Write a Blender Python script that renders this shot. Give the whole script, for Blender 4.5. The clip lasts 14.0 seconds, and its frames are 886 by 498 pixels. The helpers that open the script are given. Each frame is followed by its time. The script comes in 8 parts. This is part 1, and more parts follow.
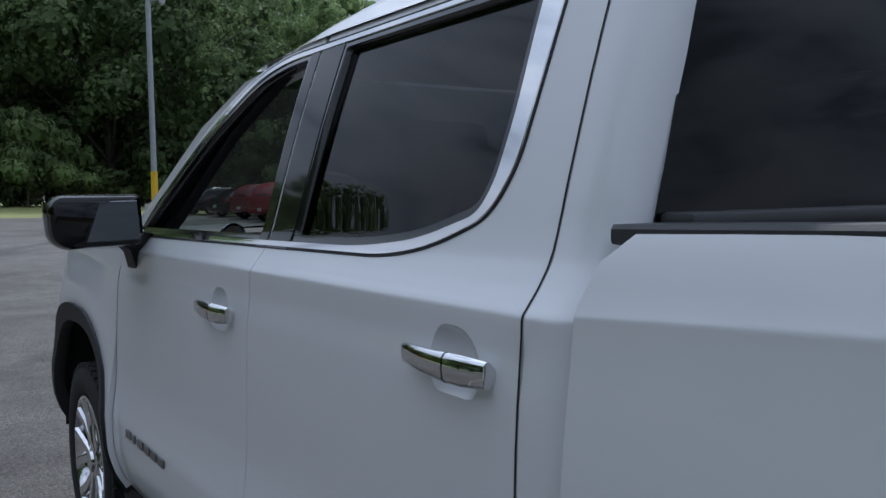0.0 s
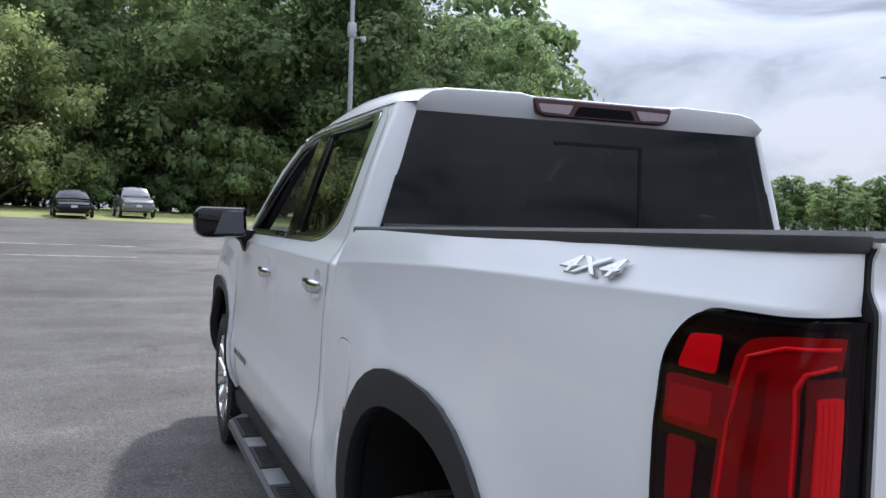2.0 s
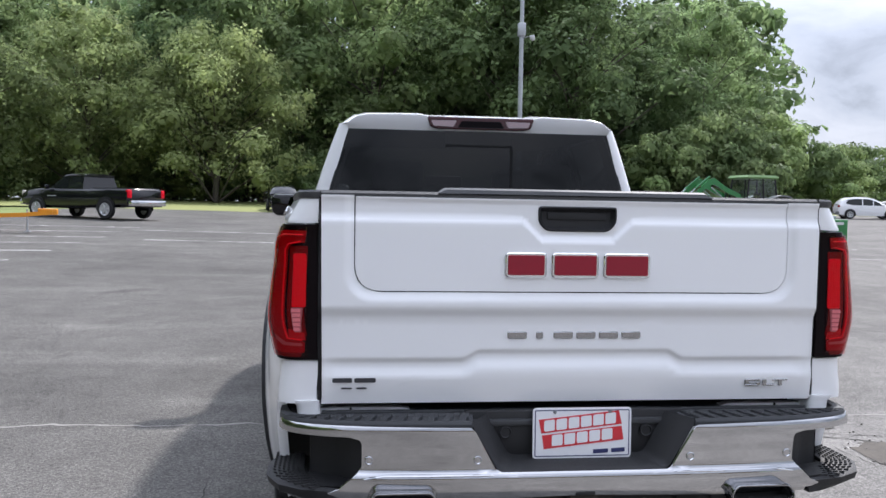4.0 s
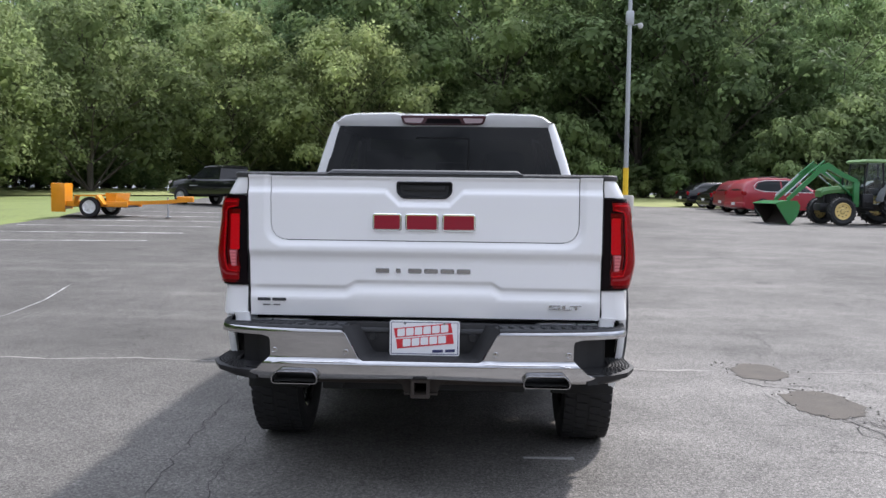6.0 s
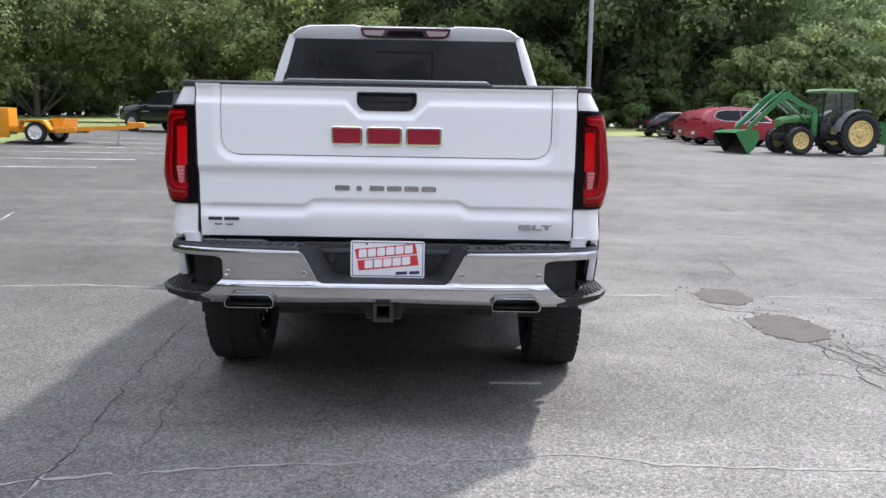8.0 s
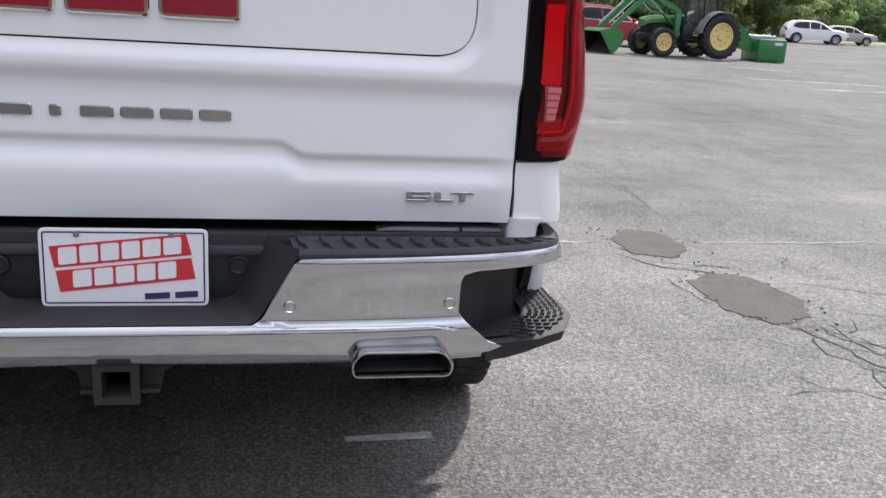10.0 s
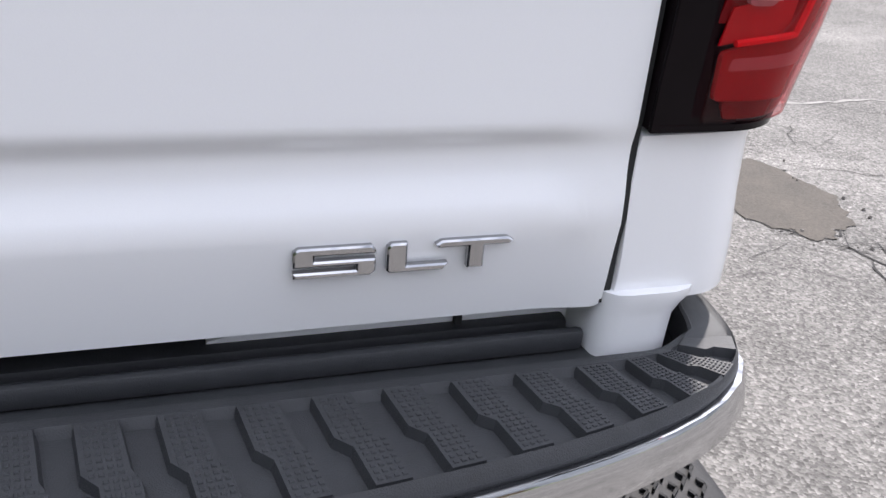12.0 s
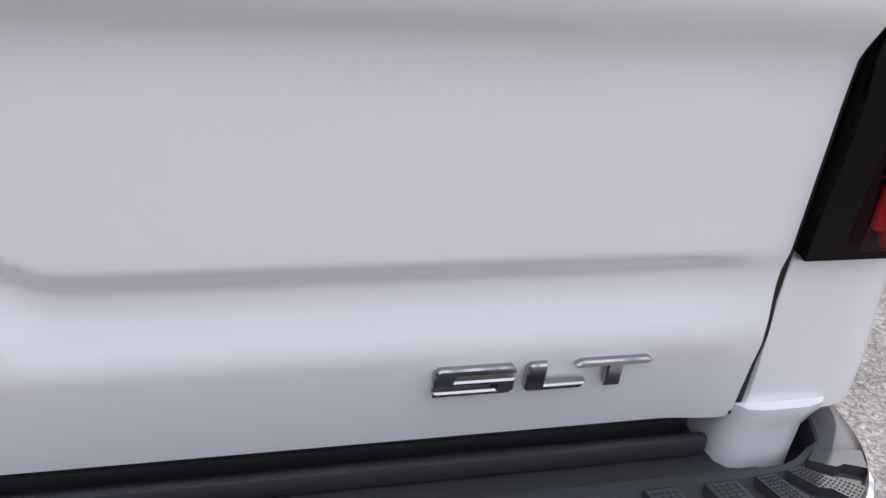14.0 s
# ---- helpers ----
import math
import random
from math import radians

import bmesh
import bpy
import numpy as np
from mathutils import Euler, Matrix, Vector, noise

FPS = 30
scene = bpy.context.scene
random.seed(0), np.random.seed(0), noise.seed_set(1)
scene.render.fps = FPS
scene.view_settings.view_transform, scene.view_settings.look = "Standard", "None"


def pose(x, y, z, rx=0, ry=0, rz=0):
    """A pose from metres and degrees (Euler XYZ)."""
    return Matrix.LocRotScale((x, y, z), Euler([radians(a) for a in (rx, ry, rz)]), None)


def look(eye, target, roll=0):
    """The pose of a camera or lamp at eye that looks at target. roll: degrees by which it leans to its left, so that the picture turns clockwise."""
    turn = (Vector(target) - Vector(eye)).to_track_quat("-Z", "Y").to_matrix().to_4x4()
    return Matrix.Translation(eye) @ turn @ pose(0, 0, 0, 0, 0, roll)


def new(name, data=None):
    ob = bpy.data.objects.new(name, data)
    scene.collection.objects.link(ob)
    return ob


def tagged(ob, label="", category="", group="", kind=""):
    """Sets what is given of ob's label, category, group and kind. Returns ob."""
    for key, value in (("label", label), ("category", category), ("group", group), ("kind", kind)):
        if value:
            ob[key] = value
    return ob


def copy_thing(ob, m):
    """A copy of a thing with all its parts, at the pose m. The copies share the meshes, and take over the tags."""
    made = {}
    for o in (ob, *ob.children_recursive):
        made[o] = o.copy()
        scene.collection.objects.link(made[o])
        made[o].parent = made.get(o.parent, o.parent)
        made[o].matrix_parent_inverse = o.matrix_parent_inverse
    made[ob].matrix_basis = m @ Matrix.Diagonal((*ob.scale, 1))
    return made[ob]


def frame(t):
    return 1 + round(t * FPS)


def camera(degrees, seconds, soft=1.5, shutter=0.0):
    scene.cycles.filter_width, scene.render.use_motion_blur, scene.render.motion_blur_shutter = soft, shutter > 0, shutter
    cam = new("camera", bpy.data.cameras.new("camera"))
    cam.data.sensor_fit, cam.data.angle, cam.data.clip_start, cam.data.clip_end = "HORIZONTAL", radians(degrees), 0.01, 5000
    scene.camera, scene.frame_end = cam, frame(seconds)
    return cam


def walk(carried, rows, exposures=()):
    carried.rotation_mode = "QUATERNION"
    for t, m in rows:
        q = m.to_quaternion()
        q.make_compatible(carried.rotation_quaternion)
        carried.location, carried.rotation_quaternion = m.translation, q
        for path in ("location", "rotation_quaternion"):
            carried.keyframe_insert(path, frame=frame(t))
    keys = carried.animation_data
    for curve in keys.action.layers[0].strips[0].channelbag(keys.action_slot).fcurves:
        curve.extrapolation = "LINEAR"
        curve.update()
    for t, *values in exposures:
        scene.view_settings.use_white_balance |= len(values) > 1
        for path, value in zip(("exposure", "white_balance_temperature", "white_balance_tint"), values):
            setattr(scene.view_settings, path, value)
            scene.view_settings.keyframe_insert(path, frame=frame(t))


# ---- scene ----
cam = camera(55.4, 14.0)
PATH = [
    (0, (-1.69, 1.144, 1.486), (-0.561, 2.79, 1.361), -0.9),
    (0.5, (-1.801, 0.642, 1.504), (-0.804, 2.375, 1.43), -0.6),
    (1, (-1.774, 0.162, 1.497), (-0.89, 1.955, 1.448), 0.1),
    (1.5, (-1.755, -0.292, 1.488), (-0.932, 1.529, 1.425), 0.8),
    (2, (-1.615, -0.735, 1.481), (-0.896, 1.131, 1.409), 1.8),
    (2.3, (-1.595, -1.04, 1.464), (-0.91, 0.837, 1.38), 1.9),
    (2.5, (-1.508, -1.221, 1.465), (-0.867, 0.671, 1.38), 2.4),
    (3, (-1.279, -1.691, 1.445), (-0.74, 0.233, 1.34), 2.5),
    (3.5, (-1.062, -2.168, 1.436), (-0.642, -0.217, 1.307), 1.7),
    (4, (-0.739, -2.569, 1.441), (-0.496, -0.586, 1.338), 1.0),
    (6.3, (0.268, -3.88, 1.389), (0.171, -1.887, 1.248), 0.4),
    (6.5, (0.232, -3.922, 1.384), (0.14, -1.93, 1.239), -0.1),
    (7, (0.167, -3.984, 1.367), (0.11, -1.991, 1.209), -0.2),
    (7.5, (0.162, -3.888, 1.343), (0.139, -1.9, 1.129), 0.4),
    (8, (0.219, -3.586, 1.322), (0.234, -1.608, 1.026), 1.0),
    (8.5, (0.22, -3.129, 1.295), (0.368, -1.164, 0.954), 0.8),
    (9, (0.231, -2.664, 1.275), (0.466, -0.71, 0.917), 1.4),
    (9.2, (0.256, -2.481, 1.281), (0.497, -0.531, 0.906), 2.2),
    (11.3, (0.472, -0.691, 1.156), (1.06, 1.043, 0.351), 4.1),
    (11.5, (0.51, -0.591, 1.149), (1.107, 1.127, 0.318), 4.3),
    (12, (0.504, -0.469, 1.14), (1.088, 1.218, 0.238), 5.0),
    (12.5, (0.47, -0.421, 1.154), (1.021, 1.273, 0.244), 5.0),
    (13, (0.465, -0.399, 1.159), (1.012, 1.298, 0.252), 5.2),
    (13.5, (0.444, -0.401, 1.17), (0.994, 1.302, 0.276), 5.4),
    (14, (0.45, -0.398, 1.217), (0.932, 1.273, 0.23), 6.3),
]
EXPOSURES = [(0, -0.62, 5750, 10), (0.5, -0.15, 5950, 11), (1.5, 0.19, 6100, 13), (2.5, 0.43, 6120, 13), (3, 0.40, 6150, 13), (4, 0.47, 6220, 14), (6.5, 0.42, 6280, 14), (7.2, 0.38, 6280, 14), (8, 0.61, 6300, 14), (9, 0.33, 6400, 14), (11.5, 0.69, 6480, 15), (12.5, 0.71, 6530, 15), (13.2, 0.65, 6550, 16), (14, 0.49, 6550, 16)]
walk(cam, [(t, look(eye, target, roll)) for t, eye, target, roll in PATH], EXPOSURES)

# ---- light ----
SUN = Vector((0.53, 0.62, 1.0)).normalized()
sun_el, sun_az = math.asin(SUN.z), math.atan2(SUN.x, SUN.y)
world = bpy.data.worlds.new("sky")
scene.world = world
world.use_nodes = True
wn, wl = world.node_tree.nodes, world.node_tree.links
wn.clear()
out = wn.new("ShaderNodeOutputWorld")
bg = wn.new("ShaderNodeBackground")
sky = wn.new("ShaderNodeTexSky")
sky.sky_type, sky.sun_disc = "NISHITA", False
sky.sun_elevation, sky.sun_rotation = sun_el, sun_az
sky.air_density, sky.dust_density = 1.0, 2.0
tc = wn.new("ShaderNodeTexCoord")
mp = wn.new("ShaderNodeMapping")
mp.inputs["Scale"].default_value = (1.0, 1.0, 2.6)
mp.inputs["Location"].default_value = (0.35, 0.2, 0.1)
n1 = wn.new("ShaderNodeTexNoise")
n1.inputs["Scale"].default_value, n1.inputs["Detail"].default_value = 4.2, 9
n1.inputs["Roughness"].default_value, n1.inputs["Distortion"].default_value = 0.55, 0.55
r1 = wn.new("ShaderNodeValToRGB")
r1.color_ramp.elements[0].position, r1.color_ramp.elements[0].color = 0.36, (4.6, 5.1, 6.0, 1)
r1.color_ramp.elements[1].position, r1.color_ramp.elements[1].color = 0.62, (11.2, 11.8, 13.0, 1)
e = r1.color_ramp.elements.new(0.47)
e.color = (8.3, 9.1, 10.5, 1)
mixc = wn.new("ShaderNodeMix")
mixc.data_type = "RGBA"
mixc.inputs["Factor"].default_value = 0.86
wl.new(tc.outputs["Generated"], mp.inputs["Vector"])
wl.new(mp.outputs["Vector"], n1.inputs["Vector"])
wl.new(n1.outputs["Fac"], r1.inputs["Fac"])
wl.new(sky.outputs["Color"], mixc.inputs["A"])
wl.new(r1.outputs["Color"], mixc.inputs["B"])
# an overcast sky is dimmer towards the horizon
sep = wn.new("ShaderNodeSeparateXYZ")
wl.new(tc.outputs["Generated"], sep.inputs[0])
grad = wn.new("ShaderNodeValToRGB")
for k, (p, c) in enumerate(((0.0, 0.44), (1.0, 1.54))):
    grad.color_ramp.elements[k].position, grad.color_ramp.elements[k].color = p, (c, c, c, 1)
for p, c in ((0.15, 0.45), (0.45, 0.92)):
    grad.color_ramp.elements.new(p).color = (c, c, c, 1)
wl.new(sep.outputs["Z"], grad.inputs["Fac"])
dim = wn.new("ShaderNodeMix")
dim.data_type, dim.blend_type = "RGBA", "MULTIPLY"
dim.inputs["Factor"].default_value = 1.0
wl.new(mixc.outputs["Result"], dim.inputs["A"])
wl.new(grad.outputs["Color"], dim.inputs["B"])
# thin cloud is brighter round the sun
dot = wn.new("ShaderNodeVectorMath")
dot.operation = "DOT_PRODUCT"
dot.inputs[1].default_value = SUN
wl.new(tc.outputs["Generated"], dot.inputs[0])
glow = wn.new("ShaderNodeMapRange")
for key, val in (("From Min", 0.30), ("From Max", 1.0), ("To Min", 1.0), ("To Max", 1.32)):
    glow.inputs[key].default_value = val
wl.new(dot.outputs["Value"], glow.inputs["Value"])
bright = wn.new("ShaderNodeMix")
bright.data_type, bright.blend_type = "RGBA", "MULTIPLY"
bright.inputs["Factor"].default_value = 1.0
wl.new(dim.outputs["Result"], bright.inputs["A"])
wl.new(glow.outputs["Result"], bright.inputs["B"])
wl.new(bright.outputs["Result"], bg.inputs["Color"])
bg.inputs["Strength"].default_value = 0.107
wl.new(bg.outputs["Background"], out.inputs["Surface"])

sun = new("sun", bpy.data.lights.new("sun", "SUN"))
sun.data.energy, sun.data.angle, sun.data.color = 3.5, radians(2.5), (1.0, 0.96, 0.9)
sun.matrix_world = look((0, 0, 40), Vector((0, 0, 40)) - SUN)

# ---- tools ----
def thing(name, label, category, group="", at=(0, 0, 0)):
    ob = new(name)
    ob.empty_display_size = 0.1
    ob.location = at
    return tagged(ob, label, category, group)


def part(name, geo, material, parent=None, label="", smooth=True):
    """Links a bmesh or a mesh as one object, under a thing or a part."""
    if isinstance(geo, bmesh.types.BMesh):
        me = bpy.data.meshes.new(name)
        bmesh.ops.recalc_face_normals(geo, faces=geo.faces)
        geo.to_mesh(me)
        geo.free()
        if smooth:
            me.polygons.foreach_set("use_smooth", [True] * len(me.polygons))
            me.set_sharp_from_angle(angle=radians(38))
    else:
        me = geo
    me.materials.clear()
    me.materials.append(material)
    ob = new(name, me)
    if parent:
        ob.parent = parent
    if label:
        tagged(ob, label)
    return ob


def box(bm, c, s, bevel=0.0, seg=2, m=None):
    r = bmesh.ops.create_cube(bm, size=1, matrix=Matrix.Translation(c) @ Matrix.Diagonal((*s, 1)))
    vs = r["verts"]
    if bevel:
        es = list({e for v in vs for e in v.link_edges})
        b = bmesh.ops.bevel(bm, geom=es, offset=bevel, segments=seg, affect="EDGES", profile=0.5)
        vs = b["verts"]
    if m is not None:
        bmesh.ops.transform(bm, matrix=m, verts=vs)
    return bm


def tube(bm, pts, r, seg=8, caps=True):
    """A tube along points; r is one radius or one for each point."""
    pts = [Vector(p) for p in pts]
    rs = r if isinstance(r, (list, tuple)) else [r] * len(pts)
    rings = []
    side = None
    for i, p in enumerate(pts):
        d = (pts[min(i + 1, len(pts) - 1)] - pts[max(i - 1, 0)]).normalized()
        if side is None:
            side = d.orthogonal().normalized()
        side = (side - d * side.dot(d)).normalized()
        up = d.cross(side)
        rings.append([bm.verts.new(p + rs[i] * (math.cos(a) * side + math.sin(a) * up)) for a in (2 * math.pi * k / seg for k in range(seg))])
    for a, b in zip(rings, rings[1:]):
        for k in range(seg):
            bm.faces.new((a[k], a[(k + 1) % seg], b[(k + 1) % seg], b[k]))
    if caps:
        bm.faces.new(rings[0][::-1])
        bm.faces.new(rings[-1])
    return bm


def loft(bm, rings, closed=True, caps=True):
    vs = [[bm.verts.new(p) for p in ring] for ring in rings]
    n = len(vs[0])
    for a, b in zip(vs, vs[1:]):
        for k in range(n if closed else n - 1):
            bm.faces.new((a[k], a[(k + 1) % n], b[(k + 1) % n], b[k]))
    if caps and closed:
        bm.faces.new(vs[0][::-1])
        bm.faces.new(vs[-1])
    return bm


def lathe(bm, prof, axis_x=True, seg=40, c=(0, 0, 0)):
    """Turns a profile of (offset along the axle, radius) round an axle along x."""
    cx, cy, cz = c
    rings = [[(cx + a, cy + r * math.cos(t), cz + r * math.sin(t)) for a, r in prof] for t in (2 * math.pi * k / seg for k in range(seg))]
    vs = [[bm.verts.new(p) for p in ring] for ring in rings]
    for k in range(seg):
        a, b = vs[k], vs[(k + 1) % seg]
        for i in range(len(prof) - 1):
            bm.faces.new((a[i], a[i + 1], b[i + 1], b[i]))
    return bm


def rounded(pts, r, seg=5):
    """A polygon with rounded corners; r is one radius or one for each corner."""
    out = []
    n = len(pts)
    rs = r if isinstance(r, (list, tuple)) else [r] * n
    for i in range(n):
        p, a, b = Vector(pts[i]), Vector(pts[i - 1]), Vector(pts[(i + 1) % n])
        if rs[i] <= 0:
            out.append(tuple(p))
            continue
        u, w = (a - p), (b - p)
        d = min(rs[i], 0.48 * u.length, 0.48 * w.length)
        s, f = p + u.normalized() * d, p + w.normalized() * d
        for k in range(seg + 1):
            t = k / seg
            out.append(tuple(s * (1 - t) ** 2 + p * 2 * t * (1 - t) + f * t * t))
    return out


def offset(poly, d):
    """The polygon grown by d (shrunk where d is negative)."""
    n = len(poly)
    area = sum(poly[i - 1][0] * poly[i][1] - poly[i][0] * poly[i - 1][1] for i in range(n))
    sgn = 1 if area > 0 else -1
    out = []
    for i in range(n):
        p, a, b = Vector(poly[i]), Vector(poly[i - 1]), Vector(poly[(i + 1) % n])
        u, w = (p - a).normalized(), (b - p).normalized()
        nn = Vector((u.y + w.y, -u.x - w.x))
        nn = nn.normalized() if nn.length > 1e-6 else Vector((u.y, -u.x))
        c = max(0.5, nn.dot(Vector((u.y, -u.x))))
        out.append(tuple(p + nn * (sgn * d / c)))
    return out


def prism(bm, poly, depth, m=None, bevel=0.0):
    """A flat polygon in x, z, pulled out along -y by depth, with a bevelled front edge."""
    rings = [[(x, 0, z) for x, z in poly]]
    if bevel:
        rings.append([(x, -(depth - bevel), z) for x, z in poly])
        rings.append([(x, -depth, z) for x, z in offset(poly, -bevel)])
    else:
        rings.append([(x, -depth, z) for x, z in poly])
    n0 = len(bm.verts)
    loft(bm, rings)
    if m is not None:
        bm.verts.ensure_lookup_table()
        bmesh.ops.transform(bm, matrix=m, verts=bm.verts[n0:])
    return bm


def curve_of(pts):
    """A smooth monotone curve through points."""
    xs, ys = np.array([p[0] for p in pts], float), np.array([p[1] for p in pts], float)
    h, d = np.diff(xs), np.diff(ys) / np.diff(xs)
    m = np.zeros(len(xs))
    m[0], m[-1] = d[0], d[-1]
    for i in range(1, len(xs) - 1):
        m[i] = 0 if d[i - 1] * d[i] <= 0 else 2 * d[i - 1] * d[i] / (d[i - 1] + d[i])

    def f(x):
        if x <= xs[0]:
            return float(ys[0] + m[0] * (x - xs[0]))
        if x >= xs[-1]:
            return float(ys[-1] + m[-1] * (x - xs[-1]))
        i = int(np.searchsorted(xs, x)) - 1
        t = (x - xs[i]) / h[i]
        return float((1 + 2 * t) * (1 - t) ** 2 * ys[i] + t * (1 - t) ** 2 * h[i] * m[i] + t * t * (3 - 2 * t) * ys[i + 1] + t * t * (t - 1) * h[i] * m[i + 1])
    return f


def smooth(a, b, x):
    t = min(1.0, max(0.0, (x - a) / (b - a)))
    return t * t * (3 - 2 * t)


def panel(name, outline, holes, place, ucuts=(), vcuts=(), thick=0.012, out=(0, 0, 1), rim=True, eps=0.004, soft=0.0):
    """A sheet with the given outline and holes in (u, v), laid on the surface place(u, v), with its edges turned inward."""
    bm = bmesh.new()
    edges = []
    for loop in [outline] + list(holes):
        vs = [bm.verts.new((p[0], p[1], 0)) for p in loop]
        edges += [bm.edges.new((vs[i - 1], vs[i])) for i in range(len(vs))]
    bmesh.ops.triangle_fill(bm, use_beauty=True, use_dissolve=False, edges=edges)
    for cuts, no in ((ucuts, (1, 0, 0)), (vcuts, (0, 1, 0))):
        for c in cuts:
            bmesh.ops.bisect_plane(bm, geom=bm.verts[:] + bm.edges[:] + bm.faces[:], dist=1e-5, plane_co=(c if no[0] else 0, c if no[1] else 0, 0), plane_no=no)
    bmesh.ops.triangulate(bm, faces=[f for f in bm.faces if len(f.verts) > 4])
    uv = [(v.co.x, v.co.y) for v in bm.verts]
    edge = [v.is_boundary for v in bm.verts]
    bm.verts.index_update()
    faces = [[v.index for v in f.verts] for f in bm.faces]
    rims = [[(l.edge.verts[0].index, l.edge.verts[1].index) for l in f.loops if l.edge.is_boundary] for f in bm.faces]
    bm.free()
    co, no = [], []
    out = Vector(out)
    for u, v in uv:
        p = Vector(place(u, v))
        a = Vector(place(u + eps, v)) - Vector(place(u - eps, v))
        b = Vector(place(u, v + eps)) - Vector(place(u, v - eps))
        n = a.cross(b).normalized()
        co.append(p)
        no.append(n)
    ref = sum((Vector(n) for n in no), Vector())
    if ref.dot(out) < 0:
        no = [-n for n in no]
    fs = []
    for f in faces:
        a, b, c = co[f[0]], co[f[1]], co[f[2]]
        fs.append(f if (b - a).cross(c - a).dot(no[f[0]] + no[f[1]] + no[f[2]]) >= 0 else f[::-1])
    if rim:
        extra = {}
        def inner(i, depth):
            key = (i, depth)
            if key not in extra:
                extra[key] = len(co)
                co.append(co[i] - no[i] * depth)
                no.append(no[i])
            return extra[key]
        cen = [sum((co[i] for i in f), Vector()) / len(f) for f in faces]
        for f, pairs, c in zip(faces, rims, cen):
            for a, b in pairs:
                side = (co[b] - co[a]).cross(no[a])
                if side.dot(c - co[a]) > 0:
                    side = -side
                side.normalize()
                base = len(co)
                for i, dep in ((a, 0.0), (b, 0.0), (b, thick), (a, thick)):
                    co.append(co[i] - no[i] * dep)
                    no.append((side + no[i] * (0.8 if dep == 0 else 0)).normalized())
                q = [base, base + 1, base + 2, base + 3]
                if (co[q[1]] - co[q[0]]).cross(co[q[2]] - co[q[0]]).dot(side) < 0:
                    q = q[::-1]
                fs.append(q)
    me = bpy.data.meshes.new(name)
    me.from_pydata([tuple(c) for c in co], [], fs)
    me.polygons.foreach_set("use_smooth", [True] * len(me.polygons))
    me.normals_split_custom_set_from_vertices([tuple(n) for n in no])
    return me


def text(name, body, size, depth, m, material, parent, label="", shear=0.0, width=1.0):
    cu = bpy.data.curves.new(name, "FONT")
    cu.body, cu.size, cu.extrude, cu.shear, cu.align_x, cu.align_y = body, size, depth, shear, "CENTER", "CENTER"
    cu.bevel_depth = depth * 0.4
    tmp = bpy.data.objects.new(name, cu)
    scene.collection.objects.link(tmp)
    me = bpy.data.meshes.new_from_object(tmp.evaluated_get(bpy.context.evaluated_depsgraph_get()))
    bpy.data.objects.remove(tmp)
    bpy.data.curves.remove(cu)
    me.transform(m @ Matrix.Diagonal((width, 1, 1, 1)))
    return part(name, me, material, parent, label)


def steps(a, b, d):
    n = max(1, int(round((b - a) / d)))
    return [a + (b - a) * k / n for k in range(1, n)]


# ---- materials ----
def pbr(name, color, rough=0.5, metal=0.0, var=0.08, scale=4.0, fine=60.0, bump=0.0, bscale=300.0, coat=0.0, rvar=0.1, coords="Object", emit=None, alpha=None):
    """A surface with large and fine variation of its colour and roughness, and a fine relief."""
    m = bpy.data.materials.new(name)
    m.use_nodes = True
    nt, ln = m.node_tree.nodes, m.node_tree.links
    b = nt["Principled BSDF"]
    b.inputs["Metallic"].default_value = metal
    b.inputs["Coat Weight"].default_value = coat
    b.inputs["Coat Roughness"].default_value = 0.03
    t = nt.new("ShaderNodeTexCoord")
    big, small = nt.new("ShaderNodeTexNoise"), nt.new("ShaderNodeTexNoise")
    big.inputs["Scale"].default_value, big.inputs["Detail"].default_value = scale, 6
    small.inputs["Scale"].default_value, small.inputs["Detail"].default_value = fine, 4
    add = nt.new("ShaderNodeMath")
    add.operation = "ADD"
    for n, i in ((big, 0), (small, 1)):
        ln.new(t.outputs[coords], n.inputs["Vector"])
        ln.new(n.outputs["Fac"], add.inputs[i])
    rng = nt.new("ShaderNodeMapRange")
    rng.inputs["From Min"].default_value, rng.inputs["From Max"].default_value = 0.6, 1.4
    rng.inputs["To Min"].default_value, rng.inputs["To Max"].default_value = 1 - var, 1 + var
    ln.new(add.outputs[0], rng.inputs["Value"])
    mul = nt.new("ShaderNodeMix")
    mul.data_type, mul.blend_type = "RGBA", "MULTIPLY"
    mul.inputs["Factor"].default_value = 1.0
    mul.inputs["A"].default_value = (*color, 1)
    ln.new(rng.outputs["Result"], mul.inputs["B"])
    ln.new(mul.outputs["Result"], b.inputs["Base Color"])
    rr = nt.new("ShaderNodeMapRange")
    rr.inputs["To Min"].default_value, rr.inputs["To Max"].default_value = max(0.0, rough * (1 - rvar)), min(1.0, rough * (1 + rvar))
    ln.new(big.outputs["Fac"], rr.inputs["Value"])
    ln.new(rr.outputs["Result"], b.inputs["Roughness"])
    if bump:
        bn, bp = nt.new("ShaderNodeTexNoise"), nt.new("ShaderNodeBump")
        bn.inputs["Scale"].default_value, bn.inputs["Detail"].default_value = bscale, 3
        bp.inputs["Strength"].default_value, bp.inputs["Distance"].default_value = min(1.0, bump), 0.004
        ln.new(t.outputs[coords], bn.inputs["Vector"])
        ln.new(bn.outputs["Fac"], bp.inputs["Height"])
        ln.new(bp.outputs["Normal"], b.inputs["Normal"])
    if emit:
        b.inputs["Emission Color"].default_value, b.inputs["Emission Strength"].default_value = (*emit[0], 1), emit[1]
    return m


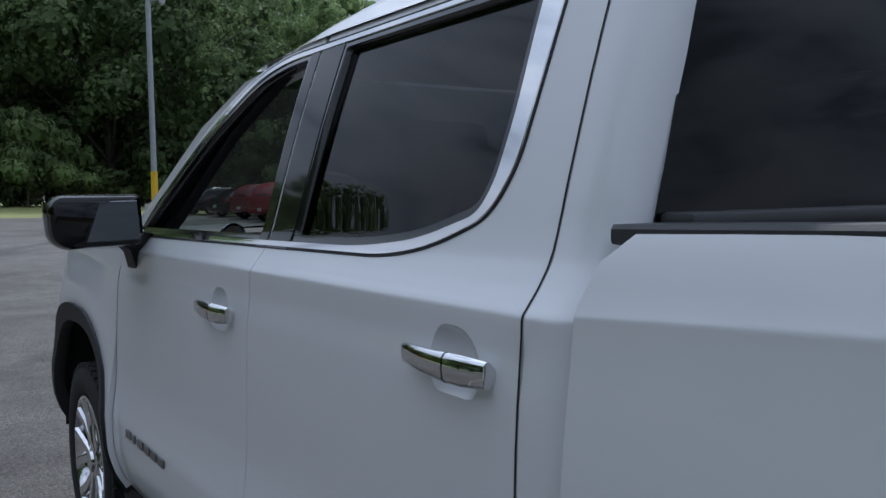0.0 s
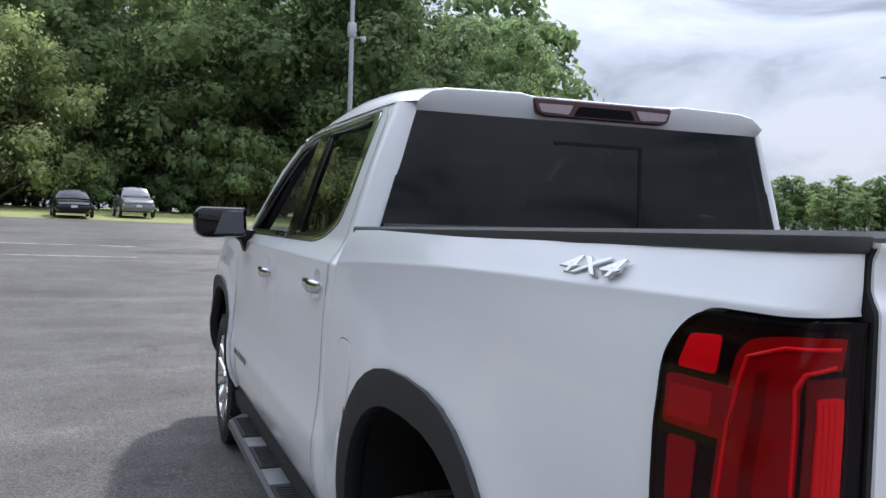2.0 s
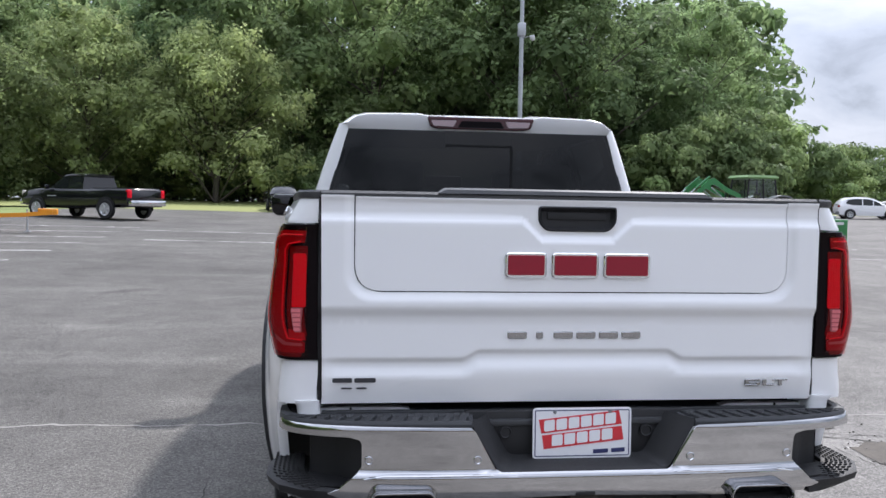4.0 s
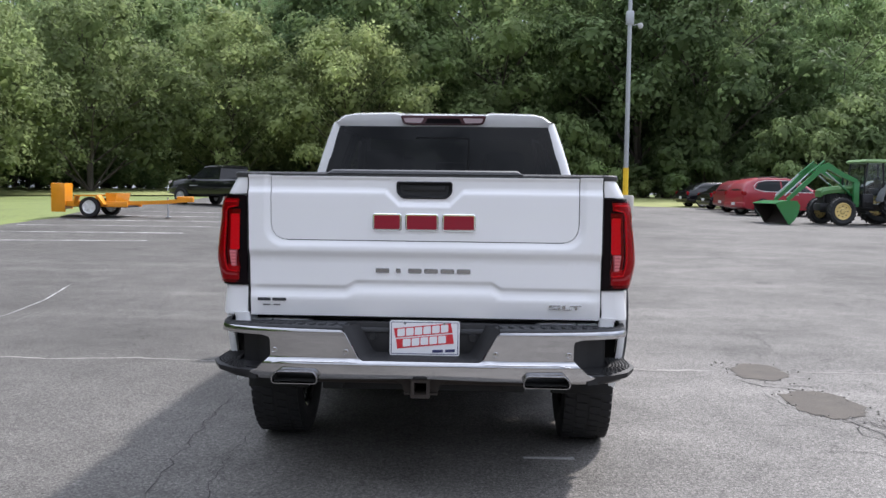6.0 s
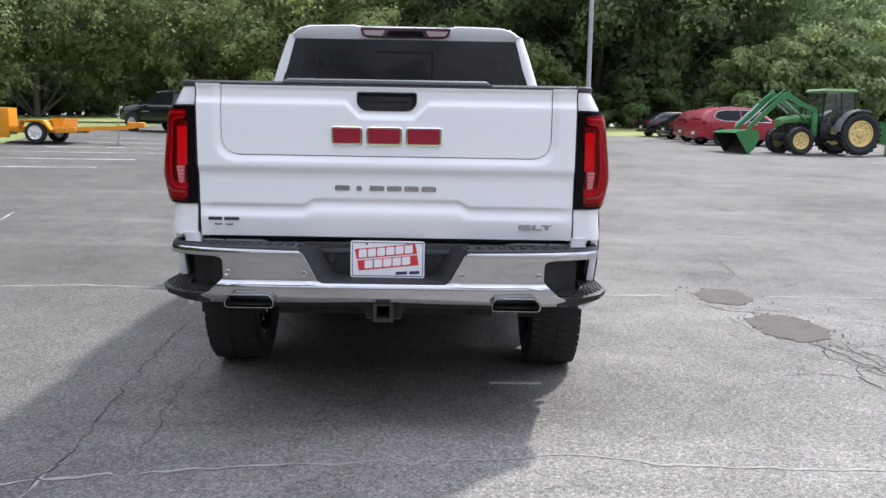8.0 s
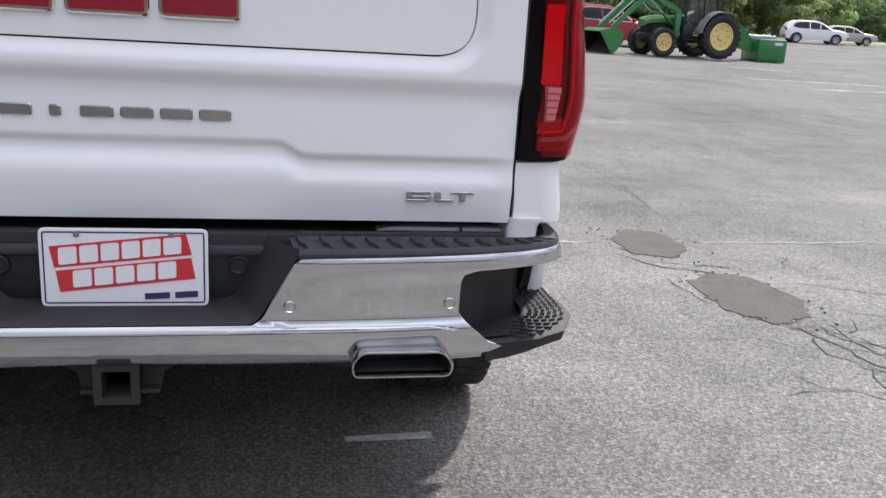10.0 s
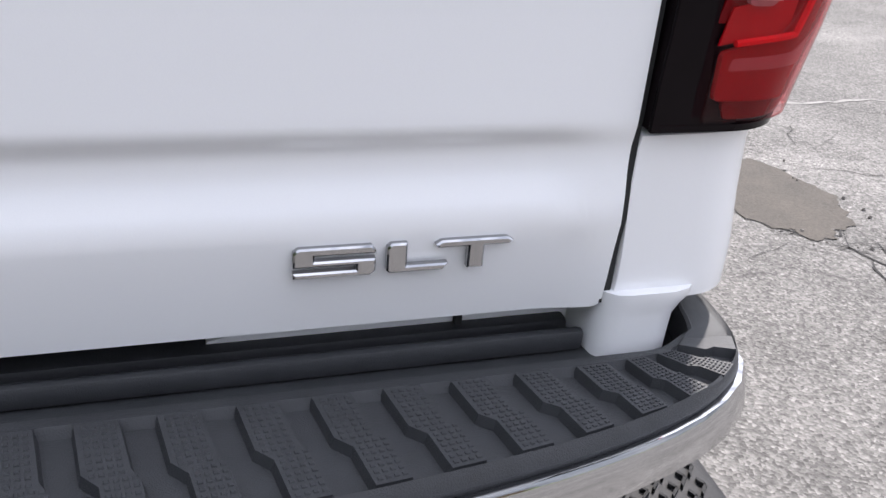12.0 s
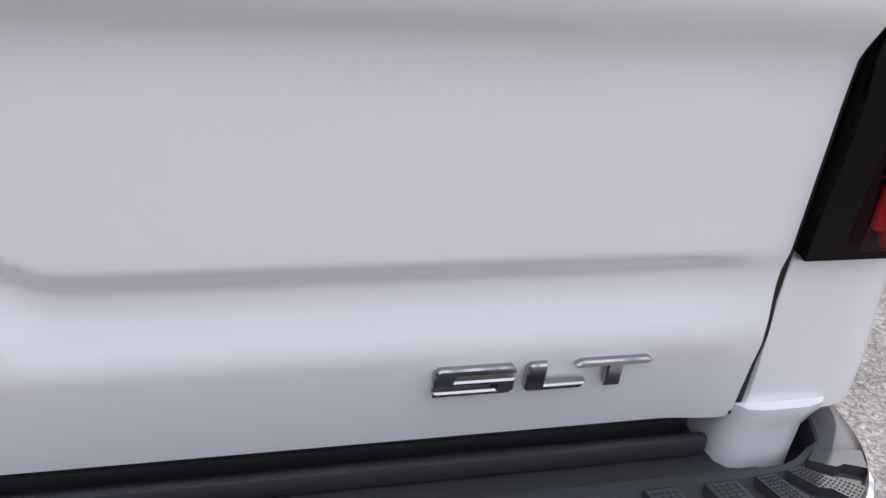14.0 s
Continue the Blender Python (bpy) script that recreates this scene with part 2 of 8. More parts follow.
def glass(name, tint, gloss_rough=0.0, ior=1.5):
    """Thin tinted glass: what is behind shows through, darkened, and the sky is mirrored by Fresnel's law."""
    m = bpy.data.materials.new(name)
    m.use_nodes = True
    nt, ln = m.node_tree.nodes, m.node_tree.links
    nt.clear()
    o, mx, tr, gl, lw = (nt.new("ShaderNode" + k) for k in ("OutputMaterial", "MixShader", "BsdfTransparent", "BsdfGlossy", "LayerWeight"))
    tr.inputs["Color"].default_value = (*tint, 1)
    gl.inputs["Roughness"].default_value = gloss_rough
    lw.inputs["Blend"].default_value = 0.5
    r0 = ((ior - 1) / (ior + 1)) ** 2
    pw, ma = nt.new("ShaderNodeMath"), nt.new("ShaderNodeMath")
    pw.operation, ma.operation = "POWER", "MULTIPLY_ADD"
    pw.inputs[1].default_value = 5.0
    ma.inputs[1].default_value, ma.inputs[2].default_value = 1 - r0 * 1.9, r0 * 1.9
    ln.new(lw.outputs["Facing"], pw.inputs[0])
    ln.new(pw.outputs[0], ma.inputs[0])
    ln.new(ma.outputs[0], mx.inputs[0])
    ln.new(tr.outputs[0], mx.inputs[1])
    ln.new(gl.outputs[0], mx.inputs[2])
    ln.new(mx.outputs[0], o.inputs["Surface"])
    return m


WHITE = pbr("white_paint", (0.80, 0.80, 0.81), 0.32, var=0.012, scale=1.5, fine=900, coat=1.0, bump=0.02, bscale=900)
WHITE.node_tree.nodes["Principled BSDF"].inputs["Coat Roughness"].default_value = 0.045
WHITE.node_tree.nodes["Principled BSDF"].inputs["Coat Weight"].default_value = 0.8
BLACKPL = pbr("black_plastic", (0.011, 0.011, 0.0125), 0.58, var=0.2, bump=0.25, bscale=900)
PADPL = pbr("pad_plastic", (0.033, 0.0345, 0.038), 0.50, var=0.2, bump=0.25, bscale=900)
PIANO = pbr("piano_black", (0.004, 0.004, 0.005), 0.05, var=0.05)
BLACKGL = pbr("gloss_black", (0.010, 0.010, 0.011), 0.12, var=0.1, coat=0.6)
DARK = pbr("dark_underbody", (0.012, 0.012, 0.012), 0.8, var=0.3, bump=0.3, bscale=60)
CHROME = pbr("chrome", (0.72, 0.72, 0.73), 0.05, 1.0, var=0.03, scale=8, fine=200)
BADGECHR = pbr("badge_chrome", (0.38, 0.38, 0.39), 0.10, 1.0, var=0.04, scale=8, fine=200)
DARKCHR = pbr("dark_chrome", (0.20, 0.20, 0.21), 0.12, 1.0, var=0.05)
BUMPERCHR = pbr("dusty_chrome", (0.52, 0.52, 0.53), 0.07, 1.0, var=0.06, scale=14, fine=260, rvar=0.7)
RUBBER = pbr("rubber", (0.018, 0.018, 0.019), 0.8, var=0.25, fine=90, bump=0.4, bscale=250)
REDEM = pbr("red_badge", (0.25, 0.002, 0.018), 0.3, var=0.06, coat=0.15)
GREYTRIM = pbr("grey_trim", (0.16, 0.165, 0.17), 0.45, var=0.1, bump=0.2, bscale=600)
CAPTRIM = pbr("dark_cap_plastic", (0.045, 0.046, 0.048), 0.5, var=0.12, bump=0.25, bscale=700)
FRAMEBLACK = pbr("matt_black", (0.003, 0.003, 0.003), 0.9, var=0.2)
BRAKEDARK = pbr("smoked_maroon", (0.050, 0.010, 0.013), 0.10, var=0.1, coat=0.4)
INTERIOR = pbr("interior_dark", (0.03, 0.03, 0.032), 0.7, var=0.2, bump=0.3, bscale=400)
TINT = glass("tinted_glass", (0.05, 0.051, 0.056), 0.0, 1.37)
REDCLEAR = glass("red_clear_lens", (0.93, 0.46, 0.48), 0.0, 1.22)
SMOKE = glass("smoked_glass", (0.025, 0.025, 0.027), 0.0, 1.35)
CLEAR = glass("clear_glass", (0.30, 0.34, 0.33))
MIRROR = pbr("mirror", (0.11, 0.115, 0.12), 0.01, 1.0, var=0.0)
LENSCARGO = pbr("cargo_lens", (0.36, 0.27, 0.285), 0.2, var=0.15, fine=200, coat=0.5)
LENSCLR = pbr("clear_lens", (0.72, 0.62, 0.62), 0.18, var=0.15, fine=200, coat=0.8)
LENSRED = pbr("red_lens", (0.225, 0.0012, 0.0055), 0.12, var=0.2, scale=14, fine=300)
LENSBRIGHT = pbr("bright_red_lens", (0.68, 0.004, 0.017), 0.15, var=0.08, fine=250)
for lens_mat in (LENSRED, LENSBRIGHT):
    lens_mat.node_tree.nodes["Principled BSDF"].inputs["Specular IOR Level"].default_value = 0.28
LENSMID = pbr("lit_red_lens", (0.36, 0.002, 0.009), 0.2, var=0.15)
LENSBEVEL = pbr("bevel_lens", (0.30, 0.085, 0.095), 0.2, var=0.15, coat=0.3)
LENSDARK = pbr("smoked_lens", (0.005, 0.003, 0.004), 0.12, var=0.2, coat=0.0)
LENSDARK.node_tree.nodes["Principled BSDF"].inputs["Specular IOR Level"].default_value = 0.10
LENSDEEP = pbr("deep_red_lens", (0.11, 0.0009, 0.0028), 0.12, var=0.25, scale=10, coat=0.0)
LENSDEEP.node_tree.nodes["Principled BSDF"].inputs["Specular IOR Level"].default_value = 0.3

# ---- ground ----
rise = curve_of([(5, 0.0), (7, 0.012), (10, 0.085), (18, 0.40), (24, 0.61), (27, 0.67), (30, 0.71), (35, 0.82), (39, 0.92), (43, 1.04), (60, 1.42)])


def gz(x, y):
    """The lot is level round the truck, climbs gently towards the trees and leans a little sideways."""
    if y <= 5:
        return 0.0
    return rise(min(y, 60)) - 0.012 * x * (1 - smooth(15, 28, abs(x))) * smooth(8, 25, y)


def asphalt_material():
    m = bpy.data.materials.new("asphalt")
    m.use_nodes = True
    nt, ln = m.node_tree.nodes, m.node_tree.links
    b = nt["Principled BSDF"]
    t = nt.new("ShaderNodeTexCoord")

    def noise_of(scale, detail=5, rough=0.55, stretch=None):
        n = nt.new("ShaderNodeTexNoise")
        n.inputs["Scale"].default_value, n.inputs["Detail"].default_value, n.inputs["Roughness"].default_value = scale, detail, rough
        if stretch:
            mp = nt.new("ShaderNodeMapping")
            mp.inputs["Scale"].default_value = stretch
            ln.new(t.outputs["Object"], mp.inputs["Vector"])
            ln.new(mp.outputs["Vector"], n.inputs["Vector"])
        else:
            ln.new(t.outputs["Object"], n.inputs["Vector"])
        return n

    def ramp(src, pts):
        r = nt.new("ShaderNodeValToRGB")
        els = r.color_ramp.elements
        els[0].position, els[0].color = pts[0][0], (*[pts[0][1]] * 3, 1)
        els[1].position, els[1].color = pts[-1][0], (*[pts[-1][1]] * 3, 1)
        for p, c in pts[1:-1]:
            els.new(p).color = (c, c, c, 1)
        ln.new(src, r.inputs["Fac"])
        return r.outputs["Color"]

    def mix(a, b2, kind="MULTIPLY", fac=1.0):
        x = nt.new("ShaderNodeMix")
        x.data_type, x.blend_type = "RGBA", kind
        x.inputs["Factor"].default_value = fac
        for s, k in ((a, "A"), (b2, "B")):
            if isinstance(s, tuple):
                x.inputs[k].default_value = s
            else:
                ln.new(s, x.inputs[k])
        return x.outputs["Result"]

    vor = nt.new("ShaderNodeTexVoronoi")
    vor.inputs["Scale"].default_value = 125.0
    ln.new(t.outputs["Object"], vor.inputs["Vector"])
    stones = nt.new("ShaderNodeRGBToBW")
    ln.new(vor.outputs["Color"], stones.inputs["Color"])
    col = mix((0.128, 0.1215, 0.113, 1), ramp(stones.outputs[0], [(0.15, 0.58), (0.5, 0.94), (0.75, 1.18), (0.95, 1.62)]))
    col = mix(col, ramp(noise_of(0.35, 6, 0.6).outputs["Fac"], [(0.3, 0.72), (0.5, 1.0), (0.72, 1.22)]))
    col = mix(col, ramp(noise_of(2.3, 6, 0.65).outputs["Fac"], [(0.3, 0.84), (0.7, 1.14)]))
    col = mix(col, ramp(noise_of(42, 3, 0.6).outputs["Fac"], [(0.34, 0.80), (0.5, 1.0), (0.66, 1.20)]))
    # worn pale streaks along the lanes
    col = mix(col, ramp(noise_of(0.8, 5, 0.6, (0.22, 1.6, 1)).outputs["Fac"], [(0.50, 1.0), (0.62, 1.16), (0.76, 1.42)]))
    # shade put into the colour: asphalt darker under the truck and to its left
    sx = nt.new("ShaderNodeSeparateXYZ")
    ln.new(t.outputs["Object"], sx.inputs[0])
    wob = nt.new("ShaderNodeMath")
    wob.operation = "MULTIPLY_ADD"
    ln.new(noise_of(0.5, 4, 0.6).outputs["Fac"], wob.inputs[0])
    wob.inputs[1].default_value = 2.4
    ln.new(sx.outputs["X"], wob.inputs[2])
    side_shade = nt.new("ShaderNodeMapRange")
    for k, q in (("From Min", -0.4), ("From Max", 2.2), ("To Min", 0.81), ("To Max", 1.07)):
        side_shade.inputs[k].default_value = q
    ln.new(wob.outputs[0], side_shade.inputs["Value"])
    col = mix(col, side_shade.outputs["Result"])
    # coarse worn patch of pale stone behind and beside the truck's right rear, its paleness spread left to lift the
    # truck's shadow
    wy, near, across, both = (nt.new("ShaderNode" + k) for k in ("Math", "MapRange", "MapRange", "Math"))
    wy.operation, both.operation = "MULTIPLY_ADD", "MULTIPLY_ADD"
    ln.new(noise_of(0.6, 5, 0.65).outputs["Fac"], wy.inputs[0])
    wy.inputs[1].default_value = 3.0
    ln.new(sx.outputs["Y"], wy.inputs[2])
    for node, src, vals in ((near, wy.outputs[0], (2.5, 8.5, 0.33, 0.0)), (across, wob.outputs[0], (-1.8, 1.2, 0.0, 1.0))):
        for k, q in zip(("From Min", "From Max", "To Min", "To Max"), vals):
            node.inputs[k].default_value = q
        ln.new(src, node.inputs["Value"])
    ln.new(near.outputs["Result"], both.inputs[0])
    ln.new(across.outputs["Result"], both.inputs[1])
    both.inputs[2].default_value = 1.0
    col = mix(col, both.outputs[0])
    # damp and oily stains
    col = mix(col, ramp(noise_of(0.9, 3, 0.5).outputs["Fac"], [(0.24, 0.6), (0.36, 1.0)]))
    # hair cracks
    warp = noise_of(0.9, 4, 0.6)
    addv = nt.new("ShaderNodeVectorMath")
    addv.operation = "MULTIPLY_ADD"
    ln.new(warp.outputs["Color"], addv.inputs[0])
    addv.inputs[1].default_value = (1.6, 1.6, 1.6)
    ln.new(t.outputs["Object"], addv.inputs[2])
    crack = nt.new("ShaderNodeTexVoronoi")
    crack.feature = "DISTANCE_TO_EDGE"
    crack.inputs["Scale"].default_value = 0.32
    ln.new(addv.outputs[0], crack.inputs["Vector"])
    line = ramp(crack.outputs["Distance"], [(0.0, 0.25), (0.0035, 0.55), (0.007, 1.0)])
    col = mix(col, line, "MULTIPLY", 0.28)
    ln.new(col, b.inputs["Base Color"])
    b.inputs["Roughness"].default_value = 0.82
    b.inputs["Specular IOR Level"].default_value = 0.18
    bp = nt.new("ShaderNodeBump")
    bp.inputs["Strength"].default_value, bp.inputs["Distance"].default_value = 0.55, 0.006
    ln.new(vor.outputs["Distance"], bp.inputs["Height"])
    ln.new(bp.outputs["Normal"], b.inputs["Normal"])
    return m


ASPHALT = asphalt_material()
PATCH = pbr("asphalt_patch", (0.072, 0.062, 0.051), 0.9, var=0.45, scale=6, fine=120, bump=0.5, bscale=160)
RUBBLE = pbr("asphalt_crumbs", (0.14, 0.128, 0.115), 0.9, var=0.4, fine=60)
CRACK = pbr("crack_dirt", (0.03, 0.028, 0.026), 0.95, var=0.3, fine=40)
GRASS = pbr("grass", (0.150, 0.185, 0.052), 0.9, var=0.35, scale=0.5, fine=8, bump=1.0, bscale=30)
DRYGRASS = pbr("dry_grass", (0.21, 0.225, 0.075), 0.9, var=0.3, scale=0.8, fine=9, bump=1.0, bscale=30)
LINEPAINT = pbr("worn_line_paint", (0.62, 0.62, 0.60), 0.7, var=0.35, scale=9, fine=60)


def wear_paint():
    """Breaks the line paint up into flakes over bare asphalt."""
    nt, ln = LINEPAINT.node_tree.nodes, LINEPAINT.node_tree.links
    b = nt["Principled BSDF"]
    n, r, mx, tc2 = (nt.new("ShaderNode" + k) for k in ("TexNoise", "ValToRGB", "Mix", "TexCoord"))
    n.inputs["Scale"].default_value, n.inputs["Detail"].default_value, n.inputs["Roughness"].default_value = 1.6, 9, 0.75
    r.color_ramp.elements[0].position, r.color_ramp.elements[1].position = 0.42, 0.60
    mx.data_type = "RGBA"
    mx.inputs["A"].default_value = (0.15, 0.145, 0.14, 1)
    ln.new(tc2.outputs["Object"], n.inputs["Vector"])
    ln.new(n.outputs["Fac"], r.inputs["Fac"])
    ln.new(r.outputs["Color"], mx.inputs["Factor"])
    ln.new(b.inputs["Base Color"].links[0].from_socket, mx.inputs["B"])
    ln.new(mx.outputs["Result"], b.inputs["Base Color"])


wear_paint()
CONCRETE = pbr("concrete", (0.38, 0.36, 0.33), 0.85, var=0.2, scale=3, fine=40, bump=0.4, bscale=90)


def sheet(name, xs, ys, lift, material, label, edge=None, category="ground"):
    bm = bmesh.new()
    rows = [[bm.verts.new((edge(x, y) if edge else x, y, gz(edge(x, y) if edge else x, y) + lift)) for x in xs] for y in ys]
    for a, b in zip(rows, rows[1:]):
        for k in range(len(xs) - 1):
            bm.faces.new((a[k], a[k + 1], b[k + 1], b[k]))
    return tagged(part(name, bm, material), label, category, kind="structure")


ground = sheet("ground", [-900, -300, -90, -40, -28, -22, -15, -8, 0, 8, 15, 22, 28, 40, 90, 300, 900], [-900, -200, -60, 0, 4] + [5 + k for k in range(56)] + [90, 200, 900], -0.06, GRASS, "mown green grass verge round the lot and under the trees")


def lot_edge(x, y):
    """The lot's ragged left edge."""
    if x > -20:
        return x
    return -24 + 12.3 * smooth(7, 17, y) - 1.0 * smooth(19, 27, y) + 0.12 * math.sin(y * 1.7) + 0.07 * math.sin(y * 4.3)


YS = sorted(set([-40, -25, -15] + [k * 0.5 for k in range(-20, 41)] + [20 + k for k in range(20)]))
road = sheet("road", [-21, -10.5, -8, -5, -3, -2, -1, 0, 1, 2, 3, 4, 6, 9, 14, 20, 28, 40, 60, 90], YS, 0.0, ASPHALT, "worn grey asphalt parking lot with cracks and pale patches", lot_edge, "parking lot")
sheet("road", [13.5, 20, 28, 40, 60, 90], [39, 42, 45, 48, 50.5], 0.0, ASPHALT, "worn grey asphalt reaching the wood's edge", None, "parking lot")


def blob(cx, cy, rx, ry, turn, seed, n=26, rag=0.16):
    r = random.Random(seed)
    ph = [r.uniform(0, 6.28) for _ in range(4)]
    pts = []
    for k in range(n):
        a = 2 * math.pi * k / n
        q = 1 + rag * (0.5 * math.sin(2 * a + ph[0]) + 0.35 * math.sin(3 * a + ph[1]) + 0.3 * math.sin(5 * a + ph[2]) + 0.2 * math.sin(9 * a + ph[3]))
        x, y = rx * q * math.cos(a), ry * q * math.sin(a)
        pts.append((cx + x * math.cos(turn) - y * math.sin(turn), cy + x * math.sin(turn) + y * math.cos(turn)))
    return pts


def flat(name, pts, lift, material, parent, label=""):
    bm = bmesh.new()
    bm.faces.new([bm.verts.new((x, y, gz(x, y) + lift)) for x, y in pts])
    bmesh.ops.triangulate(bm, faces=bm.faces[:])
    return part(name, bm, material, parent, label, smooth=False)


def crack(pts, width, seed, lift=0.003, material=None):
    """A jagged crack: a thin dark ribbon along a wandering line."""
    r = random.Random(seed)
    line = []
    for (ax, ay), (bx, by) in zip(pts, pts[1:]):
        n = max(2, int(math.hypot(bx - ax, by - ay) / 0.07))
        for k in range(n):
            t = k / n
            line.append((ax + (bx - ax) * t + r.gauss(0, 0.014), ay + (by - ay) * t + r.gauss(0, 0.014)))
    line.append(pts[-1])
    bm = bmesh.new()
    prev = None
    for i, (x, y) in enumerate(line):
        a, b = line[max(i - 1, 0)], line[min(i + 1, len(line) - 1)]
        d = Vector((b[0] - a[0], b[1] - a[1])).normalized()
        w = 0.34 * width * (0.25 + 0.75 * r.random()) * min(1, i * 0.4 + 0.1, (len(line) - 1 - i) * 0.4 + 0.1)
        q = [bm.verts.new((x - d.y * w * s, y + d.x * w * s, gz(x, y) + lift)) for s in (1, -1)]
        if prev:
            bm.faces.new((prev[0], prev[1], q[1], q[0]))
        prev = q
    return part("crack", bm, material or CRACK, road, smooth=False)


HOLES = (([(2.31, 3.09), (2.44, 3.26), (2.61, 3.27), (2.70, 3.05), (2.68, 2.80), (2.56, 2.66), (2.41, 2.62), (2.26, 2.78)], 3), ([(2.39, 2.20), (2.54, 2.29), (2.72, 2.31), (2.82, 2.08), (2.84, 1.88), (2.78, 1.70), (2.66, 1.58), (2.51, 1.54), (2.38, 1.68), (2.35, 1.90)], 21))
for corners, sd in HOLES:
    edge = rounded(corners, 0.09, 7)
    cx, cy = (sum(q[i] for q in corners) / len(corners) for i in (0, 1))
    rx, ry = 0.24, 0.34
    rj = random.Random(sd)
    ph = [rj.uniform(0, 6.28) for _ in range(3)]
    swell = [1 + 0.05 * math.sin(0.55 * k + ph[0]) + 0.035 * math.sin(1.3 * k + ph[1]) + 0.02 * math.sin(2.9 * k + ph[2]) for k in range(len(edge))]
    edge = [(cx + (x - cx) * q + rj.gauss(0, 0.006), cy + (y - cy) * q + rj.gauss(0, 0.006)) for (x, y), q in zip(edge, swell)]
    flat("pothole", edge, 0.004, PATCH, road, "worn grey-brown pothole with broken rim")
    # broken rim of the top layer and loose crumbs
    bm = bmesh.new()
    for k, (x, y) in enumerate(edge):
        if rj.random() < 0.16:
            px, py = cx + (x - cx) * rj.uniform(0.98, 1.10), cy + (y - cy) * rj.uniform(0.98, 1.10)
            a, w, h = rj.uniform(0, 3), rj.uniform(0.008, 0.018), rj.uniform(0.003, 0.008)
            loft(bm, [[(px + w * q * math.cos(a + t), py + w * q * math.sin(a + t) * 0.6, z) for t in (0, 1.3, 2.5, 3.7, 5.0)] for q, z in ((1.0, 0.0), (0.6, h))])
    for k in range(26):
        a, d = rj.uniform(0, 6.28), rj.uniform(0.7, 1.3)
        px, py, w = cx + rx * d * math.cos(a) * 1.2, cy + ry * d * math.sin(a) * 1.2, rj.uniform(0.003, 0.009)
        loft(bm, [[(px + w * q * math.cos(t), py + w * q * math.sin(t), 0.003 + z) for t in (0.3, 1.7, 2.9, 4.4, 5.5)] for q, z in ((1.0, 0.0), (0.5, w))])
    # the broken lip on the near side
    lip_pts = [q for q in edge if q[0] + 0.4 * q[1] < cx + 0.4 * cy - 0.03]
    crack(lip_pts[::3], 0.022, sd + 7)
    tagged(part("crumb", bm, RUBBLE, road, "broken asphalt crumbs", smooth=False), kind="stuff")


CRACKS = [
    ([(2.18, 2.72), (2.28, 2.5), (2.42, 2.38), (2.62, 2.32), (2.8, 2.2)], 0.024), ([(2.22, 2.6), (2.45, 2.52), (2.7, 2.46), (2.9, 2.3)], 0.016), ([(2.3, 2.45), (2.5, 2.42), (2.66, 2.5)], 0.018),
    ([(2.28, 2.3), (2.30, 2.0), (2.38, 1.72), (2.5, 1.56)], 0.012), ([(2.55, 1.60), (2.62, 1.3), (2.68, 1.0), (2.75, 0.6), (2.7, 0.2)], 0.020), ([(2.62, 1.5), (2.8, 1.35), (2.86, 1.05), (3.0, 0.7)], 0.018),
    ([(2.58, 1.3), (2.72, 1.2), (2.84, 1.18)], 0.018), ([(2.62, 1.1), (2.76, 0.95), (2.9, 0.9)], 0.016), ([(2.68, 0.9), (2.8, 0.7), (2.82, 0.4)], 0.02), ([(2.85, 1.75), (3.3, 1.5), (3.9, 1.0)], 0.010),
    ([(2.9, 2.2), (3.4, 1.9), (4.1, 1.5)], 0.009), ([(2.55, 3.25), (3.0, 4.2), (2.9, 5.6), (3.5, 6.4)], 0.008), ([(6.08, 10.4), (6.15, 9.7), (6.04, 8.6), (5.97, 7.5), (5.94, 6.7)], 0.016), ([(4.8, 13.4), (5.4, 11.8), (6.08, 10.4)], 0.012),
    ([(2.44, 5.81), (3.0, 5.9), (3.55, 5.92), (4.3, 6.05)], 0.010), ([(-4.45, 7.9), (-3.95, 7.35), (-3.66, 6.68), (-3.42, 5.7)], 0.014), ([(-4.2, 5.9), (-3.4, 5.75), (-2.6, 5.7)], 0.010),
    ([(-1.42, 1.83), (-1.39, 1.39), (-1.31, 0.5), (-1.26, 0.0), (-1.22, -0.46), (-1.25, -0.9), (-1.32, -1.5)], 0.013), ([(-1.04, 1.09), (-1.06, 0.61), (-1.03, 0.26), (-0.91, -0.53)], 0.009),
    ([(3.05, 6.04), (3.06, 4.79), (2.9, 3.61), (2.88, 3.38)], 0.010), ([(4.99, 6.13), (5.74, 6.38), (6.6, 6.3)], 0.012), ([(2.60, 1.46), (2.53, 1.18), (2.60, 1.04), (2.52, 0.77), (2.57, 0.55)], 0.022), ([(2.69, 1.57), (2.73, 1.26), (2.80, 0.91), (2.78, 0.5)], 0.020),
    ([(3.5, 3.0), (4.0, 2.7), (4.3, 3.0)], 0.008), ([(3.0, 3.3), (3.4, 2.9), (3.7, 2.5)], 0.008),
]
# crazed surface round the potholes
rk = random.Random(5)
for k in range(38):
    x, y = (rk.uniform(2.15, 3.35), rk.uniform(0.2, 3.3)) if k < 24 else (2.66 + rk.gauss(0, 0.12), rk.uniform(0.3, 1.5))
    a = rk.choice((0.4, 2.0, -0.9)) + rk.gauss(0, 0.35)
    l = rk.uniform(0.12, 0.34)
    CRACKS.append(([(x, y), (x + l * math.cos(a), y + l * math.sin(a)), (x + 1.8 * l * math.cos(a + 0.5), y + 1.8 * l * math.sin(a + 0.5))], rk.uniform(0.006, 0.013)))
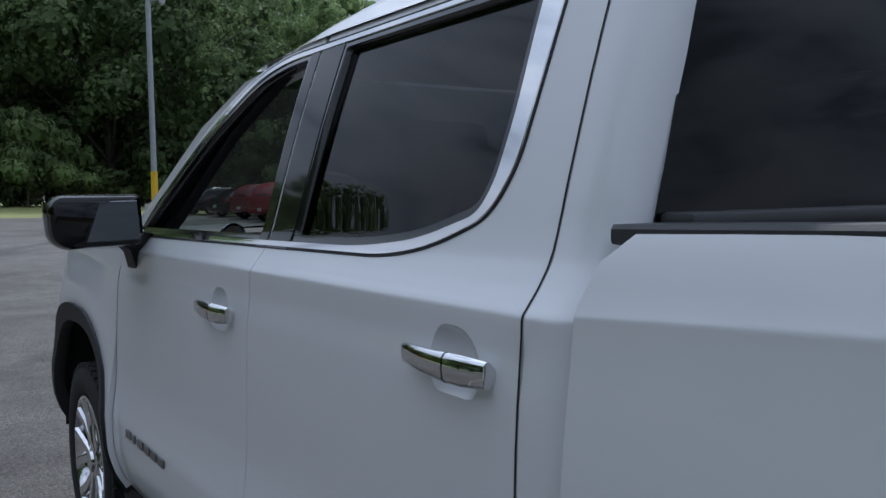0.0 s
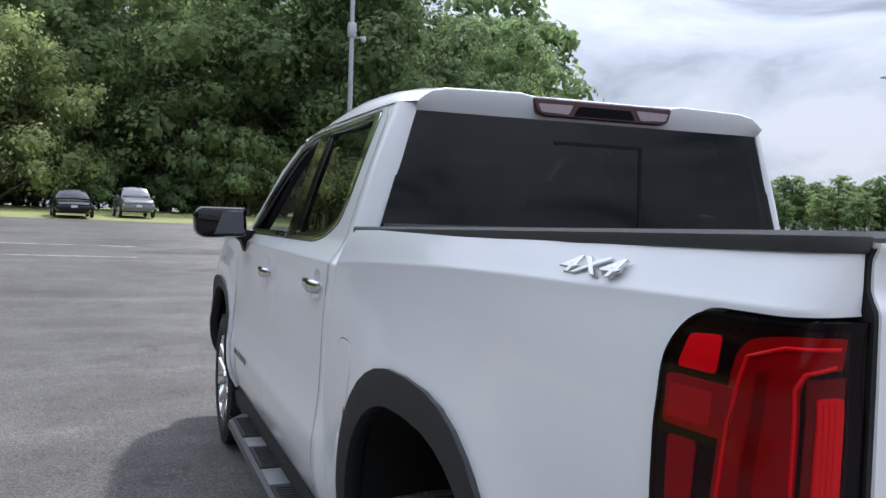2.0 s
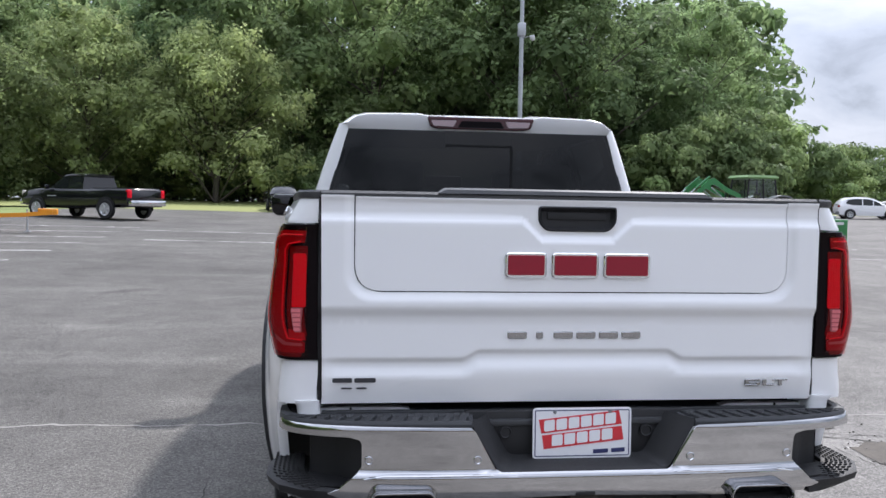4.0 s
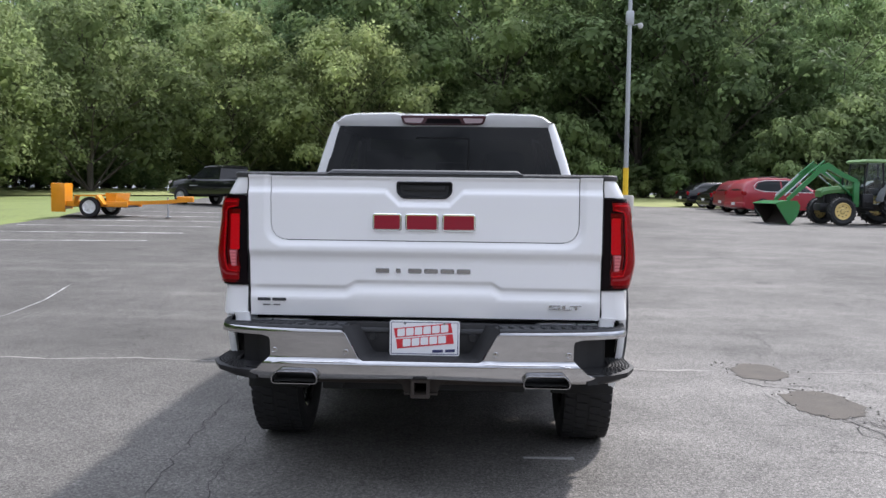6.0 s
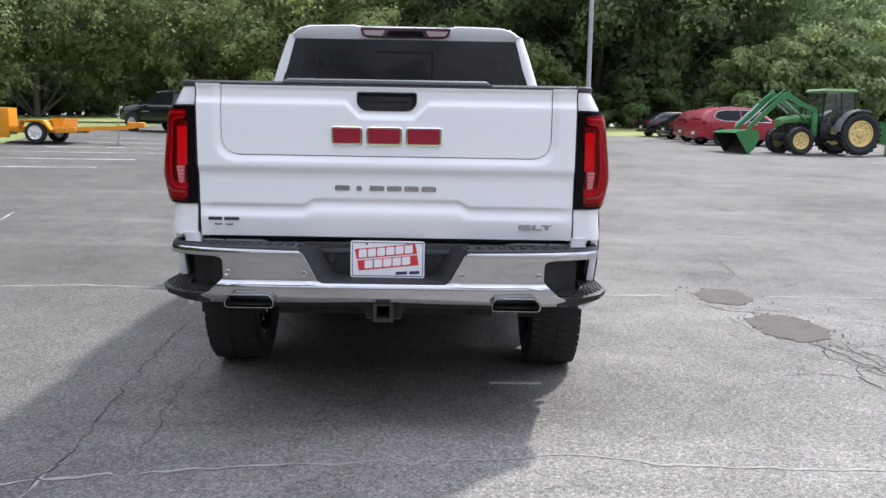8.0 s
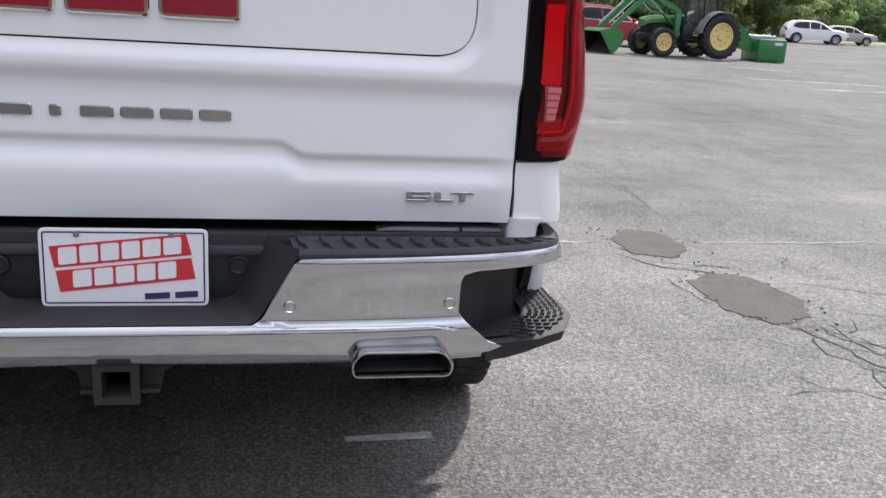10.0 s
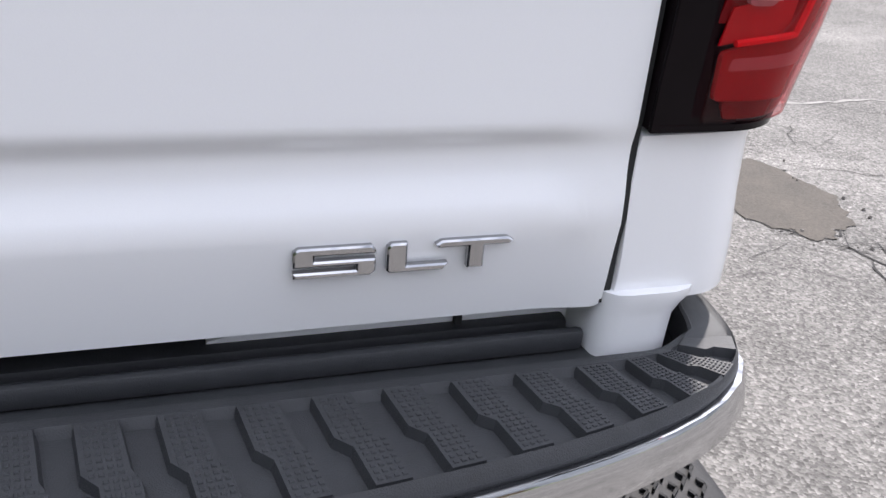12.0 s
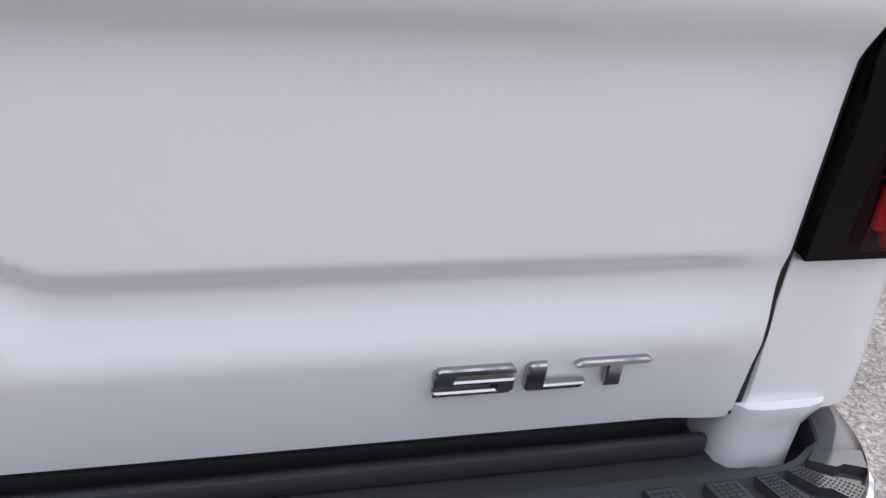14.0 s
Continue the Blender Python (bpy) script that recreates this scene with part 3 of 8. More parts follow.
for i, (pts, w) in enumerate(CRACKS):
    crack(pts, w, 40 + i)
# old joints, worn pale
PALEJOINT = pbr("pale_worn_joint", (0.25, 0.237, 0.22), 0.9, var=0.35, scale=6, fine=60)
for i, (pts, w) in enumerate((([(-4.6, 3.02), (-3.2, 2.90), (-2.56, 3.0), (-1.88, 2.94), (-1.0, 2.98)], 0.060), ([(1.0, 2.98), (1.6, 2.95), (2.2, 2.95)], 0.075), ([(2.75, 2.97), (3.8, 2.99), (5.4, 3.04)], 0.05), ([(-1.5, -0.72), (-1.18, -0.64), (-0.78, -0.55), (-0.32, -0.46), (0.2, -0.41), (0.75, -0.33), (1.4, -0.45), (2.2, -0.42)], 0.036), ([(-1.22, -0.40), (-1.23, -0.75), (-1.28, -1.1)], 0.03))):
    crack(pts, w, 160 + i, 0.0025, PALEJOINT)


def line(x0, y0, x1, y1, w=0.09, wear=0.0):
    dx, dy = x1 - x0, y1 - y0
    l = math.hypot(dx, dy)
    nx, ny = -dy / l * w / 2, dx / l * w / 2
    n = max(2, int(l / 0.6))
    r = random.Random(int(x0 * 100 + y0 * 37))
    bm = bmesh.new()
    prev = None
    for k in range(n + 1):
        t = k / n
        x, y = x0 + dx * t, y0 + dy * t
        j = r.uniform(0.75, 1.0)
        q = [bm.verts.new((x + nx * j * s, y + ny * j * s, gz(x, y + ny * j * s) + 0.004)) for s in (1, -1)]
        if prev:
            bm.faces.new((prev[0], prev[1], q[1], q[0]))
        prev = q
    return part("line_marking", bm, LINEPAINT, road, "pale worn strip: bay line paint, under the truck a light patch", smooth=False)


LINES = [(-6.95, 14.2, -12.4, 13.6), (-6.75, 15.95, -11.9, 15.5), (-6.62, 17.7, -11.5, 17.2), (-6.56, 19.3, -11.0, 18.8), (-6.55, 21.0, -10.6, 20.6), (-6.5, 22.8, -10.4, 22.5),
         (-1.2, 21.5, -6.5, 21.8), (-1.2, 18.6, -5.5, 18.8), (11.4, 15.05, 19.0, 15.3), (11.05, 17.0, 19.0, 16.7), (12.6, 20.9, 20.0, 19.4), (12.9, 23.0, 21, 22.2),
         # first entry here: a patch of light under the truck, painted as a strip
         (0.50, 0.60, 0.77, 0.61, 0.045), (-5.52, 7.85, -5.1, 6.35, 0.025), (-5.1, 6.35, -4.9, 5.2, 0.02), (-4.9, 5.2, -4.9, 4.2, 0.02)]
for l in LINES:
    line(*l)
sheet("verge", [13.5, 20, 28, 40, 60, 90], [50.3, 53, 56, 58], 0.008, DRYGRASS, "strip of dry grass before the wood", None, "verge")
verge = sheet("verge", [-60, -28, -22, -15, -5, 0, 5, 10, 13.5], [38.6, 40, 42, 44, 46, 48, 50, 53, 56, 58], 0.008, DRYGRASS, "strip of yellowed dry grass along the lot's far edge", None, "verge")

# ---- the white pickup ----
truck = thing("pickup_truck", "white crew-cab pickup truck with chrome rear bumper and tinted glass", "pickup truck")
REAR_Y, FRONT_Y, WHEEL_R = 1.06, 4.80, 0.415

bed_prof = curve_of([(0.40, 0.905), (0.50, 0.945), (0.60, 0.968), (0.75, 0.984), (0.9, 0.988), (1.1, 0.981), (1.2, 0.971), (1.3, 0.955), (1.38, 0.935), (1.42, 0.920), (1.46, 0.900)])
door_prof = curve_of([(0.40, 0.905), (0.47, 0.945), (0.55, 0.985), (0.64, 1.002), (0.72, 1.003), (0.80, 0.992), (0.90, 0.981), (1.05, 0.977), (1.20, 0.970), (1.27, 0.9615), (1.305, 0.9612), (1.318, 0.9605), (1.336, 0.9475), (1.362, 0.9275), (1.40, 0.905), (1.5, 0.874), (1.65, 0.827), (1.80, 0.774), (1.90, 0.735)])


def arch_r(y, z, y0):
    return ((abs(y - y0) / 0.60) ** 2.6 + (max(0.0, z - 0.40) / 0.70) ** 2.6) ** (1 / 2.6)


def crease_z(y):
    """The bed's shoulder crease climbs towards the tail."""
    return 1.330 + 0.058 * (1 - min(1.0, max(0.0, (y - 0.1) / 1.83)) ** 2)


def bed_w(y, z):
    d = z - crease_z(y)
    w = bed_prof(z) + 0.0075 * math.exp(d / 0.035 if d < 0 else -d / 0.030)
    w -= 0.052 * (1 - smooth(-0.15, 0.75, y)) ** 1.5
    w -= (0.034 * (1 - smooth(0.93, 1.11, z)) - 0.012 * (1 - smooth(0.84, 0.96, z))) * (1 - smooth(0.02, 0.40, y))
    if z < 1.28:
        w += 0.020 * math.exp(-((arch_r(y, z, REAR_Y) - 1.0) / 0.16) ** 2)
    return w


def front_w(y, z):
    w = door_prof(min(z, 1.40)) - 0.10 * smooth(4.9, 5.75, y) ** 2 - 0.02 * smooth(4.2, 5.2, y) * smooth(1.1, 1.38, z)
    w += 0.022 * math.exp(-((arch_r(y, z, FRONT_Y) - 1.0) / 0.16) ** 2)
    return w


def side_place(sign, w):
    return lambda u, v: (sign * w(u, v), u, v)


CR, CY = 0.055, 0.06


def wrap_place(sign, w, cy=CY, r=CR, back=0.0):
    """Along the side for u above cy, then round the corner and across the rear."""
    def f(u, v):
        if u >= cy:
            return (sign * w(u, v), u, v)
        a, x = cy - u, w(cy, v)
        if a < r * math.pi / 2:
            t = a / r
            return (sign * (x - r * (1 - math.cos(t))), cy - r * math.sin(t), v)
        return (sign * (x - r - (a - r * math.pi / 2)), cy - r, v)
    return f


def inner_u(x, z, w=None, cy=CY, r=CR):
    """The u at which the wrapped sheet reaches the given distance from the middle."""
    return cy - (r * math.pi / 2 + (w or bed_w)(cy, z) - r - x)


def arch_curve(y0, hw, top, z0, n=22):
    """The wheel opening from front to rear."""
    pts = []
    for k in range(n + 1):
        a = math.pi * k / n
        c, s = math.cos(a), math.sin(a)
        pts.append((y0 + hw * math.copysign(abs(c) ** 0.77, c), z0 + (top - z0) * abs(s) ** 0.77))
    return pts


LT_LO, LT_HI = 0.966, 1.378
for sign in (-1, 1):
    # bed side, from the cab gap back round the corner to the tailgate, with the lamp's opening
    low = 0.47
    arch = arch_curve(REAR_Y, 0.545, 1.045, low)
    out_l = [(1.925, low)] + [p for p in arch] + [(0.16, low + 0.02), (0.12, 0.70), (0.10, 0.832)]
    out_l += [(inner_u(0.803, z), z) for z in (0.832, 0.9, LT_LO - 0.004)]
    # the lamp's opening, forward onto the side
    front = rounded([(0.02, LT_LO - 0.002), (0.126, LT_LO + 0.003), (0.155, LT_LO + 0.049), (0.185, 1.10), (0.203, 1.25), (0.195, LT_HI - 0.050), (0.158, LT_HI + 0.002), (0.02, LT_HI + 0.002)], [0, 0.03, 0.03, 0.04, 0.04, 0.05, 0.03, 0], 4)
    out_l += front + [(inner_u(0.803, z), z) for z in (LT_HI + 0.004, 1.42, 1.468)]
    out_l += [(0.0, 1.470), (0.3, 1.466), (0.7, 1.460), (1.2, 1.450), (1.7, 1.440), (1.86, 1.436), (1.905, 1.40), (1.925, 1.345)]
    me = panel("bed_side", out_l, [], wrap_place(sign, bed_w), steps(-0.2, 0.26, 0.012) + steps(0.26, 1.93, 0.06), steps(0.46, 1.20, 0.04) + steps(1.19, 1.30, 0.014) + steps(1.30, 1.42, 0.004) + steps(1.42, 1.475, 0.012), 0.03, (sign, 0, 0))
    bed_side = part("bed_side", me, WHITE, truck)
    # dark moulding round the wheel
    ring_o, ring_i = arch_curve(REAR_Y, 0.600, 1.122, 0.45), arch_curve(REAR_Y, 0.530, 1.030, 0.45)
    me = panel("arch_moulding", ring_o + ring_i[::-1], [], lambda u, v, s=sign: (s * (bed_w(u, v) + 0.012), u, v), steps(0.4, 1.8, 0.05), steps(0.45, 1.10, 0.04), 0.05, (sign, 0, 0))
    part("arch_moulding", me, BLACKPL, truck, "black plastic wheel-arch moulding")
    ring_o, ring_i = arch_curve(FRONT_Y, 0.590, 1.075, 0.45), arch_curve(FRONT_Y, 0.520, 1.000, 0.45)
    me = panel("arch_moulding", ring_o + ring_i[::-1], [], lambda u, v, s=sign: (s * (front_w(u, v) + 0.012), u, v), steps(4.2, 5.5, 0.05), steps(0.45, 1.10, 0.04), 0.05, (sign, 0, 0))
    part("arch_moulding", me, BLACKPL, truck, "black plastic wheel-arch moulding")
    # front fender
    arch = arch_curve(FRONT_Y, 0.535, 1.015, 0.47)
    out_f = [(5.62, 0.60)] + arch + [(4.206, 0.47), (4.225, 0.9), (4.19, 1.25), (4.13, 1.34), (4.2, 1.375), (4.8, 1.345), (5.45, 1.28), (5.70, 1.22), (5.74, 0.9)]
    me = panel("fender", out_f, [], side_place(sign, front_w), steps(4.1, 5.75, 0.06), steps(0.47, 1.4, 0.03), 0.03, (sign, 0, 0))
    part("fender", me, WHITE, truck)
    # doors
    glass_r = rounded([(2.885, 1.396), (2.875, 1.838), (2.183, 1.838), (2.176, 1.62), (2.190, 1.51), (2.215, 1.462), (2.37, 1.418), (2.56, 1.398)], [0.02, 0.02, 0.03, 0.1, 0.05, 0.03, 0.06, 0.09], 6)
    glass_f = rounded([(4.08, 1.388), (4.02, 1.43), (3.66, 1.67), (3.37, 1.805), (3.20, 1.835), (3.055, 1.838), (3.045, 1.392)], [0.03, 0.05, 0.2, 0.12, 0.1, 0.02, 0.02], 6)
    door_r = rounded([(2.995, 0.475), (2.026, 0.475), (2.024, 1.33), (2.026, 1.60), (2.028, 1.872), (2.98, 1.872), (2.995, 1.6)], [0, 0, 0.1, 0.1, 0.085, 0, 0], 6)
    door_f = rounded([(4.199, 0.475), (3.002, 0.475), (3.002, 1.872), (3.10, 1.872), (3.40, 1.838), (3.72, 1.690), (4.10, 1.43), (4.135, 1.36), (4.188, 1.25), (4.218, 0.9)], [0, 0, 0, 0.1, 0.14, 0.2, 0.08, 0.04, 0.06, 0.1], 5)
    dw = side_place(sign, lambda u, v: door_prof(v))
    for outl, gl, nm in ((door_r, glass_r, "rear"), (door_f, glass_f, "front")):
        hy, hz = (2.185, 1.236) if nm == "rear" else (3.195, 1.212)
        bowl = rounded([(hy - 0.075, hz - 0.05), (hy + 0.045, hz - 0.05), (hy + 0.06, hz + 0.015), (hy + 0.035, hz + 0.055), (hy - 0.03, hz + 0.055), (hy - 0.07, hz + 0.02)], 0.03, 4)
        me = panel("door", outl, [gl, bowl], dw, steps(2.0, 4.3, 0.12), steps(0.47, 1.30, 0.025) + steps(1.30, 1.42, 0.008) + steps(1.42, 1.9, 0.04), 0.03, (sign, 0, 0))
        door = part("door", me, WHITE, truck)
        # black seal
        me = panel("window_seal", offset(gl, 0.005), [offset(gl, -0.010)], lambda u, v, s=sign: (s * (door_prof(v) + 0.001), u, v), steps(2.1, 4.2, 0.1), steps(1.35, 1.9, 0.05), 0.03, (sign, 0, 0))
        part("window_seal", me, BLACKGL, door, "black rubber window seal")
        inner = [(y, z) for y, z in outl]
        me = panel("door_trim", inner, [offset(gl, 0.01)], lambda u, v, s=sign: (s * (door_prof(v) - 0.045), u, v), steps(2.0, 4.3, 0.3), steps(0.47, 1.9, 0.06), 0.01, (-sign, 0, 0), rim=False)
        part("door_trim", me, INTERIOR, door, "dark inner door trim")
        by0, by1 = (2.878, 2.992) if nm == "rear" else (3.005, 3.052)
        me = panel("pillar_trim", [(by0, 1.375), (by1, 1.375), (by1, 1.850), (by0, 1.850)], [], lambda u, v, s=sign: (s * (door_prof(v) + 0.003), u, v), (), steps(1.37, 1.85, 0.05), 0.004, (sign, 0, 0))
        part("pillar_trim", me, PIANO, door, "gloss black pillar trim")
        if not (nm == "front" and sign < 0):
            me = panel("window_pane", offset(gl, -0.004), [], lambda u, v, s=sign: (s * (door_prof(v) - 0.018), u, v), steps(2.1, 4.2, 0.2), steps(1.36, 1.86, 0.06), 0.004, (sign, 0, 0), rim=False)
            pane = part("window_pane", me, TINT if nm == "rear" else SMOKE, door, "dark tinted side glass")
            pane.visible_shadow = False
        # handle: a bowl pressed into the door, a chrome bar over it
        bm = bmesh.new()
        rings = []
        for k, d in ((1.0, 0.0), (0.93, -0.004), (0.78, -0.012), (0.5, -0.018), (0.05, -0.020)):
            rings.append([(sign * (door_prof(hz + (z - hz) * k) + d), hy + (y - hy) * k, hz + (z - hz) * k) for y, z in bowl])
        loft(bm, rings, caps=False)
        handle = part("handle", bm, WHITE, door)
        bm = bmesh.new()
        ring_of = lambda y, hw, hh, d: [(sign * (door_prof(hz) + d + hw * math.cos(a) * 0.55), y, hz + hh * math.copysign(abs(math.sin(a)) ** 0.6, math.sin(a)) + (y - hy) * 0.03) for a in (2 * math.pi * k / 12 for k in range(12))]
        loft(bm, [ring_of(hy + q, a, b, d) for q, a, b, d in ((-0.113, 0.006, 0.010, 0.004), (-0.110, 0.016, 0.020, 0.014), (-0.07, 0.020, 0.023, 0.026), (-0.034, 0.020, 0.023, 0.030), (0.03, 0.018, 0.021, 0.030), (0.09, 0.016, 0.017, 0.024), (0.112, 0.012, 0.012, 0.014), (0.116, 0.005, 0.006, 0.004))])
        part("handle_bar", bm, CHROME, handle, "chrome door handle bar")
        bm = bmesh.new()
        loft(bm, [ring_of(hy - 0.033 + q, 0.0208, 0.0235, 0.030) for q in (-0.0015, 0.0015)])
        part("handle_seam", bm, BLACKGL, handle, "black seam in the handle")
    # one thin bright surround round both windows
    both = rounded([(4.08, 1.388), (4.02, 1.43), (3.66, 1.67), (3.37, 1.805), (3.20, 1.835), (2.183, 1.838), (2.176, 1.62), (2.190, 1.51), (2.215, 1.462), (2.37, 1.418), (2.56, 1.398)], [0.03, 0.05, 0.2, 0.12, 0.1, 0.03, 0.1, 0.05, 0.03, 0.06, 0.09], 6)
    trim_o = rounded([(4.105, 1.373), (4.035, 1.445), (3.672, 1.686), (3.378, 1.822), (3.20, 1.852), (2.122, 1.852), (2.130, 1.66), (2.143, 1.53), (2.188, 1.453), (2.335, 1.401), (2.47, 1.382)], [0.03, 0.05, 0.2, 0.12, 0.1, 0.03, 0.1, 0.08, 0.08, 0.08, 0.09], 6)
    me = panel("window_trim", trim_o, [offset(both, 0.005)], lambda u, v, s=sign: (s * (door_prof(v) + 0.005), u, v), steps(2.05, 4.2, 0.1), steps(1.35, 1.9, 0.05), 0.008, (sign, 0, 0))
    seal = panel("trim_seal", offset(trim_o, 0.006), [offset(trim_o, 0.0005)], lambda u, v, s=sign: (s * (door_prof(v) + 0.002), u, v), steps(2.05, 4.2, 0.1), steps(1.35, 1.9, 0.05), 0.006, (sign, 0, 0))
    part("trim_seal", seal, BLACKPL, truck, "black seal outside the chrome surround")
    part("window_trim", me, CHROME, truck, "thin chrome surround of the side windows")
    # dark shut lines
    for pts in ([(2.0225, 0.48), (2.0205, 1.30), (2.0205, 1.36), (2.0225, 1.60), (2.0255, 1.78), (2.035, 1.825), (2.060, 1.856), (2.11, 1.869), (2.4, 1.8715), (2.8, 1.8715), (3.1, 1.868), (3.25, 1.856), (3.4, 1.832)], [(4.2025, 0.48), (4.2215, 0.9), (4.1875, 1.25)]):
        bm = bmesh.new()
        prev = None
        for k in range(121):
            f = k / 120 * (len(pts) - 1)
            i = min(int(f), len(pts) - 2)
            y, z = (pts[i][j] + (pts[i + 1][j] - pts[i][j]) * (f - i) for j in (0, 1))
            q = [bm.verts.new((sign * (door_prof(z) + 0.0006), y + d, z)) for d in (-0.0022, 0.0022)]
            if prev:
                bm.faces.new((prev[0], prev[1], q[1], q[0]))
            prev = q
        part("shut_line", bm, DARK, truck, "dark gap between panels")
    # C pillar and cab corner, from the door seam round to the back glass
    cab_w = lambda y, z: door_prof(z)
    cab_wrap = wrap_place(sign, cab_w, 1.985, 0.065)
    inn = lambda x, z: 1.985 - (0.065 * math.pi / 2 + door_prof(z) - 0.065 - x)
    out_c = [(2.019, 0.47), (2.017, 1.33), (2.019, 1.6), (2.022, 1.80), (2.030, 1.870)]
    out_c += [(inn(0.700, 1.862), 1.862), (inn(0.702, 1.835), 1.835), (inn(0.745, 1.68), 1.68), (inn(0.79, 1.53), 1.53), (inn(0.822, 1.42), 1.42), (inn(0.85, 1.30), 1.30), (inn(0.88, 0.6), 0.6), (inn(0.86, 0.47), 0.47)]
    me = panel("cab_pillar", out_c, [], cab_wrap, steps(1.75, 2.09, 0.012), steps(0.47, 1.30, 0.05) + steps(1.30, 1.42, 0.008) + steps(1.42, 1.88, 0.04), 0.02, (sign, 0, 0))
    part("cab_pillar", me, WHITE, truck)
    me = panel("door_jamb", [(1.995, 1.76), (2.05, 1.76), (2.10, 1.853), (2.30, 1.855), (2.30, 1.872), (1.995, 1.872)], [], side_place(sign, lambda u, v: door_prof(v) - 0.003), (), steps(1.76, 1.88, 0.03), 0.01, (sign, 0, 0))
    part("door_jamb", me, WHITE, truck)
    # windscreen pillar
    bm = bmesh.new()
    loft(bm, [[(sign * (x - a), y + b, z + c) for a, b, c in ((0.0, 0, 0), (-0.004, 0.03 * g, 0.012 * g), (0.03, 0.055 * g, 0.035 * g), (0.075, 0.06 * g, 0.03 * g), (0.075, 0.0, -0.02), (0.02, -0.01, -0.02))] for x, y, z, g in ((0.744, 3.20, 1.852, 0.05), (0.766, 3.45, 1.812, 0.75), (0.805, 3.72, 1.695, 1.0), (0.880, 4.12, 1.435, 1.0), (0.905, 4.28, 1.345, 1.0))])
    part("windscreen_pillar", bm, WHITE, truck)
    # sill
    bm = bmesh.new()
    loft(bm, [[(sign * x, y, z) for x, z in ((0.90, 0.30), (0.955, 0.36), (0.965, 0.44), (0.95, 0.472), (0.80, 0.472), (0.80, 0.30))] for y in (1.62, 4.25)])
    part("sill", bm, DARK, truck)

# dark body behind the gaps, seen through seams and wheel openings
bm = bmesh.new()
box(bm, (0, 3.05, 0.78), (1.80, 2.15, 0.70))
box(bm, (0, 1.06, 1.16), (1.50, 1.62, 0.10))
box(bm, (0, 4.9, 1.05), (1.50, 1.3, 0.35))
part("inner_body", bm, DARK, truck)
bm = bmesh.new()
for s in (-1, 1):
    box(bm, (s * 0.42, 2.8, 0.56), (0.10, 5.5, 0.16), 0.01)
for y in (0.15, 1.06, 2.0, 3.6, 4.8):
    box(bm, (0, y, 0.52), (0.84, 0.09, 0.10), 0.01)
tube(bm, [(-0.78, REAR_Y, 0.42), (0.78, REAR_Y, 0.42)], 0.05, 10)
lathe(bm, [(-0.16, 0.02), (-0.14, 0.12), (0, 0.17), (0.14, 0.12), (0.16, 0.02)], c=(0.02, REAR_Y, 0.42), seg=16)
box(bm, (0.55, 2.2, 0.45), (0.35, 1.1, 0.22), 0.04)
# two unseen floor sheets, added to deepen the shade under the truck
box(bm, (0, 0.62, 0.60), (1.10, 1.15, 0.05), 0.01)
box(bm, (0, 2.6, 0.50), (1.30, 2.2, 0.05), 0.01)
part("chassis", bm, DARK, truck, "dark frame, axle, tank and added light-blocking floor sheets under the body")
# inner wheel houses
for y0 in (REAR_Y, FRONT_Y):
    for s in (-1, 1):
        bm = bmesh.new()
        pts = arch_curve(y0, 0.55, 1.05, 0.45)
        loft(bm, [[(s * x, y, z) for y, z in pts] for x in (0.955, 0.62)], closed=False)
        bm.faces.new([bm.verts.new((s * 0.62, y, z)) for y, z in pts])
        part("wheel_house", bm, DARK, truck)
# plates added behind the rear wheels to stop sun leaking onto the ground
for s in (-1, 1):
    part("sun_leak_block", box(bmesh.new(), (s * 0.79, 0.555, 0.50), (0.32, 0.02, 0.27), 0.006), DARK, truck)

# roof with a rear visor lip
roof_z = curve_of([(1.90, -0.004), (1.97, 0.004), (2.2, 0.030), (2.6, 0.044), (3.0, 0.030), (3.3, -0.010), (3.50, -0.060)])


roof_edge = curve_of([(1.90, 1.866), (2.2, 1.871), (3.0, 1.874), (3.2, 1.866), (3.35, 1.852), (3.47, 1.815)])


def roof_w(y):
    return 0.753 - 0.045 * max(0.0, (2.02 - y) / 0.12) ** 2.2 + 0.014 * smooth(3.2, 3.45, y)


def roof_at(x, y):
    a = abs(x)
    z = 1.920 - 0.012 * (a / 0.7) ** 2
    k = smooth(0.655, roof_w(y), a) ** 1.3
    rib = 0.010 * (smooth(0.28, 0.33, a) - smooth(0.60, 0.66, a)) * (1 - smooth(2.5, 3.2, y) * 0.6)
    return (z + rib + roof_z(y)) * (1 - k) + roof_edge(y) * k


bm = bmesh.new()
XS = [-1 + 2 * k / 56 for k in range(57)]
rows = [[bm.verts.new((x * roof_w(y), y + 0.08 * (1 - x * x) * smooth(3.0, 3.4, y), roof_at(x * roof_w(y), y))) for x in XS] for y in [1.900, 1.912, 1.935, 1.965, 2.0, 2.05, 2.1, 2.2, 2.35, 2.5, 2.65, 2.8, 2.95, 3.1, 3.2, 3.3, 3.36, 3.40]]
lip = [[bm.verts.new((x * s * roof_w(1.9), y, roof_at(x * roof_w(1.9), 1.9) * (1 - t) + 1.838 * t)) for x in XS] for s, y, t in ((1.0, 1.8955, 0.06), (0.999, 1.896, 0.18), (0.996, 1.906, 0.60), (0.993, 1.922, 1.0))]
allr = lip[::-1] + rows
for a, b in zip(allr, allr[1:]):
    for k in range(len(XS) - 1):
        bm.faces.new((a[k], a[k + 1], b[k + 1], b[k]))
part("roof", bm, WHITE, truck)
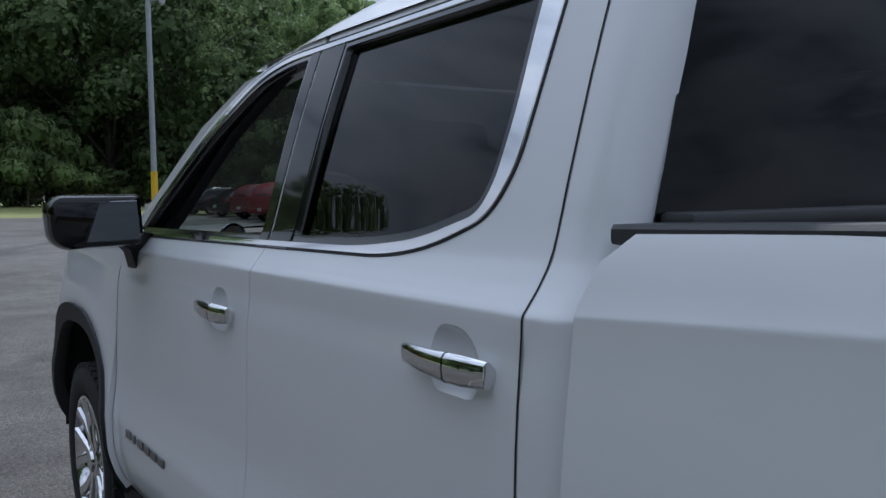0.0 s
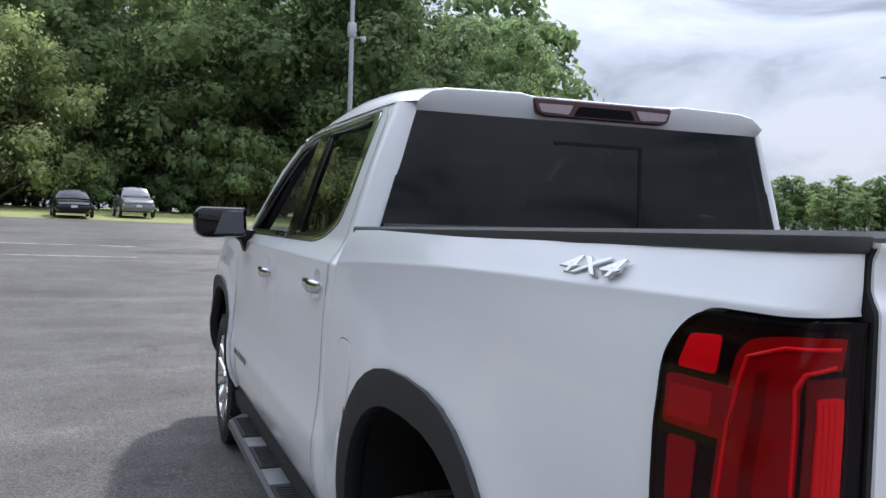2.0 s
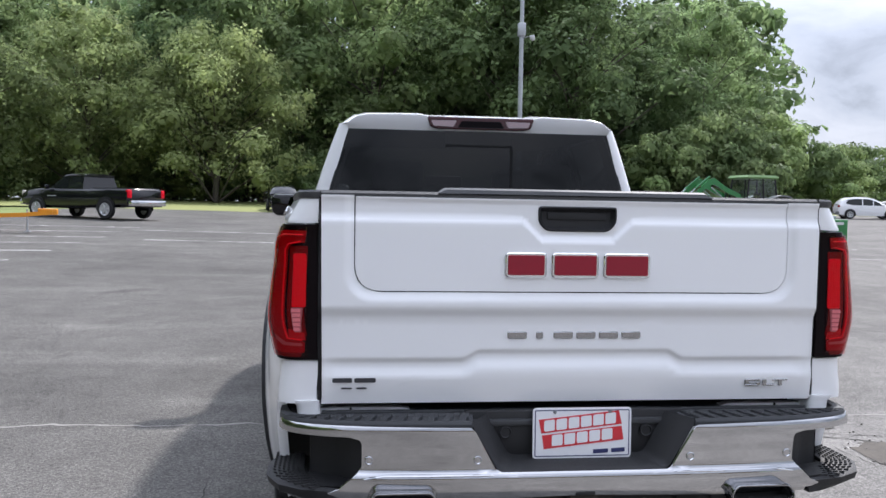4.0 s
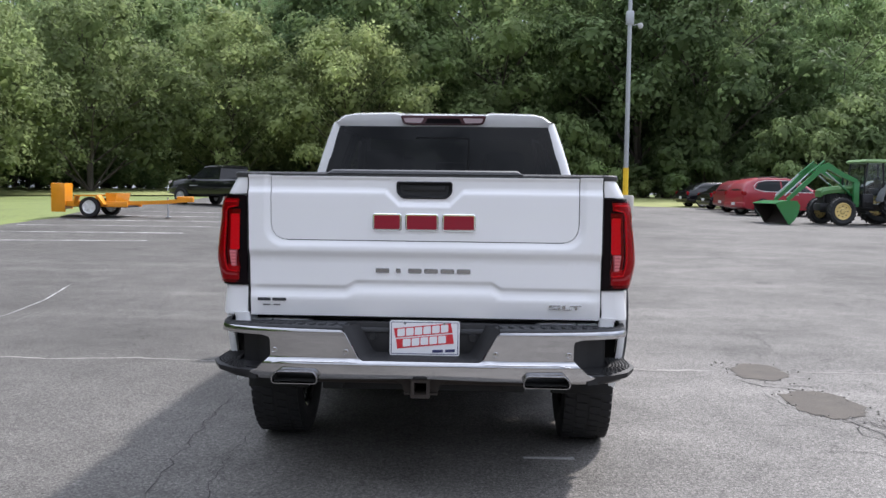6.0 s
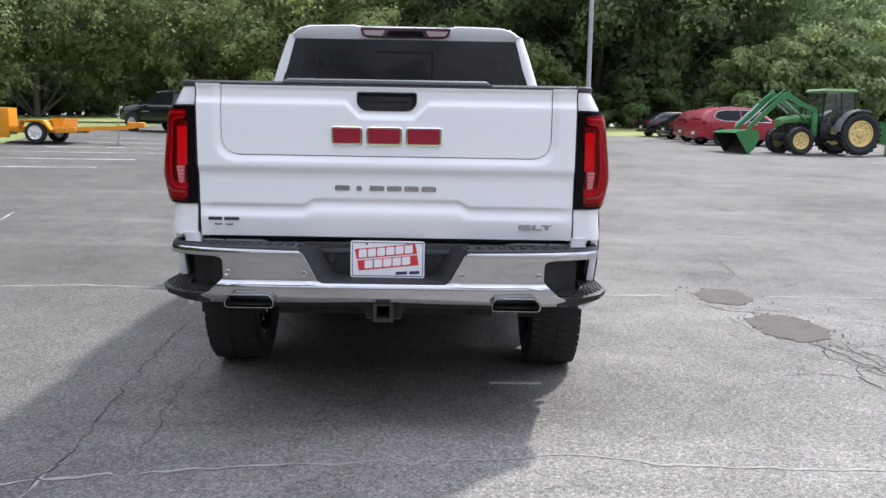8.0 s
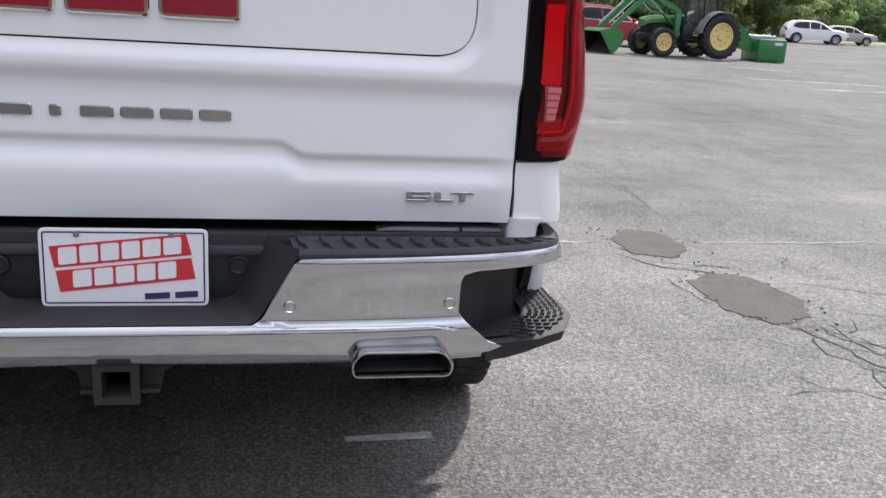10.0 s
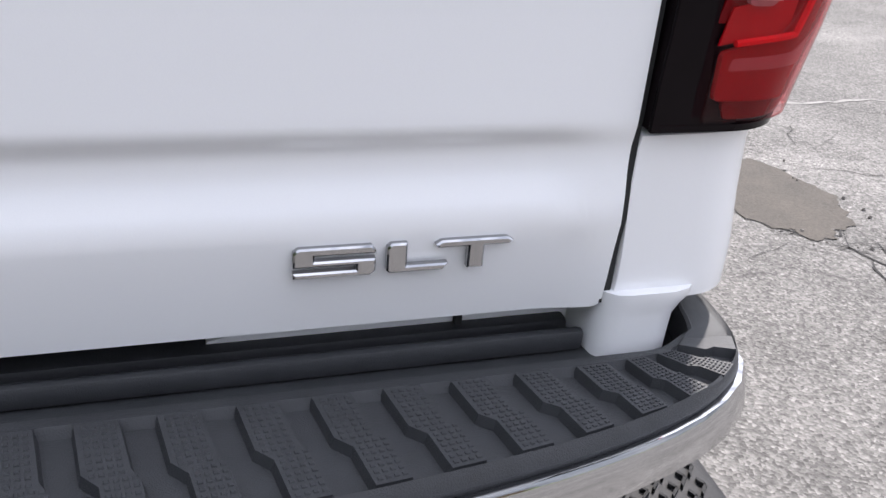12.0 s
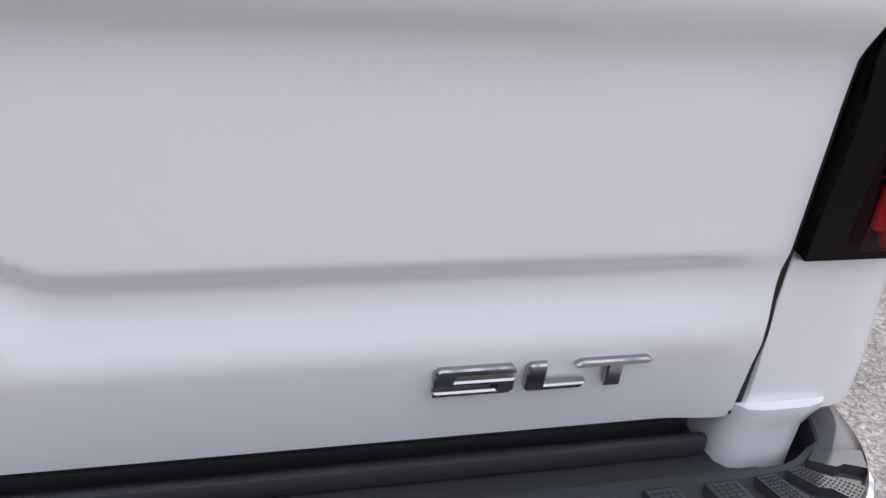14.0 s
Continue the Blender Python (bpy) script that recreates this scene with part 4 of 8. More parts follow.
# high brake lamp in the lip
brake = part("brake_lamp", prism(bmesh.new(), rounded([(-0.290, 1.912), (-0.272, 1.858), (-0.235, 1.846), (0.235, 1.846), (0.272, 1.858), (0.290, 1.912)], 0.012, 3), 0.062, Matrix.Translation((0, 1.953, 0)), 0.006), BRAKEDARK, truck, "dark red high brake lamp")
part("lens", prism(bmesh.new(), rounded([(-0.105, 1.890), (-0.125, 1.856), (0.125, 1.856), (0.105, 1.890)], 0.006, 2), 0.004, Matrix.Translation((0, 1.891, 0))), LENSDARK, brake, "smoked red centre lens")
for s in (-1, 1):
    part("lens", prism(bmesh.new(), rounded([(s * 0.130, 1.892), (s * 0.148, 1.858), (s * 0.255, 1.862), (s * 0.268, 1.890)], 0.006, 2), 0.004, Matrix.Translation((0, 1.891, 0))), LENSCARGO, brake, "dim pinkish cargo lamp lens")
# headliner
bm = bmesh.new()
box(bm, (0, 2.68, 1.850), (1.44, 1.46, 0.012))
part("headliner", bm, INTERIOR, truck)

# back glass with the sliding pane
def back_place(x, z):
    return (x, 1.932 - 0.02 * (1.84 - z) / 0.4 - 0.012 * (1 - (x / 0.8) ** 2), z)


gl = [(-0.705, 1.838), (0.705, 1.838), (0.832, 1.40), (-0.832, 1.40)]
me = panel("back_window", gl, [], back_place, steps(-0.85, 0.85, 0.1), steps(1.38, 1.85, 0.1), 0.005, (0, -1, 0), rim=False)
bw = part("back_window", me, TINT, truck, "dark tinted back glass")
bw.visible_shadow = False
for pts, nm in (((0.164, 0.178, 1.40, 1.766), "right"), ((-0.186, 0.164, 1.754, 1.766), "top")):
    x0, x1, z0, z1 = pts
    me = panel("slider_frame", [(x0, z0), (x1, z0), (x1, z1), (x0, z1)], [], lambda u, v: (u, back_place(u, v)[1] - 0.003, v), (), (), 0.004, (0, -1, 0))
    part("slider_frame", me, FRAMEBLACK, bw, "black frame of the sliding pane")
me = panel("slider_header", [(-0.186, 1.767), (0.178, 1.767), (0.178, 1.836), (-0.186, 1.836)], [], lambda u, v: (u, back_place(u, v)[1] + 0.012, v), (), (), 0.004, (0, -1, 0))
part("slider_header", me, DARK, bw)
# windscreen, cowl, bonnet, grille, front bumper
bm = bmesh.new()
XW = [-1 + 2 * k / 12 for k in range(13)]
rows = [[bm.verts.new((x * w, y + 0.10 * (1 - x * x), z)) for x in XW] for w, y, z in ((0.72, 3.42, 1.850), (0.75, 3.62, 1.755), (0.80, 3.90, 1.585), (0.86, 4.25, 1.355))]
for a, b in zip(rows, rows[1:]):
    for k in range(12):
        bm.faces.new((a[k], a[k + 1], b[k + 1], b[k]))
ws = part("windscreen", bm, CLEAR, truck, "clear windscreen")
ws.visible_shadow = False
bm = bmesh.new()
XB = [-1 + 2 * k / 24 for k in range(25)]
rows = [[bm.verts.new((x * w, y + f * (1 - x * x), z - 0.045 * abs(x) ** 3 + 0.02 * (smooth(0.30, 0.40, abs(x)) - smooth(0.85, 0.95, abs(x))))) for x in XB] for w, y, z, f in ((0.90, 4.22, 1.365, 0.12), (0.905, 4.5, 1.37, 0.12), (0.90, 4.9, 1.355, 0.12), (0.885, 5.3, 1.32, 0.12), (0.86, 5.6, 1.275, 0.10), (0.845, 5.68, 1.23, 0.08), (0.84, 5.69, 1.16, 0.08))]
for a, b in zip(rows, rows[1:]):
    for k in range(24):
        bm.faces.new((a[k], a[k + 1], b[k + 1], b[k]))
part("bonnet", bm, WHITE, truck)
bm = bmesh.new()
box(bm, (0, 5.70, 0.95), (1.5, 0.10, 0.45), 0.04)
grille = part("grille", bm, CHROME, truck, "chrome front grille")
for k in range(4):
    bm = bmesh.new()
    box(bm, (0, 5.755, 0.82 + 0.085 * k), (1.0, 0.02, 0.05), 0.01)
    part("slat", bm, BLACKGL, grille)
bm = bmesh.new()
box(bm, (0, 5.66, 0.58), (1.82, 0.30, 0.26), 0.07, 3)
part("front_bumper", bm, BUMPERCHR, truck, "chrome front bumper")
for s in (-1, 1):
    bm = bmesh.new()
    box(bm, (s * 0.78, 5.66, 1.02), (0.16, 0.16, 0.32), 0.04, 3)
    part("headlamp", bm, LENSCLR, truck, "clear headlamp")

# bed interior and rail caps
bm = bmesh.new()
box(bm, (0, 0.98, 0.93), (1.56, 1.82, 0.03))
for s in (-1, 1):
    box(bm, (s * 0.80, 0.98, 1.16), (0.03, 1.82, 0.46))
box(bm, (0, 1.885, 1.18), (1.60, 0.03, 0.50))
part("bed_floor", bm, BLACKPL, truck, "black bed lining")
for s in (-1, 1):
    bm = bmesh.new()
    rz = lambda y: 1.4725 - 0.0182 * max(0.0, y)
    side = wrap_place(s, bed_w)
    rings = []
    u_end = inner_u(0.797, 1.46)
    for u in [1.905, 1.88, 1.7, 1.4, 1.1, 0.8, 0.5, 0.3, 0.15] + [0.06 + (u_end - 0.06) * k / 14 for k in range(15)]:
        px, py, _ = side(u, 1.455)
        t = min(math.pi / 2, max(0.0, (CY - u) / CR))
        n = (s * math.cos(t), -math.sin(t))
        inw = 0.085 - 0.05 * math.sin(t)
        rings.append([(px + n[0] * d, py + n[1] * d, rz(py) + z) for d, z in ((0.004, -0.016), (0.007, -0.012), (0.007, 0.003), (0.002, 0.009), (-inw, 0.009), (-inw, -0.03))])
    loft(bm, rings)
    part("rail_cap", bm, CAPTRIM, truck, "dark grey bed rail cap")
bm = bmesh.new()
box(bm, (0, 1.885, 1.445), (1.62, 0.06, 0.03), 0.008)
part("front_rail_cap", bm, CAPTRIM, truck, "dark grey bed rail cap")

# ---- tailgate ----
PANEL_TG = rounded([(-0.694, 1.176), (0.694, 1.176), (0.694, 1.466), (-0.694, 1.466)], [0.085, 0.085, 0, 0], 8)


def out_of_panel(x, z):
    """How far a point lies outside the inner gate's rounded outline."""
    r, hx, lo = 0.06, 0.694, 1.176
    qx, qz = abs(x) - (hx - r), (lo + r) - z
    return math.hypot(max(qx, 0), max(qz, 0)) + min(max(qx, qz), 0.0) - r


def gate_y(x, z):
    d = 0.002 - 0.007 * smooth(1.090, 1.134, z)
    s = out_of_panel(x, z)
    if s > 0:
        d -= 0.010 * smooth(0.0, 0.035, s) * smooth(1.090, 1.134, z)
    t = z - (0.953 + 0.026 * (1 - smooth(0.300, 0.362, abs(x))))
    soft_end = 1 - 0.65 * smooth(0.73, 0.79, abs(x))
    d += 0.009 * soft_end * (1 - smooth(0.0, 0.020, t)) * smooth(-0.052, -0.004, t)
    d -= 0.003 * (1 - smooth(-0.052, -0.004, t))
    d += 0.15 * (1 - 0.35 * smooth(0.74, 0.79, abs(x))) * max(0.0, 0.912 - z) * smooth(0.0, 0.03, 0.912 - z)
    e = max(abs(x) - (0.150 + 1.05 * (z - 1.385)), 1.352 - z)
    d += 0.013 * max((1 - smooth(-0.004, 0.026, e)) * (1 if s <= 0.002 else 0), smooth(1.384, 1.414, z))
    d -= 0.008 * smooth(1.446, 1.462, z)
    return d


gate_place = lambda u, v: (u, gate_y(u, v), v)
gate_cuts_z = steps(0.82, 0.94, 0.02) + steps(0.93, 1.03, 0.005) + steps(1.03, 1.09, 0.02) + steps(1.09, 1.20, 0.006) + steps(1.20, 1.47, 0.012)
gate_cuts_x = [s * x for x in [0.0] + steps(0.05, 0.29, 0.05) + steps(0.29, 0.38, 0.008) + steps(0.38, 0.64, 0.05) + steps(0.63, 0.795, 0.009) for s in (-1, 1)]
hole = offset(PANEL_TG, 0.0018)
outer = rounded([(-0.7955, 0.829), (0.7955, 0.829), (0.7955, 1.468), (0.6965, 1.468)], [0.008, 0.008, 0, 0], 3)
low_edge = [p for p in hole if p[1] < 1.44]
low_edge = sorted([p for p in low_edge if p[0] > 0], key=lambda p: -p[1]) + sorted([p for p in low_edge if p[0] <= 0], key=lambda p: p[1])
outer = outer + low_edge + [(-0.6965, 1.468), (-0.7955, 1.468)]
tailgate = part("tailgate", panel("tailgate", outer, [], gate_place, gate_cuts_x, gate_cuts_z, 0.04, (0, -1, 0)), WHITE, truck, "white tailgate with a stepped inner gate and soft creases")
grip = rounded([(-0.126, 1.444), (-0.126, 1.392), (-0.100, 1.366), (0.100, 1.366), (0.126, 1.392), (0.126, 1.444)], [0.012, 0.02, 0.02, 0.02, 0.02, 0.012], 4)
part("inner_gate", panel("inner_gate", offset(PANEL_TG, -0.0018), [grip], gate_place, gate_cuts_x + [s * x for x in steps(0.10, 0.28, 0.008) for s in (-1, 1)], gate_cuts_z, 0.03, (0, -1, 0)), WHITE, tailgate)
bm = bmesh.new()
rings = [[(x, 0.012, z) for x, z in grip], [(x, 0.004, z) for x, z in grip], [(x, 0.001, z) for x, z in offset(grip, -0.004)], [(x, 0.016, z) for x, z in offset(grip, -0.010)], [(x, 0.022, z) for x, z in offset(grip, -0.016)]]
loft(bm, rings, caps=False)
bm.faces.new([bm.verts.new((x, 0.022, z)) for x, z in offset(grip, -0.016)])
gh = part("gate_handle", bm, BLACKPL, tailgate, "black plastic tailgate handle")
bm = bmesh.new()
box(bm, (0, 0.022, 1.415), (0.19, 0.010, 0.026), 0.004)
part("grip", bm, BLACKPL, gh)
# inside of the gate and its top caps
bm = bmesh.new()
box(bm, (0, 0.065, 1.145), (1.56, 0.05, 0.61))
part("gate_core", bm, DARK, tailgate)
# dark strips that stand in for the shade in the gaps beside the gate
for s in (-1, 1):
    bm = bmesh.new()
    loft(bm, [[(s * x, y, z) for x, y in ((0.7935, 0.06), (0.7935, min(gate_y(0.79, z) + 0.004, 0.0065)), (0.8015, min(gate_y(0.79, z) + 0.004, 0.0065)), (0.8015, 0.06))] for z in [0.832] + steps(0.832, 1.462, 0.012) + [1.462]])
    part("gap_strip", bm, DARK, truck)
bm = bmesh.new()
loft(bm, [[(x, y, 1.462 + z) for y, z in ((0.006, 0.0), (0.004, 0.012), (0.012, 0.020), (0.075, 0.020), (0.095, 0.010), (0.095, 0.0))] for x in (-0.796, 0.796)])
part("gate_cap", bm, CAPTRIM, tailgate, "dark grey cap along the tailgate top")
bm = bmesh.new()
loft(bm, [[(x, y, 1.478 + z * h) for y, z in ((0.000, 0.0), (0.004, 0.012), (0.018, 0.018), (0.085, 0.018), (0.095, 0.0))] for x, h in ((-0.44, 0.05), (-0.415, 1), (0.415, 1), (0.44, 0.05))])
part("gate_spoiler", bm, CAPTRIM, tailgate, "raised dark cap in the middle of the tailgate")


def badge(name, poly, depth, material, parent, label="", bevel=0.0015, y=0.0):
    return part(name, prism(bmesh.new(), poly, depth, Matrix.Translation((0, y, 0)), bevel), material, parent, label)


# maker's emblem: three plain red blocks with bright rims
for x0, x1 in ((-0.231, -0.100), (-0.084, 0.066), (0.082, 0.233)):
    blk = rounded([(x0, 1.222), (x1, 1.222), (x1, 1.300), (x0, 1.300)], 0.014, 4)
    em = badge("emblem", blk, 0.012, CHROME, tailgate, "bright-rimmed red emblem block", 0.003, -0.003)
    badge("emblem_face", offset(blk, -0.008), 0.004, REDEM, em, "red face", 0.001, -0.015)
# model badge: six plain chrome bars
for k in range(6):
    x0 = -0.217 + 0.0735 * k
    w = 0.022 if k == 1 else 0.062
    x0 += 0.018 if k == 1 else 0
    badge("badge_bar", rounded([(x0, 1.030), (x0 + w, 1.030), (x0 + w, 1.052), (x0, 1.052)], 0.006, 3), 0.006, BADGECHR, tailgate, "chrome badge bar", 0.002, 0.003)
# trim letters
X0, Z0, Y0 = 0.5675, 0.876, 0.0
S1 = [(0, 0.0195), (0.003, 0.0225), (0.045, 0.0225), (0.0475, 0.0185), (0.0475, 0.0165), (0.012, 0.0165), (0.012, 0.0125), (0.0475, 0.0125), (0.0475, 0.003), (0.044, 0), (0, 0), (0, 0.0045), (0.036, 0.0045), (0.036, 0.0085), (0, 0.0085)]
L1 = [(0.054, 0.002), (0.056, 0), (0.0885, 0), (0.0915, 0.005), (0.066, 0.005), (0.066, 0.0225), (0.0565, 0.0225), (0.054, 0.0195)]
T1 = [(0.083, 0.0195), (0.087, 0.0225), (0.128, 0.0225), (0.132, 0.0195), (0.129, 0.0170), (0.1135, 0.0170), (0.1135, 0.0), (0.1035, 0.0), (0.1035, 0.0170), (0.085, 0.0170)]
for poly in (S1, L1, T1):
    badge("badge_letter", [(X0 + x * 1.115, Z0 + z * 0.95) for x, z in poly], 0.006, BADGECHR, tailgate, "chrome trim-level letter", 0.0012, 0.0015)
# dealer's mark: plain dark bars
STICK = pbr("dark_sticker", (0.03, 0.03, 0.035), 0.5, var=0.1)
for x0, x1, z0, z1 in ((-0.757, -0.697, 0.8955, 0.9095), (-0.690, -0.625, 0.8955, 0.9095), (-0.731, -0.698, 0.8755, 0.8805), (-0.684, -0.652, 0.8755, 0.8805)):
    badge("sticker_bar", rounded([(x0, z0), (x1, z0), (x1, z1), (x0, z1)], 0.004, 2), 0.0012, STICK, tailgate, "dark sticker bar", 0.0003, -0.0015)

# ---- tail lamps ----
def lamp_w(y, z):
    """The lamp's smooth outer face, without the body's shoulder crease."""
    if z <= 1.26:
        return bed_w(y, z)
    k = (z - 1.26) / (1.378 - 1.26)
    return bed_w(y, 1.26) * (1 - k) + bed_w(y, 1.378) * k + 0.006 * math.sin(math.pi * min(1, k))


for sign in (-1, 1):
    def lw(d):
        return wrap_place(sign, lambda y, z: lamp_w(y, z) + d, CY, CR + d)

    def lu(x, z, d=0.008):
        return CY - ((CR + d) * math.pi / 2 + lamp_w(CY, z) - CR - x)

    def lens(name, pts, d, material, parent, label, thick=0.01):
        return part(name, panel(name, pts, [], lw(d), steps(-0.16, 0.24, 0.010), steps(0.96, 1.385, 0.04), thick, (sign * 0.6, -1, 0)), material, parent, label)

    base = [(lu(0.801, z), z) for z in (1.376, 1.25, 1.10, 0.968)] + rounded([(0.02, 0.968), (0.124, 0.972), (0.152, 1.016), (0.182, 1.10), (0.200, 1.25), (0.192, 1.328), (0.156, 1.376), (0.02, 1.376)], [0, 0.03, 0.03, 0.04, 0.04, 0.05, 0.03, 0], 4)
    lamp = lens("tail_lamp", base, 0.009, LENSDARK, truck, "tall red and smoked tail lamp", 0.03)
    border = [(lu(0.801, z, 0.011), z) for z in (1.376, 1.25, 1.10, 0.968)] + [(lu(0.86, 0.97), 0.970), (lu(0.85, 0.98), 0.980), (lu(0.836, 0.99), 0.990), (lu(0.829, 1.03), 1.03), (lu(0.827, 1.1), 1.10), (lu(0.826, 1.3), 1.30), (lu(0.84, 1.350), 1.356), (lu(0.90, 1.37), 1.374)]
    lens("lamp_border", border, 0.011, LENSDARK, lamp, "black inner border", 0.004)
    base = [(lu(0.801, z, 0.0115), z) for z in (1.376, 1.25, 1.10, 0.968)] + base[4:]
    ring = panel("lamp_edge", base, [offset(base, -0.005)], lw(0.0115), steps(-0.16, 0.24, 0.010), steps(0.96, 1.385, 0.04), 0.004, (sign * 0.6, -1, 0))
    part("lamp_edge", ring, LENSDARK, lamp, "black lamp rim")
    # broad red light pipe shaped like a C, round the corner
    pipe = rounded([(lu(0.832, 1.345), 1.358), (lu(0.905, 1.345), 1.360), (0.066, 1.350), (0.079, 1.25), (0.079, 1.07), (0.064, 1.000), (lu(0.912, 1.0), 0.990), (lu(0.834, 1.0), 0.990), (lu(0.831, 1.02), 1.022), (lu(0.876, 1.03), 1.034), (lu(0.888, 1.06), 1.062), (lu(0.888, 1.30), 1.300), (lu(0.876, 1.32), 1.322), (lu(0.834, 1.32), 1.322)], [0.004, 0.02, 0.03, 0.02, 0.03, 0.03, 0.02, 0.004, 0.004, 0.02, 0.015, 0.015, 0.015, 0.004], 4)
    lens("light_pipe", pipe, 0.014, LENSRED, lamp, "broad red C-shaped light pipe")
    groove = [(0.020, 1.318), (0.034, 1.316), (0.040, 1.20), (0.038, 1.07), (0.024, 1.030), (0.012, 1.034), (0.022, 1.075), (0.024, 1.20)]
    lens("pipe_groove", groove, 0.0148, LENSDEEP, lamp, "dark groove along the light pipe", 0.003)
    lens("inner_well", [(lu(0.830, 1.04), 1.040), (lu(0.830, 1.31), 1.312), (lu(0.884, 1.31), 1.312), (lu(0.884, 1.06), 1.060), (lu(0.874, 1.04), 1.040)], 0.0105, LENSDEEP, lamp, "deep red well inside the light pipe", 0.002)
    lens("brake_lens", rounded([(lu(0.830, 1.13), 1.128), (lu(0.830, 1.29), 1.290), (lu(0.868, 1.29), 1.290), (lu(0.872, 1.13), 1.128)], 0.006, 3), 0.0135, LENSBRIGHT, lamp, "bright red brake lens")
    lens("lower_band", rounded([(lu(0.846, 0.98), 0.977), (0.088, 0.979), (0.104, 1.000), (0.066, 0.997), (lu(0.90, 0.99), 0.989), (lu(0.842, 0.99), 0.989)], 0.003, 2), 0.0125, LENSDEEP, lamp, "deep red band under the light pipe", 0.003)
    # the bevel's reflection is put into its pale colour
    lens("lamp_bevel", rounded([(lu(0.834, 1.0), 1.010), (lu(0.834, 1.0), 1.018), (lu(0.882, 1.0), 1.022), (0.014, 1.046), (0.024, 1.040), (lu(0.895, 1.0), 1.013)], 0.002, 2), 0.0146, LENSBEVEL, lamp, "bevel of the light pipe, its reflection painted pale", 0.003)
    # brighter red stands in for light at the well's foot
    lens("well_floor", [(lu(0.832, 1.03), 1.026), (lu(0.832, 1.03), 1.050), (lu(0.882, 1.05), 1.062), (lu(0.880, 1.03), 1.036)], 0.0122, LENSMID, lamp, "foot of the well, painted brighter red as if lit", 0.002)
    rev = lens("reverse_lens", rounded([(lu(0.840, 1.052), 1.052), (lu(0.836, 1.126), 1.126), (lu(0.872, 1.126), 1.126), (lu(0.860, 1.052), 1.052)], 0.005, 3), 0.0150, LENSCARGO, lamp, "clear ribbed reversing lens")
    for k in range(5):
        z0 = 1.056 + 0.0142 * k
        wide = 0.860 + 0.0022 * k
        lens("rib", [(lu(0.841, z0), z0), (lu(0.841, z0), z0 + 0.0105), (lu(wide, z0), z0 + 0.0105), (lu(wide, z0), z0)], 0.0168, LENSCLR, rev, "", 0.003)
    lens("marker_lens", rounded([(0.098, 1.302), (0.164, 1.302), (0.152, 1.346), (0.100, 1.350)], 0.008, 3), 0.012, LENSBRIGHT, lamp, "red upper side lens")
    lens("marker_lens", rounded([(0.062, 1.228), (0.176, 1.228), (0.178, 1.292), (0.060, 1.292)], 0.010, 3), 0.0155, LENSRED, lamp, "boxed red side marker lens")
    lens("marker_face", rounded([(0.096, 1.238), (0.170, 1.238), (0.170, 1.280), (0.096, 1.280)], 0.006, 3), 0.0162, LENSMID, lamp, "brighter red marker face", 0.003)
    lens("marker_lens", rounded([(0.108, 0.995), (0.122, 1.005), (0.148, 1.06), (0.166, 1.215), (0.116, 1.215), (0.112, 1.08)], 0.008, 3), 0.012, LENSRED, lamp, "long red side reflector")
    # lit edges of the light pipe, painted as brighter red lines, seen through the outer lens
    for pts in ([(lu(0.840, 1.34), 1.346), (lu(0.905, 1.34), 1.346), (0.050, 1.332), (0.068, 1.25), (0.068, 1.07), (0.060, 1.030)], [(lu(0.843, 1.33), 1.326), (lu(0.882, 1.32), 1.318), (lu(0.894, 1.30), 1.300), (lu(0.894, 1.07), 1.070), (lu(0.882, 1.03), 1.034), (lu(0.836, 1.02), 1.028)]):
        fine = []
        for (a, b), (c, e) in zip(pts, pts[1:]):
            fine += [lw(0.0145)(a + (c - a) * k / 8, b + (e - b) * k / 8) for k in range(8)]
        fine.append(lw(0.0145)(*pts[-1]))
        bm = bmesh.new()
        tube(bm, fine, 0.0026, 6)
        part("light_edge", bm, LENSBRIGHT, lamp, "bright red line painted as a lit edge")
    for k in range(4):
        x = 0.837 + 0.0085 * k
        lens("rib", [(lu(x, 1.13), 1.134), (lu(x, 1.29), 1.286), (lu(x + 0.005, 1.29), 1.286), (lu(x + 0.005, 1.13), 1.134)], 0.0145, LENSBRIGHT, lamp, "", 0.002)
    cover = [(lu(0.824, z, 0.0175), z) for z in (1.376, 1.25, 1.10, 0.968)] + base[4:]
    ol = lens("outer_lens", offset(cover, -0.009), 0.0175, REDCLEAR, lamp, "glossy clear red outer lens", 0.002)
    ol.visible_shadow = False

# ---- rear bumper ----
BW, BD, BY0 = 0.915, 0.182, 0.030
plan_pts = [(BW * math.sin(q) ** (2 / 3.4), BY0 - BD * math.cos(q) ** (2 / 3.4)) for q in (math.pi / 2 * (k / 600) ** 1.2 for k in range(600))] + [(BW, BY0)]
plan_len = [0.0]
for (ax, ay), (bx, by) in zip(plan_pts, plan_pts[1:]):
    plan_len.append(plan_len[-1] + math.hypot(bx - ax, by - ay))


def plan_y(x):
    """The bumper's rear edge by the distance from its middle."""
    return BY0 - BD * max(0.0, 1 - (x / BW) ** 3.4) ** (1 / 3.4)


def bumper_plan(a):
    """Half of the bumper's plan, by the length from its middle: place and heading of the outward normal."""
    if a >= plan_len[-1]:
        return (BW, BY0 + a - plan_len[-1], math.pi / 2)
    k = max(0, int(np.searchsorted(plan_len, a, side="right")) - 1)
    k = min(k, len(plan_pts) - 2)
    (ax, ay), (bx, by) = plan_pts[k], plan_pts[k + 1]
    f = (a - plan_len[k]) / max(1e-9, plan_len[k + 1] - plan_len[k])
    return (ax + (bx - ax) * f, ay + (by - ay) * f, math.atan2(by - ay, bx - ax))


